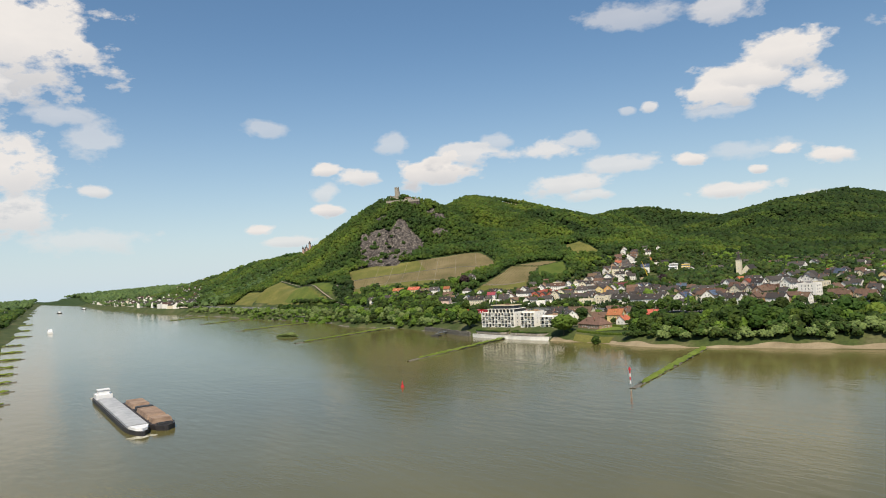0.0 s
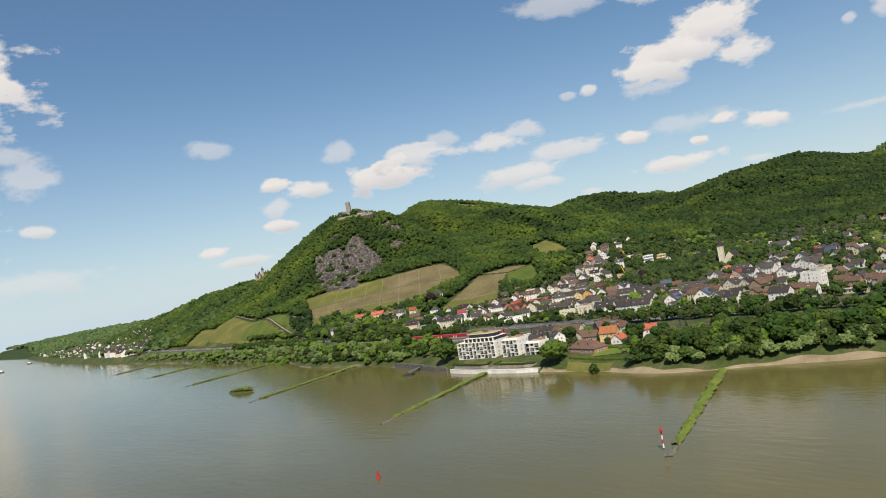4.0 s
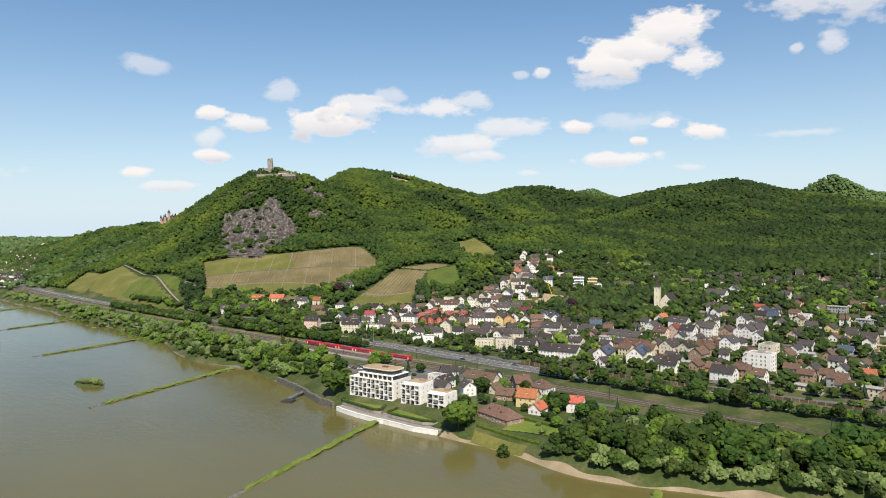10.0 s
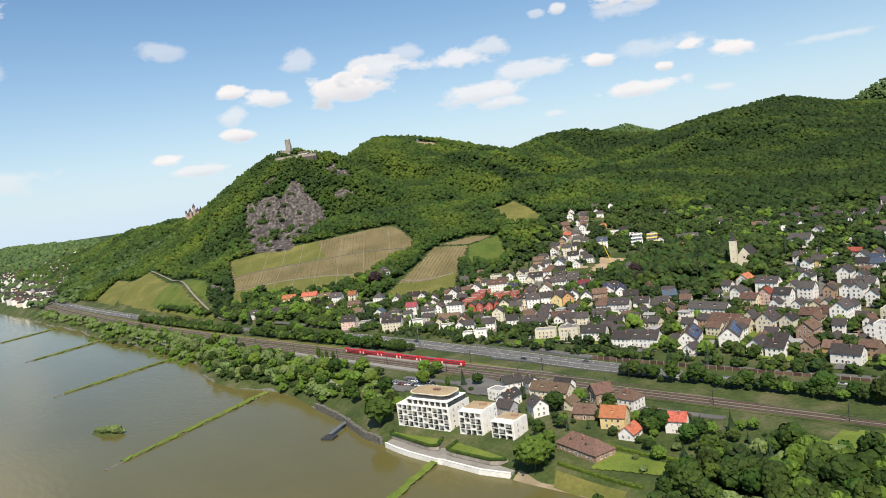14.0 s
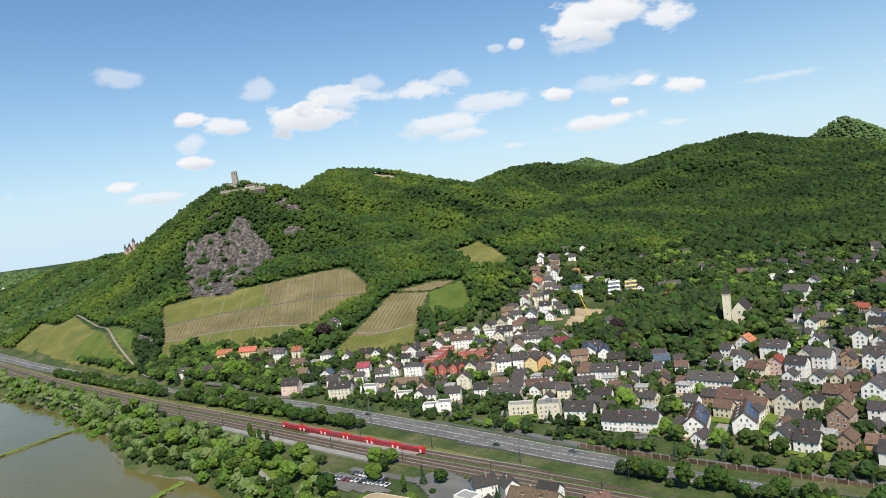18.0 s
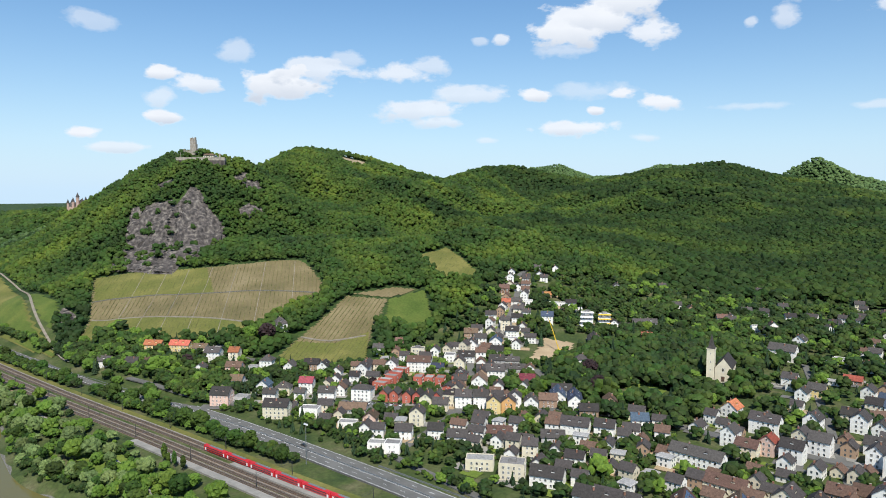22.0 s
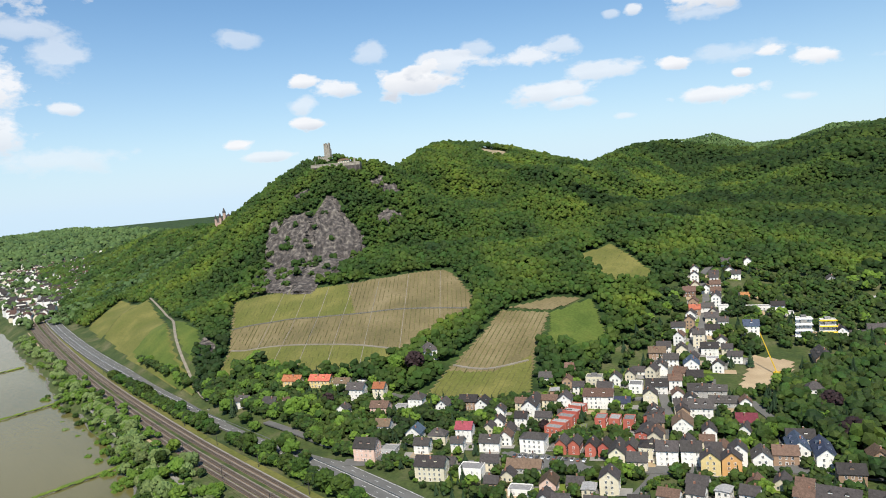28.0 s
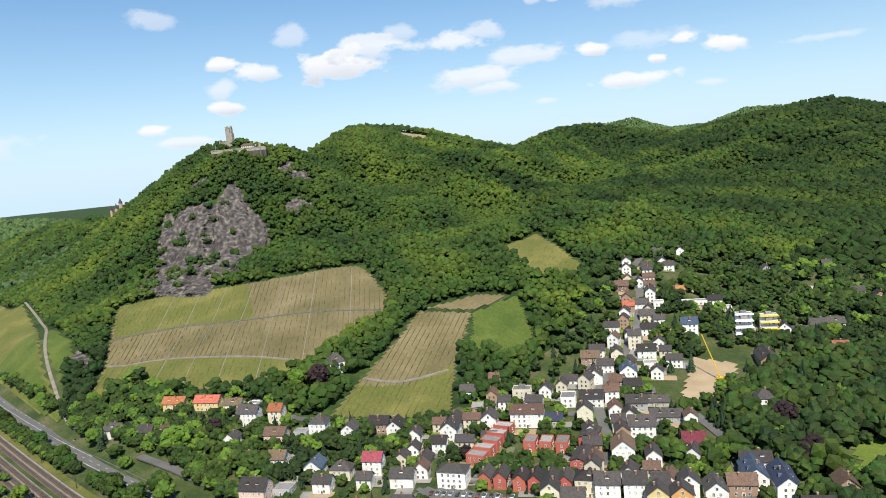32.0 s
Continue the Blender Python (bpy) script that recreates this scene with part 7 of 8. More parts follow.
for sd in (-1, 1):
    V = [(-hx + .3, sd * (hy + .6), e - .6), (hx + .4, sd * (hy + .6), e - .6), (hx + .4, 0, tp + .1), (-hx + .3, 0, tp + .1)]
    V += [(a, b_, c + .3) for a, b_, c in V]
    fs = [(0, 3, 2, 1), (4, 5, 6, 7), (0, 1, 5, 4), (1, 2, 6, 5), (2, 3, 7, 6), (3, 0, 4, 7)]
    s.add(V, fs if sd < 0 else [tuple(reversed(q)) for q in fs])
part("roof", s, "roof_d", ch_)
s = Shape()
s.prism([(-15, 7), (-8.6, 7), (-8.6, 13.4), (-15, 13.4)], -2, 25.5)
s.prism([(-15.3, 6.7), (-8.3, 6.7), (-8.3, 13.7), (-15.3, 13.7)], 25.5, 26.1)
tw_ = part("tower", s, "wall_c", ch_)
s = Shape()
s.prism([(-15.1, 6.9), (-8.5, 6.9), (-8.5, 13.5), (-15.1, 13.5)], 26.1, 28.6, 0, .62)
s.prism([(-13.85, 8.15), (-9.75, 8.15), (-9.75, 12.25), (-13.85, 12.25)], 28.6, 38.5, 0, .02)
part("spire", s, "roof_d", tw_)
for px_, py_, face in ((-15, 10.2, 180), (-11.8, 7, 270)):
    for z in (8, 15, 22):
        part("window", PANE, (), tw_, "", (px_, py_, z), face + 90)
for u in (-10, -5, 0, 5, 10):
    ob = part("window", PANE, (), ch_, "", (u, -hy, 5.5), 0)
    ob.scale = (1.2, 1, 2.6)
ob = part("window", PANE, (), ch_, "", (-hx, 0, 9), 270)
ob.scale = (1.8, 1, 2.2)
s = Shape()
s.box(-hx - .25, -1.3, -.5, -hx + .1, 1.3, 3.6)
part("door", s, "roof_b", ch_, "dark arched portal")
ch_.scale = (0.88, 0.88, 0.88)
BUILT.append((-321, 414, 14))
BUILT.append((-322, 394, 13))
BUILT.append((-310, 384, 11))

orange = thing("office_block", (-58, 305, ground(-58, 305)), 70, "office block with an orange clad end and a grey roof", "office")
s = Shape()
s.box(-17, -8, -2, 18, 8, 13)
part("wall", s, "wall_g", orange)
s = Shape()
s.box(-17.4, -8.3, -1, -17.0, 8.3, 14)
part("end_cladding", s, "orange", orange, "bright orange cladding")
s = Shape()
s.box(-17.0, -8.2, 13.0, 18.2, 8.2, 13.5)
part("roof", s, "roof_k", orange)
windows_on(orange, 34, 4, 0, -8, 270)
BUILT.append((-58, 305, 20))
hall = thing("hall", (-20, 224, ground(-20, 224)), 8, "long low brown hall with a glazed front", "hall")
s = Shape()
s.box(-22, -9, -2, 22, 9, 7).box(-22.5, -9.5, 7, 22.5, 9.5, 7.6)
part("wall", s, "wall_s", hall)
for k in range(10):
    ob = part("window", PANE, (), hall, "", (-19 + k * 4.2, -9, 4), 0)
    ob.scale = (2.2, 1, 3)
BUILT.append((-20, 224, 24))

site_crane = thing("tower_crane", (-203, 708, ground(-203, 708)), 20, "grey tower crane with a long jib over the trees", "crane")
s = Shape()
for a, b_ in ((-.8, -.8), (.8, -.8), (.8, .8), (-.8, .8)):
    s.box(a - .12, b_ - .12, 0, a + .12, b_ + .12, 34)
for k in range(17):
    z = k * 2
    for q in ((-.8, -.8, .8, -.8), (.8, -.8, .8, .8), (.8, .8, -.8, .8), (-.8, .8, -.8, -.8)):
        s.add([(q[0], q[1], z), (q[0] + .12, q[1] + .12, z), (q[2] + .12, q[3] + .12, z + 2), (q[2], q[3], z + 2)], [(0, 1, 2, 3)])
part("mast", s, "steel", site_crane)
s = Shape()
s.box(-10, -.6, 33.6, 22, -.4, 34).box(-10, .4, 33.6, 22, .6, 34).box(-10, -.1, 35, 20, .1, 35.3)
part("jib", s, "steel", site_crane)
s = Shape()
s.box(-10, -.8, 31.6, -7, .8, 34)
part("counterweight", s, "wall_g", site_crane)
digger = thing("mobile_crane", (-457, 398, ground(-457, 398) + .6), 0, "yellow mobile crane with a raised boom on the building site", "crane")
s = Shape()
s.box(-3, -1.3, .8, 3, 1.3, 2.2).box(1.4, -1.1, 2.2, 3, 0.2, 3.4)
part("chassis", s, "yellow", digger)
s = Shape()
s.add([(-1, -.35, 2.2), (-1, .35, 2.2), (-1.6, .35, 2.6), (-1.6, -.35, 2.6), (-12, -.2, 28), (-12, .2, 28), (-12.4, .2, 27.8), (-12.4, -.2, 27.8)], [(0, 4, 5, 1), (1, 5, 6, 2), (2, 6, 7, 3), (3, 7, 4, 0), (4, 7, 6, 5)])
part("boom", s, "yellow", digger)
for u in (-2.2, 2.2):
    for w in (-1.3, 1.3):
        s = Shape()
        s.box(u - .5, w - .2, 0, u + .5, w + .2, 1.0)
        part("wheel", s, "dark", digger)

# the ruin on its rock
ruin = thing("castle_ruin", (-1156, 447, ground(-1156, 447)), 30, "broken grey stone keep of a ruined hilltop castle", "castle ruin")
kr = random.Random(8)
for k, (x0, x1, y0, y1) in enumerate(((-4.6, 4.6, -4, -2.2), (-4.6, -2.8, -2.2, 4.2), (2.8, 4.6, -2.2, 1.8), (-2.8, 2.8, 2.6, 4.2))):
    n = 6
    for i in range(n):
        u0, u1 = i / n, (i + 1) / n
        h = (25 - 5 * kr.random() - (10 if k in (2, 3) and i > 2 else 0)) if not (k == 0 and i == 4) else 15
        if x1 - x0 > y1 - y0:
            s = Shape().box(x0 + (x1 - x0) * u0, y0, -4, x0 + (x1 - x0) * u1, y1, h)
        else:
            s = Shape().box(x0, y0 + (y1 - y0) * u0, -4, x1, y0 + (y1 - y0) * u1, h)
        part("keep_wall", s, "stone", ruin)
for k in range(7):
    part("curtain_wall", Shape().box(-16 + k * 1.5, -4 + k * .2, -4, -14.4 + k * 1.5, -2.2 + k * .2, 2 + 5 * kr.random()), "stone", ruin)
for k in range(6):
    part("curtain_wall", Shape().box(8 + k * 2, 2, -4, 9.9 + k * 2, 3.6, 2 + 4 * kr.random()), "stone", ruin)
deck_z = max(ground(-1136 + u * .669 + v * .743 - 6, 450 + u * .743 - v * .669) for u in (-34, -10, 10, 30) for v in (3, 9)) - 2.8
terrace = thing("hilltop_restaurant", (-1142, 450, deck_z), 48, "pale terrace and low restaurant below the ruin", "restaurant")
s = Shape()
s.box(-34, -12.8, -14, 38, -1, -3.4)
part("footing", s, "rock", terrace, "rough rock footing")
s = Shape()
s.box(-34, -13, -3.4, 38, -1, 0.2).box(-34, -13.3, 0.2, 38, -12.8, 1.2)
part("terrace_wall", s, "stone", terrace, "pale terrace wall")
s = Shape()
s.box(6, -11, 0.6, 22, -3, 4.4)
part("building", s, "wall_c", terrace)
s = Shape()
s.add([(5, -12, 4.3), (23, -12, 4.3), (23, -2, 4.3), (5, -2, 4.3), (9, -7, 7), (19, -7, 7)], [(0, 1, 5, 4), (1, 2, 5), (2, 3, 4, 5), (3, 0, 4), (3, 2, 1, 0)])
part("roof", s, "roof_b", terrace)
for k in range(6):
    part("window", PANE, (), terrace, "", (7.6 + k * 2.6, -11, 2.4), 0)
s = Shape()
s.tube(-27, -13, .35, .2, 1.2, 9)
part("column", s, "stone", terrace)
s = Shape()
s.tube(30, -10, 1.4, 1.2, 1.2, 7)
part("turret", s, "stone", terrace)

palace = thing("castle", (-1622, 450, ground(-1622, 450)), 40, "pinkish stone castle with turrets and steep slate roofs", "castle")
s = Shape()
s.box(-17, -8, -4, 12, 8, 17).box(4, -9, -4, 14, 9, 22)
part("hall", s, "castle_stone", palace)
part("terrace", Shape().box(-22, -15, -10, 18, -9.2, 3), "stone", palace, "pale terrace wall")
s = Shape()
s.add([(-17.5, -8.5, 17), (4, -8.5, 17), (4, 8.5, 17), (-17.5, 8.5, 17), (-14, 0, 26), (2, 0, 26)], [(0, 1, 5, 4), (1, 2, 5), (2, 3, 4, 5), (3, 0, 4)])
s.prism([(3.5, -9.5), (14.5, -9.5), (14.5, 9.5), (3.5, 9.5)], 22, 32, 0, .15)
part("roof", s, "roof_d", palace)
for x, y, h, r in ((-15, -8, 24, 2.6), (-4, -9, 27, 2.8), (6, -10, 36, 3.4), (14, -8, 26, 2.4), (-16, 8, 23, 2.4), (12, 9, 28, 2.8)):
    s = Shape()
    s.tube(x, y, r, r * .92, -4, h, 10)
    t = part("tower", s, "castle_stone", palace)
    s = Shape()
    s.tube(x, y, r * 1.15, .05, h, h + 9, 10)
    part("cone_roof", s, "roof_d", t)

# clipped hedges of the river gardens
for line in ([(-223, 15.5), (-202, 15.5), (-178, 15)], [(-213, 39), (-192, 38), (-174, 40)], [(-236, 18), (-228, 14)], [(-172, 38), (-168, 26)]):
    hd = thing("hedge", (0, 0, 0), 0, "long clipped green hedge round a river garden", "hedge", "garden hedges")
    s = Shape()
    q = densify(line, 1.0)
    hq = random.Random(len(q))
    for (x0, y0), (x1, y1) in zip(q, q[1:]):
        d = math.dist((x0, y0), (x1, y1))
        nx, ny = -(y1 - y0) / d, (x1 - x0) / d
        z, t = ground(x0, y0), 1.35 + hq.uniform(-.15, .2)
        w0, w1 = .65 + hq.uniform(-.1, .15), .5 + hq.uniform(-.1, .1)
        V = [(x + nx * w * e, y + ny * w * e, z + h) for h, w in ((-.5, w0), (t * .6, w0 + .1), (t, w1)) for x, y, e in ((x0, y0, -1), (x1, y1, -1), (x1, y1, 1), (x0, y0, 1))]
        s.add(V, [(a + b_, a + (b_ + 1) % 4, a + 4 + (b_ + 1) % 4, a + 4 + b_) for a in (0, 4) for b_ in range(4)] + [(8, 9, 10, 11)])
    part("foliage", s, "leaf_light", hd)

# yards and garden plots between the houses
yr = random.Random(31)
YARDS = {"paving": ([], []), "lawn": ([], []), "earth": ([], []), "asphalt": ([], [])}
for k, (x, y, r) in enumerate(BUILT):
    if y < 130:
        continue
    for _ in range(2):
        mat = yr.choice(["paving", "paving", "asphalt", "lawn", "lawn", "earth"])
        a, ln, wd = yr.uniform(0, 6.283), yr.uniform(3.5, 8), yr.uniform(2.5, 5)
        px_, py_ = x + math.cos(a) * r, y + math.sin(a) * r
        g = radians(35 if x < -420 else 5)
        u, v = np.meshgrid(np.linspace(-ln, ln, 5), np.linspace(-wd, wd, 4))
        X, Y = px_ + u * math.cos(g) - v * math.sin(g), py_ + u * math.sin(g) + v * math.cos(g)
        Z = height(X, Y) + 0.36 + 0.02 * (k % 11)
        V, F = YARDS[mat]
        o = sum(len(q) for q in V)
        V.append(np.stack([X, Y, Z], -1).reshape(-1, 3))
        F.append(np.array([[o + j * 5 + i, o + j * 5 + i + 1, o + j * 5 + i + 6, o + j * 5 + i + 5] for j in range(3) for i in range(4)]))
for mat, (V, F) in YARDS.items():
    structure("yards", array_mesh("yards", np.concatenate(V), np.concatenate(F), (mat,)), "paved yards, drives and garden plots between the houses", "yard", "stuff")

# ---- shipping ----


def hull_shape(length, beam, h, bow=0.16):
    s = Shape()
    n = [(-.5, .8), (-.47, 1), (.5 - bow, 1), (.5 - bow * .45, .78), (.5, .12)]
    ring = [(u * length, -w * beam / 2) for u, w in n] + [(u * length, w * beam / 2) for u, w in reversed(n)]
    return s.prism(ring, -1.5, h, 0)


tow = thing("motor_barge", (-199, -318, 0), -3, "long black motor barge with grey hatches and a white deckhouse", "barge")
part("hull", hull_shape(140, 11.4, 2.2), "hull", tow)
for k in range(14):
    s = Shape()
    u = -50 + k * 7.6
    s.add([(u, -4.6, 2.2), (u + 7.4, -4.6, 2.2), (u + 7.4, 4.6, 2.2), (u, 4.6, 2.2), (u, -4.6, 3.3), (u + 7.4, -4.6, 3.3), (u + 7.4, 4.6, 3.3), (u, 4.6, 3.3), (u, 0, 3.8), (u + 7.4, 0, 3.8)], [(0, 1, 5, 4), (2, 3, 7, 6), (1, 2, 6, 9, 5), (3, 0, 4, 8, 7), (4, 5, 9, 8), (6, 7, 8, 9)])
    part("hatch", s, "grey_deck", tow)
s = Shape()
s.box(-67, -4.6, 2.2, -56, 4.6, 5.0).box(-63, -3, 5.0, -57, 3, 7.6).box(-63.5, -3.5, 7.6, -56.5, 3.5, 7.9)
part("deckhouse", s, "plain_white", tow)
s = Shape()
s.box(-67.5, -2.6, 5.0, -64.5, 2.6, 6.2)
part("funnel", s, "red_train", tow)
s = Shape()
s.prism([(58, -4.5), (66, -2.6), (68, 0), (66, 2.6), (58, 4.5)], 2.2, 3.4)
part("foredeck", s, "plain_white", tow)
dumb = thing("lighter", (-183, -308.8, 0), -3, "black lighter with brown covered holds lashed alongside", "barge")
part("hull", hull_shape(94, 11.2, 2.4, .1), "hull", dumb)
for u, ln in ((-42, 24), (-12, 4), (-6, 30), (28, 9)):
    s = Shape()
    s.prism([(u, -4.7), (u + ln, -4.7), (u + ln, 4.7), (u, 4.7)], 2.4, 4.6, 0, .9)
    part("hold_cover", s, "rust" if ln > 5 else "dark", dumb)
s = Shape()
for u in (41, 43.5):
    s.box(u - .4, -3.5, 2.4, u + .4, 3.5, 3.3)
part("winch", s, "dark", dumb)
for x, y, ln in ((-1088, -240, 34), (-2307, -68, 70), (-2620, 49, 70)):
    sh = thing("ship", (x, y, 0), 175, "distant white river boat under way", "boat", "river boats")
    part("hull", hull_shape(ln, ln * .13 + 3, 2.4), "hull" if ln > 50 else "plain_white", sh)
    s = Shape()
    s.prism([(-ln * .35, -3), (ln * .2, -3), (ln * .2, 3), (-ln * .35, 3)], 2.4, 5.4, 0, .94)
    part("cabin", s, "plain_white", sh)
for b_ in (tow, dumb):
    b_.scale = (0.88, 0.88, 0.88)
M["foam"] = surface("river_foam", [(0.35, (0.2, 0.18, 0.1)), (0.6, (0.55, 0.53, 0.45))], 0.5, 6, 0.7, 0.1, 1.0, fine=0.25, fine_scale=1.0)
wr = random.Random(6)
for x, y, ln, wd in ((-269, -314.6, 9, 4.4), (-137.5, -321.6, 3, 5.5)):
    ring = []
    for k in range(22):
        a = 6.283 * k / 22
        e = 0.7 + 0.5 * wr.random()
        ring.append((x + ln * e * math.cos(a), y + wd * e * math.sin(a)))
    wash = Shape().prism(ring, -0.3, 0.06)
    tagged(new("propeller_wash", wash.mesh("propeller_wash", ("foam",))), "pale foam on the water beside the barge", "foam", "", "structure")
buoy = thing("buoy", (-150, -190, 0), 0, "small red river buoy", "buoy")
s = Shape()
s.tube(0, 0, 1.1, .8, -.4, 1.0, 10).tube(0, 0, .5, .1, 1.0, 3.2, 8)
part("float", s, "red_train", buoy)
beacon = thing("beacon", (-56, -122, 1.0), 0, "slim red and white striped beacon on the groyne", "beacon")
for k in range(4):
    s = Shape()
    s.tube(0, 0, .3, .3, k * 1.6, (k + 1) * 1.6, 8)
    part("band", s, "red_train" if k % 2 else "plain_white", beacon)
s = Shape()
s.tube(0, 0, .8, .05, 6.4, 8.0, 8)
part("topmark", s, "red_train", beacon)

# ---- the next town and the far shore, joined ----
ft = random.Random(17)


def far_houses(name, count, place, label):
    s = Shape()
    for _ in range(count):
        x, y = place()
        z = ground(x, y)
        a, l, w, h = ft.uniform(0, 3.14), ft.uniform(5, 9), ft.uniform(4, 6), ft.uniform(6, 11)
        c, sn = math.cos(a), math.sin(a)
        f = lambda u, v, t: (x + u * c - v * sn, y + u * sn + v * c, z + t)
        V = [f(u, v, t) for t in (-1, h) for u, v in ((-l, -w), (l, -w), (l, w), (-l, w))] + [f(-l, 0, h + w * .8), f(l, 0, h + w * .8)]
        m = ft.choice((0, 0, 0, 1))
        s.add(V, [(0, 1, 5, 4), (1, 2, 6, 9, 5), (2, 3, 7, 6), (3, 0, 4, 8, 7)], m)
        s.add([V[4], V[5], V[9], V[8]], [(0, 1, 2, 3)], 2 + (ft.random() < .3))
        s.add([V[6], V[7], V[8], V[9]], [(0, 1, 2, 3)], 2 + (ft.random() < .3))
    return structure(name, s.mesh(name, ("wall_w", "wall_c", "roof_d", "roof_b")), label, "houses", "stuff")


def spot_north():
    x = ft.uniform(-3300, -1500)
    return x, float(bank_y(x)) + ft.uniform(20, 60 + min(230, (-1500 - x) * .35))


def spot_west():
    x = ft.uniform(-3800, -500)
    return x, float(far_bank_y(x)) - ft.uniform(40, 500)


for x, y, h, w in ((-6800, -100, 105, 17), (-6760, -60, 92, 12), (-6900, 20, 40, 22)):
    tb = thing("high_rise", (x, y, ground(x, y)), 20, "distant grey glazed office tower on the plain", "office tower", "towers of the far city")
    part("shaft", Shape().box(-w, -w * .6, -3, w, w * .6, h), "glass", tb)
    for k in range(6):
        part("floor_band", Shape().box(-w - .4, -w * .6 - .4, h * (k + .9) / 6 - 2, w + .4, w * .6 + .4, h * (k + .9) / 6), "wall_g", tb)

far_houses("far_town", 420, spot_north, "distant white houses of the next river town")
far_houses("far_shore_houses", 160, spot_west, "scattered houses on the far shore")

# ---- trees of the bank and the town ----
MIX = ["round"] * 9 + ["light", "fir", "fir", "bush"]
LOOSE = {k: [] for k in TREE_KINDS}


def loose(kind, x, y, scale):
    LOOSE[kind].append((x, y, scale))
    PLANTED.append((x, y))


def fill_loose(n, x0, x1, y0, y1, kinds, gap, size, within=None, clear=1.5):
    global tree
    keep, tree_ = tree, loose
    tree = tree_
    fill(n, x0, x1, y0, y1, kinds, gap, size, within, clear)
    tree = keep


for k in range(118):                     # willows along the bank
    x = -1300 + k * 7.4 + tree_rng.uniform(-3, 3)
    y, s_ = float(bank_y(x)) + tree_rng.uniform(7, 13), tree_rng.uniform(0.6, 0.95)
    (tree if x > -780 else loose)(tree_rng.choice(["willow", "willow", "round"]), x, y, s_)
for k in range(300):                     # willow thicket down to the water
    x = -1350 + k * 3.1 + tree_rng.uniform(-2, 2)
    loose(tree_rng.choice(["willow", "willow", "bush", "light", "hedge"]), x, float(bank_y(x)) + tree_rng.uniform(1.5, 16), tree_rng.uniform(0.45, 0.95))
for k in range(120):                     # river trees over the beach
    x = -165 + k * 2.8 + tree_rng.uniform(-2, 2)
    (tree if k % 3 == 0 else loose)("round", x, float(bank_y(x)) + tree_rng.uniform(7, 26), tree_rng.uniform(0.7, 1.15))
for k in range(230):                     # trees and shrubs down the slope to the beach
    x = -168 + k * 1.35 + tree_rng.uniform(-2, 2)
    loose(tree_rng.choice(["willow", "round", "willow", "round", "bush"]), x, float(bank_y(x)) + 3.2 + 10 * tree_rng.random(), tree_rng.uniform(0.5, 0.95))
for k in range(75):
    x = -820 + k * 5.2 + tree_rng.uniform(-2, 2)
    loose("bush", x, float(bank_y(x)) + tree_rng.uniform(3, 7), tree_rng.uniform(0.7, 1.3))
for k in range(104):                     # row between railway and road
    x = -960 + k * 4.9
    if abs(x + 700) > 12:
        (tree if k % 3 == 0 else loose)("round", x, (line_y(RAIL, x) + 13 + line_y(ROAD, x) - 10) / 2 + tree_rng.uniform(-3, 3), tree_rng.uniform(0.75, 1.0))
for k in range(90):                      # row above the road
    x = -980 + k * 4.4
    if x < -700 or x > -660:
        loose(tree_rng.choice(["round", "round", "light"]), x, line_y(ROAD, x) + 16 + tree_rng.uniform(-2, 4), tree_rng.uniform(0.75, 1.05))
for k in range(56):                      # row below the road
    x = -262 + k * 6.5
    (tree if k % 2 else loose)("round", x, line_y(ROAD, x) - 13.5 + tree_rng.uniform(-2.5, 3), tree_rng.uniform(0.55, 1.0))
    if k > 8:
        loose(tree_rng.choice(["round", "round", "light", "bush"]), x + 3, line_y(ROAD, x) - 14.5 + tree_rng.uniform(-3, 3), tree_rng.uniform(0.5, 0.95))
for k in range(150):
    x = -980 + k * 3.4 + tree_rng.uniform(-1, 1)
    if abs(x + 700) > 12:
        loose(tree_rng.choice(["round", "round", "light"]), x, (line_y(RAIL, x) + 13 + line_y(ROAD, x) - 10) / 2 + tree_rng.uniform(-4, 4), tree_rng.uniform(0.55, 0.9))
for x, y in ((-408, 28), (-398, 36), (-380, 24), (-372, 34), (-360, 18), (-420, 40), (-350, 24), (-385, 40), (-410, 48)):
    tree(tree_rng.choice(["round", "light", "light"]), x, y, 0.9)
tree("lime", -232, 10, 1.2)
tree("round", -349, 8, 1.35)
tree("round", -338, 78, 0.7)
tree("light", -384, 84, 1.0)
for x, y, s_ in ((-655, 236, 1.15), (-375, 323, 1.2), (-402, 355, 1.0), (-665, 165, 0.8), (-522, 240, 0.55)):
    tree("copper", x, y, s_)
for x, y, s_ in ((-667, 142, 1.7), (-430, 505, 1.2), (-411, 305, 0.9), (-372, 62, 1.0), (-668, 228, 1.4)):
    tree("light", x, y, s_)
for x, y in ((-478, 400), (-730, 118), (-735, 122), (-742, 120), (-247, 152), (-226, 160), (-346, 60), (-500, 69), (-505, 68), (-512, 69), (-492, 70)):
    tree("fir" if y > 100 else "poplar", x, y, 0.9 if y > 100 else 0.6)
for x, y in ((-200, 59), (-198, 63), (-203, 60), (-161, 23), (-167, 50), (-165, 30), (-190, 0), (-180, 56), (-178, 62), (-232, 70), (-262, 62), (-395, 23), (-362, 28), (-388, 30)):
    tree("round", x, y, 0.85)
fill(60, -700, -420, 32, 66, ["round", "willow", "light", "light", "bush"], 6, (0.6, 1.0))
fill_loose(60, -300, -140, 36, 86, ["round", "light", "bush", "bush", "fir"], 4, (0.5, 0.9), None, 2.0)
fill(16, -410, -150, 24, 80, ["round", "light", "bush", "fir"], 6, (0.5, 0.9), clear=4)
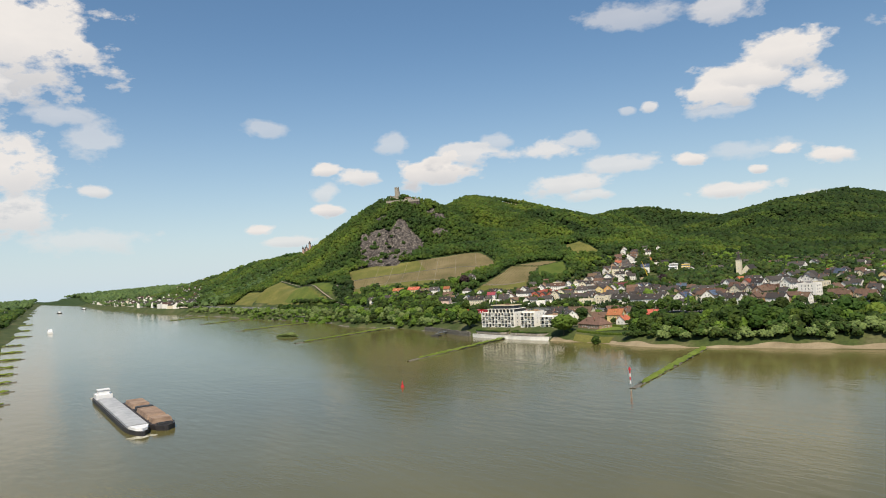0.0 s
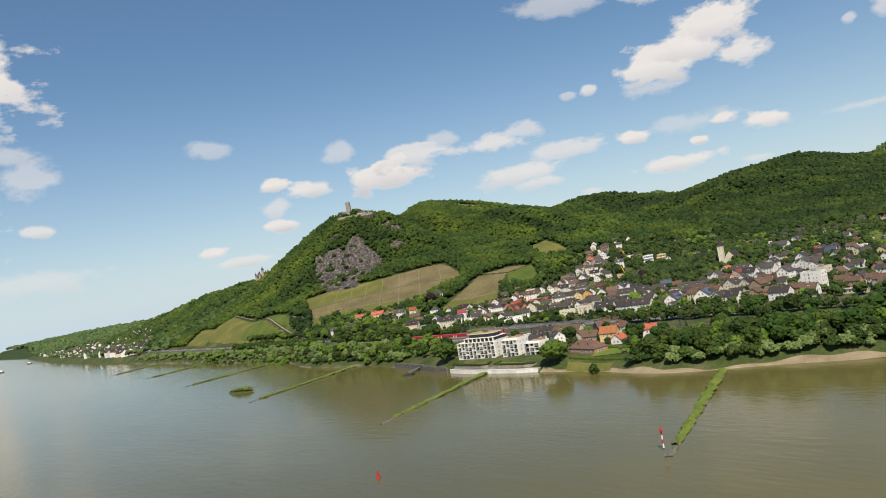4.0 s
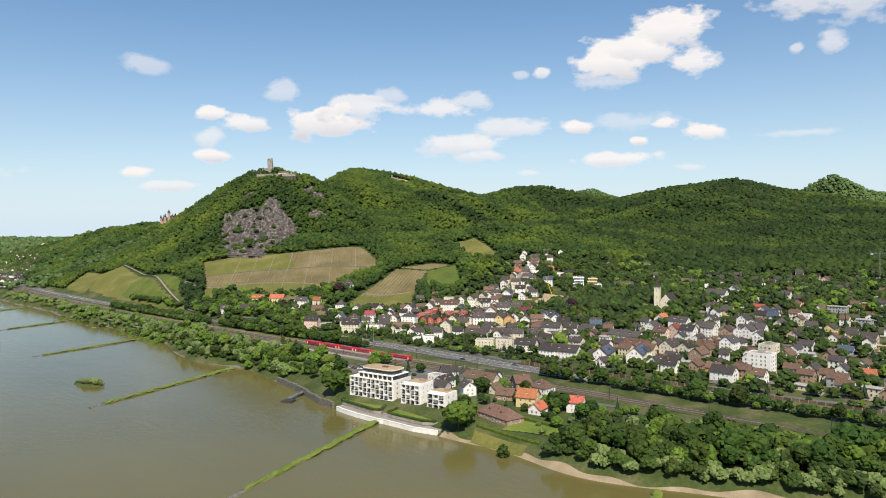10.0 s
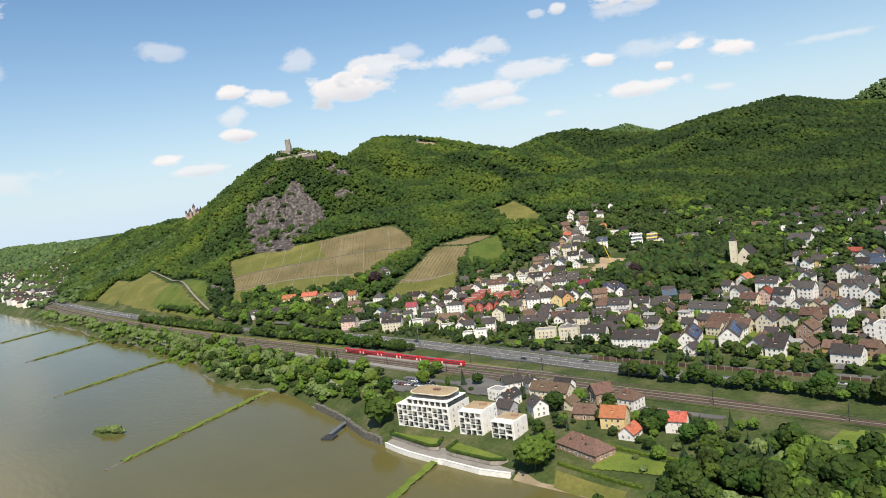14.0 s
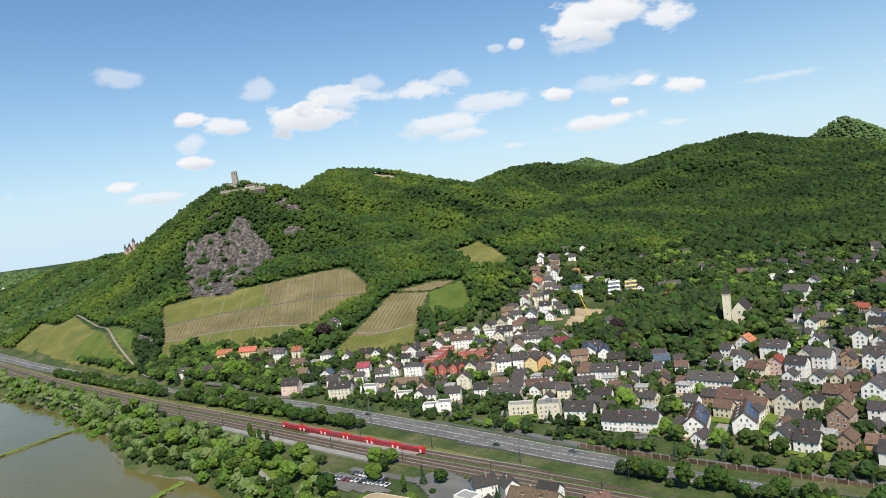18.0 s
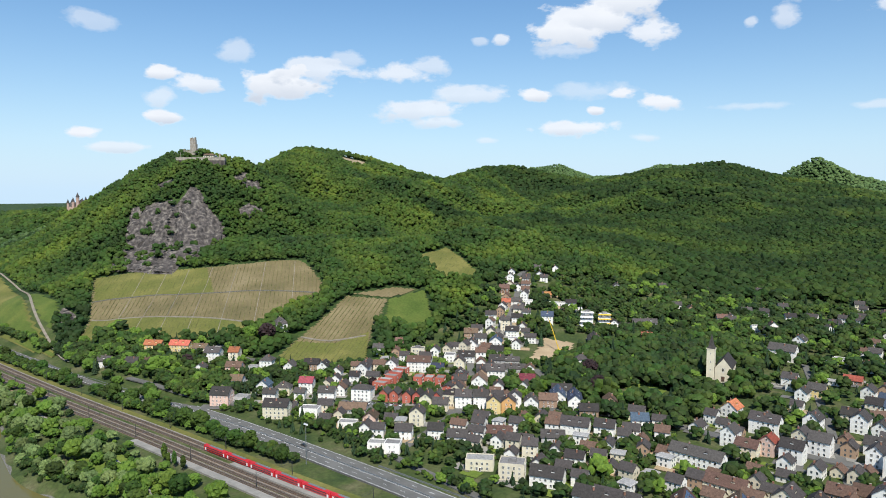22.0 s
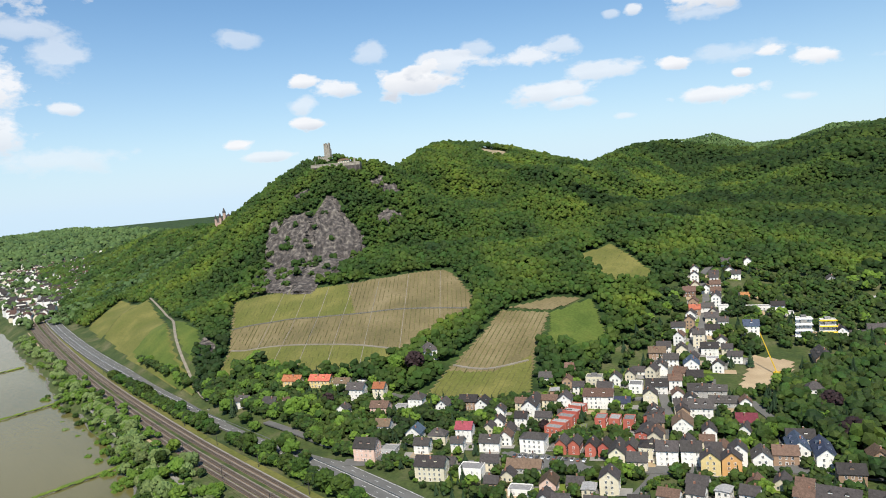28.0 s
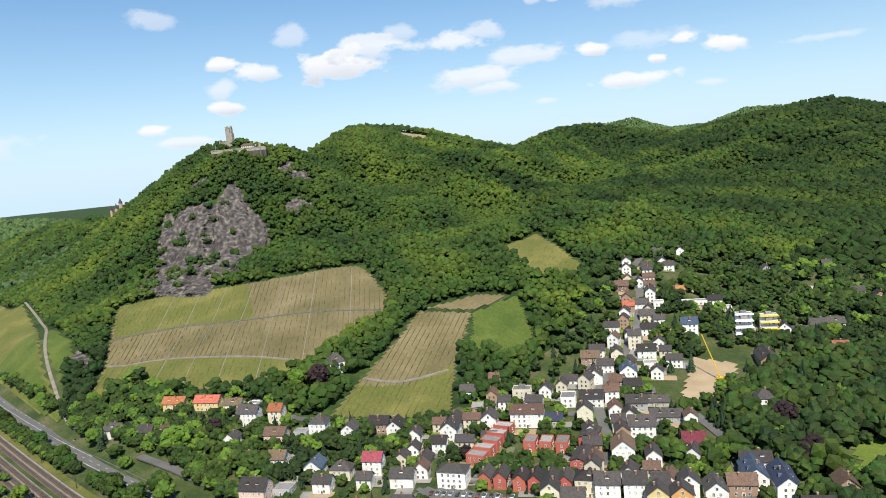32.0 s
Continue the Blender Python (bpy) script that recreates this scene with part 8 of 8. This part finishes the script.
GROVE = [(-160, 20), (-110, 28), (-60, 58), (-20, 86), (160, 92), (160, 128), (0, 114), (-45, 108), (-45, 84), (-138, 66), (-150, 60)]
fill(60, -178, 20, 24, 108, ["round", "round", "round", "light"], 7.5, (0.8, 1.15), within=GROVE)
fill_loose(230, -178, 160, 24, 128, ["round", "round", "willow", "light"], 4.5, (0.7, 1.1), GROVE)
fill_loose(260, -1000, -350, 24, 66, ["round", "willow", "light", "light", "light", "hedge"], 3.6, (0.5, 0.9))
fill_loose(260, -440, -300, 290, 500, ["round"] * 12 + ["fir", "fir"], 4.6, (1.0, 1.55), None, 1.0)
fill_loose(110, -800, -600, 118, 168, ["round", "round", "light", "bush"], 5, (0.8, 1.3), None, 1.0)
fill_loose(330, -850, -560, 120, 262, MIX, 4.0, (0.5, 1.0), TOWN)
fill_loose(760, -560, -300, 146, 330, MIX + ["bush"] * 4 + ["hedge"] * 2, 2.8, (0.45, 0.9), TOWN, 0.5)
fill_loose(420, -300, 120, 150, 260, MIX + ["bush"] * 4 + ["hedge"] * 2, 3.0, (0.45, 1.0), TOWN, 0.5)
fill_loose(1150, -620, -320, 330, 700, MIX, 4.0, (0.6, 1.1), TOWN, 1.0)
fill_loose(1700, -320, 250, 165, 700, MIX + ["fir"], 4.0, (0.55, 1.2), TOWN, 1.2)
fill_loose(800, -560, 250, 470, 735, ["round"] * 8 + ["fir", "light"], 4.0, (0.9, 1.35), TOWN, 1.0)
RADIUS = {"round": 4.6, "light": 4.6, "willow": 4.6, "fir": 3.4, "copper": 6.0, "bush": 2.4, "hedge": 2.4, "lime": 9.0, "poplar": 2.5}
LEAF = {"round": "leaf_tree", "light": "leaf_light", "willow": "leaf_willow", "fir": "leaf_fir", "copper": "leaf_copper", "bush": "leaf_tree", "hedge": "leaf_light", "lime": "leaf_light", "poplar": "leaf_tree"}
M["leaf_many"] = surface("mixed_leaves", [(0.3, (0.014, 0.03, 0.006)), (0.7, (0.043, 0.073, 0.009))], 0.02, 4, 0.75, island=0.4, spec=0.25, fine=0.4, fine_scale=1.4)
LEAF["round"] = LEAF["bush"] = "leaf_many"
GARDEN_KINDS = [clumps(9, tr, 0.5) for _ in range(4)]
NEAR_KINDS = [clumps(22, tr, 0.36) for _ in range(5)]
CONES = []
for _ in range(3):
    cv, cf = clumps(8, tr, 0.5)
    cv = cv * (1.0, 1.0, 2.3)
    cv[:, :2] *= np.clip(1.05 - 0.42 * (cv[:, 2:] + 1.2), 0.12, 1.3)
    CONES.append((cv, cf))
for kind, spots in LOOSE.items():
    if spots:
        q = np.array(spots)
        for near in (True, False):
            sel = q[(q[:, 1] < 150) == near]
            if len(sel):
                scatter("garden_trees" if kind != "willow" else "bank_trees", sel[:, :2], sel[:, 2] * RADIUS[kind] * (0.85 + 0.3 * tr.rand(len(sel))), CONES if kind == "fir" else (NEAR_KINDS if near else GARDEN_KINDS), LEAF[kind], TREE_LABELS[kind].replace("tree", "trees") + (" near the river" if near else ""))
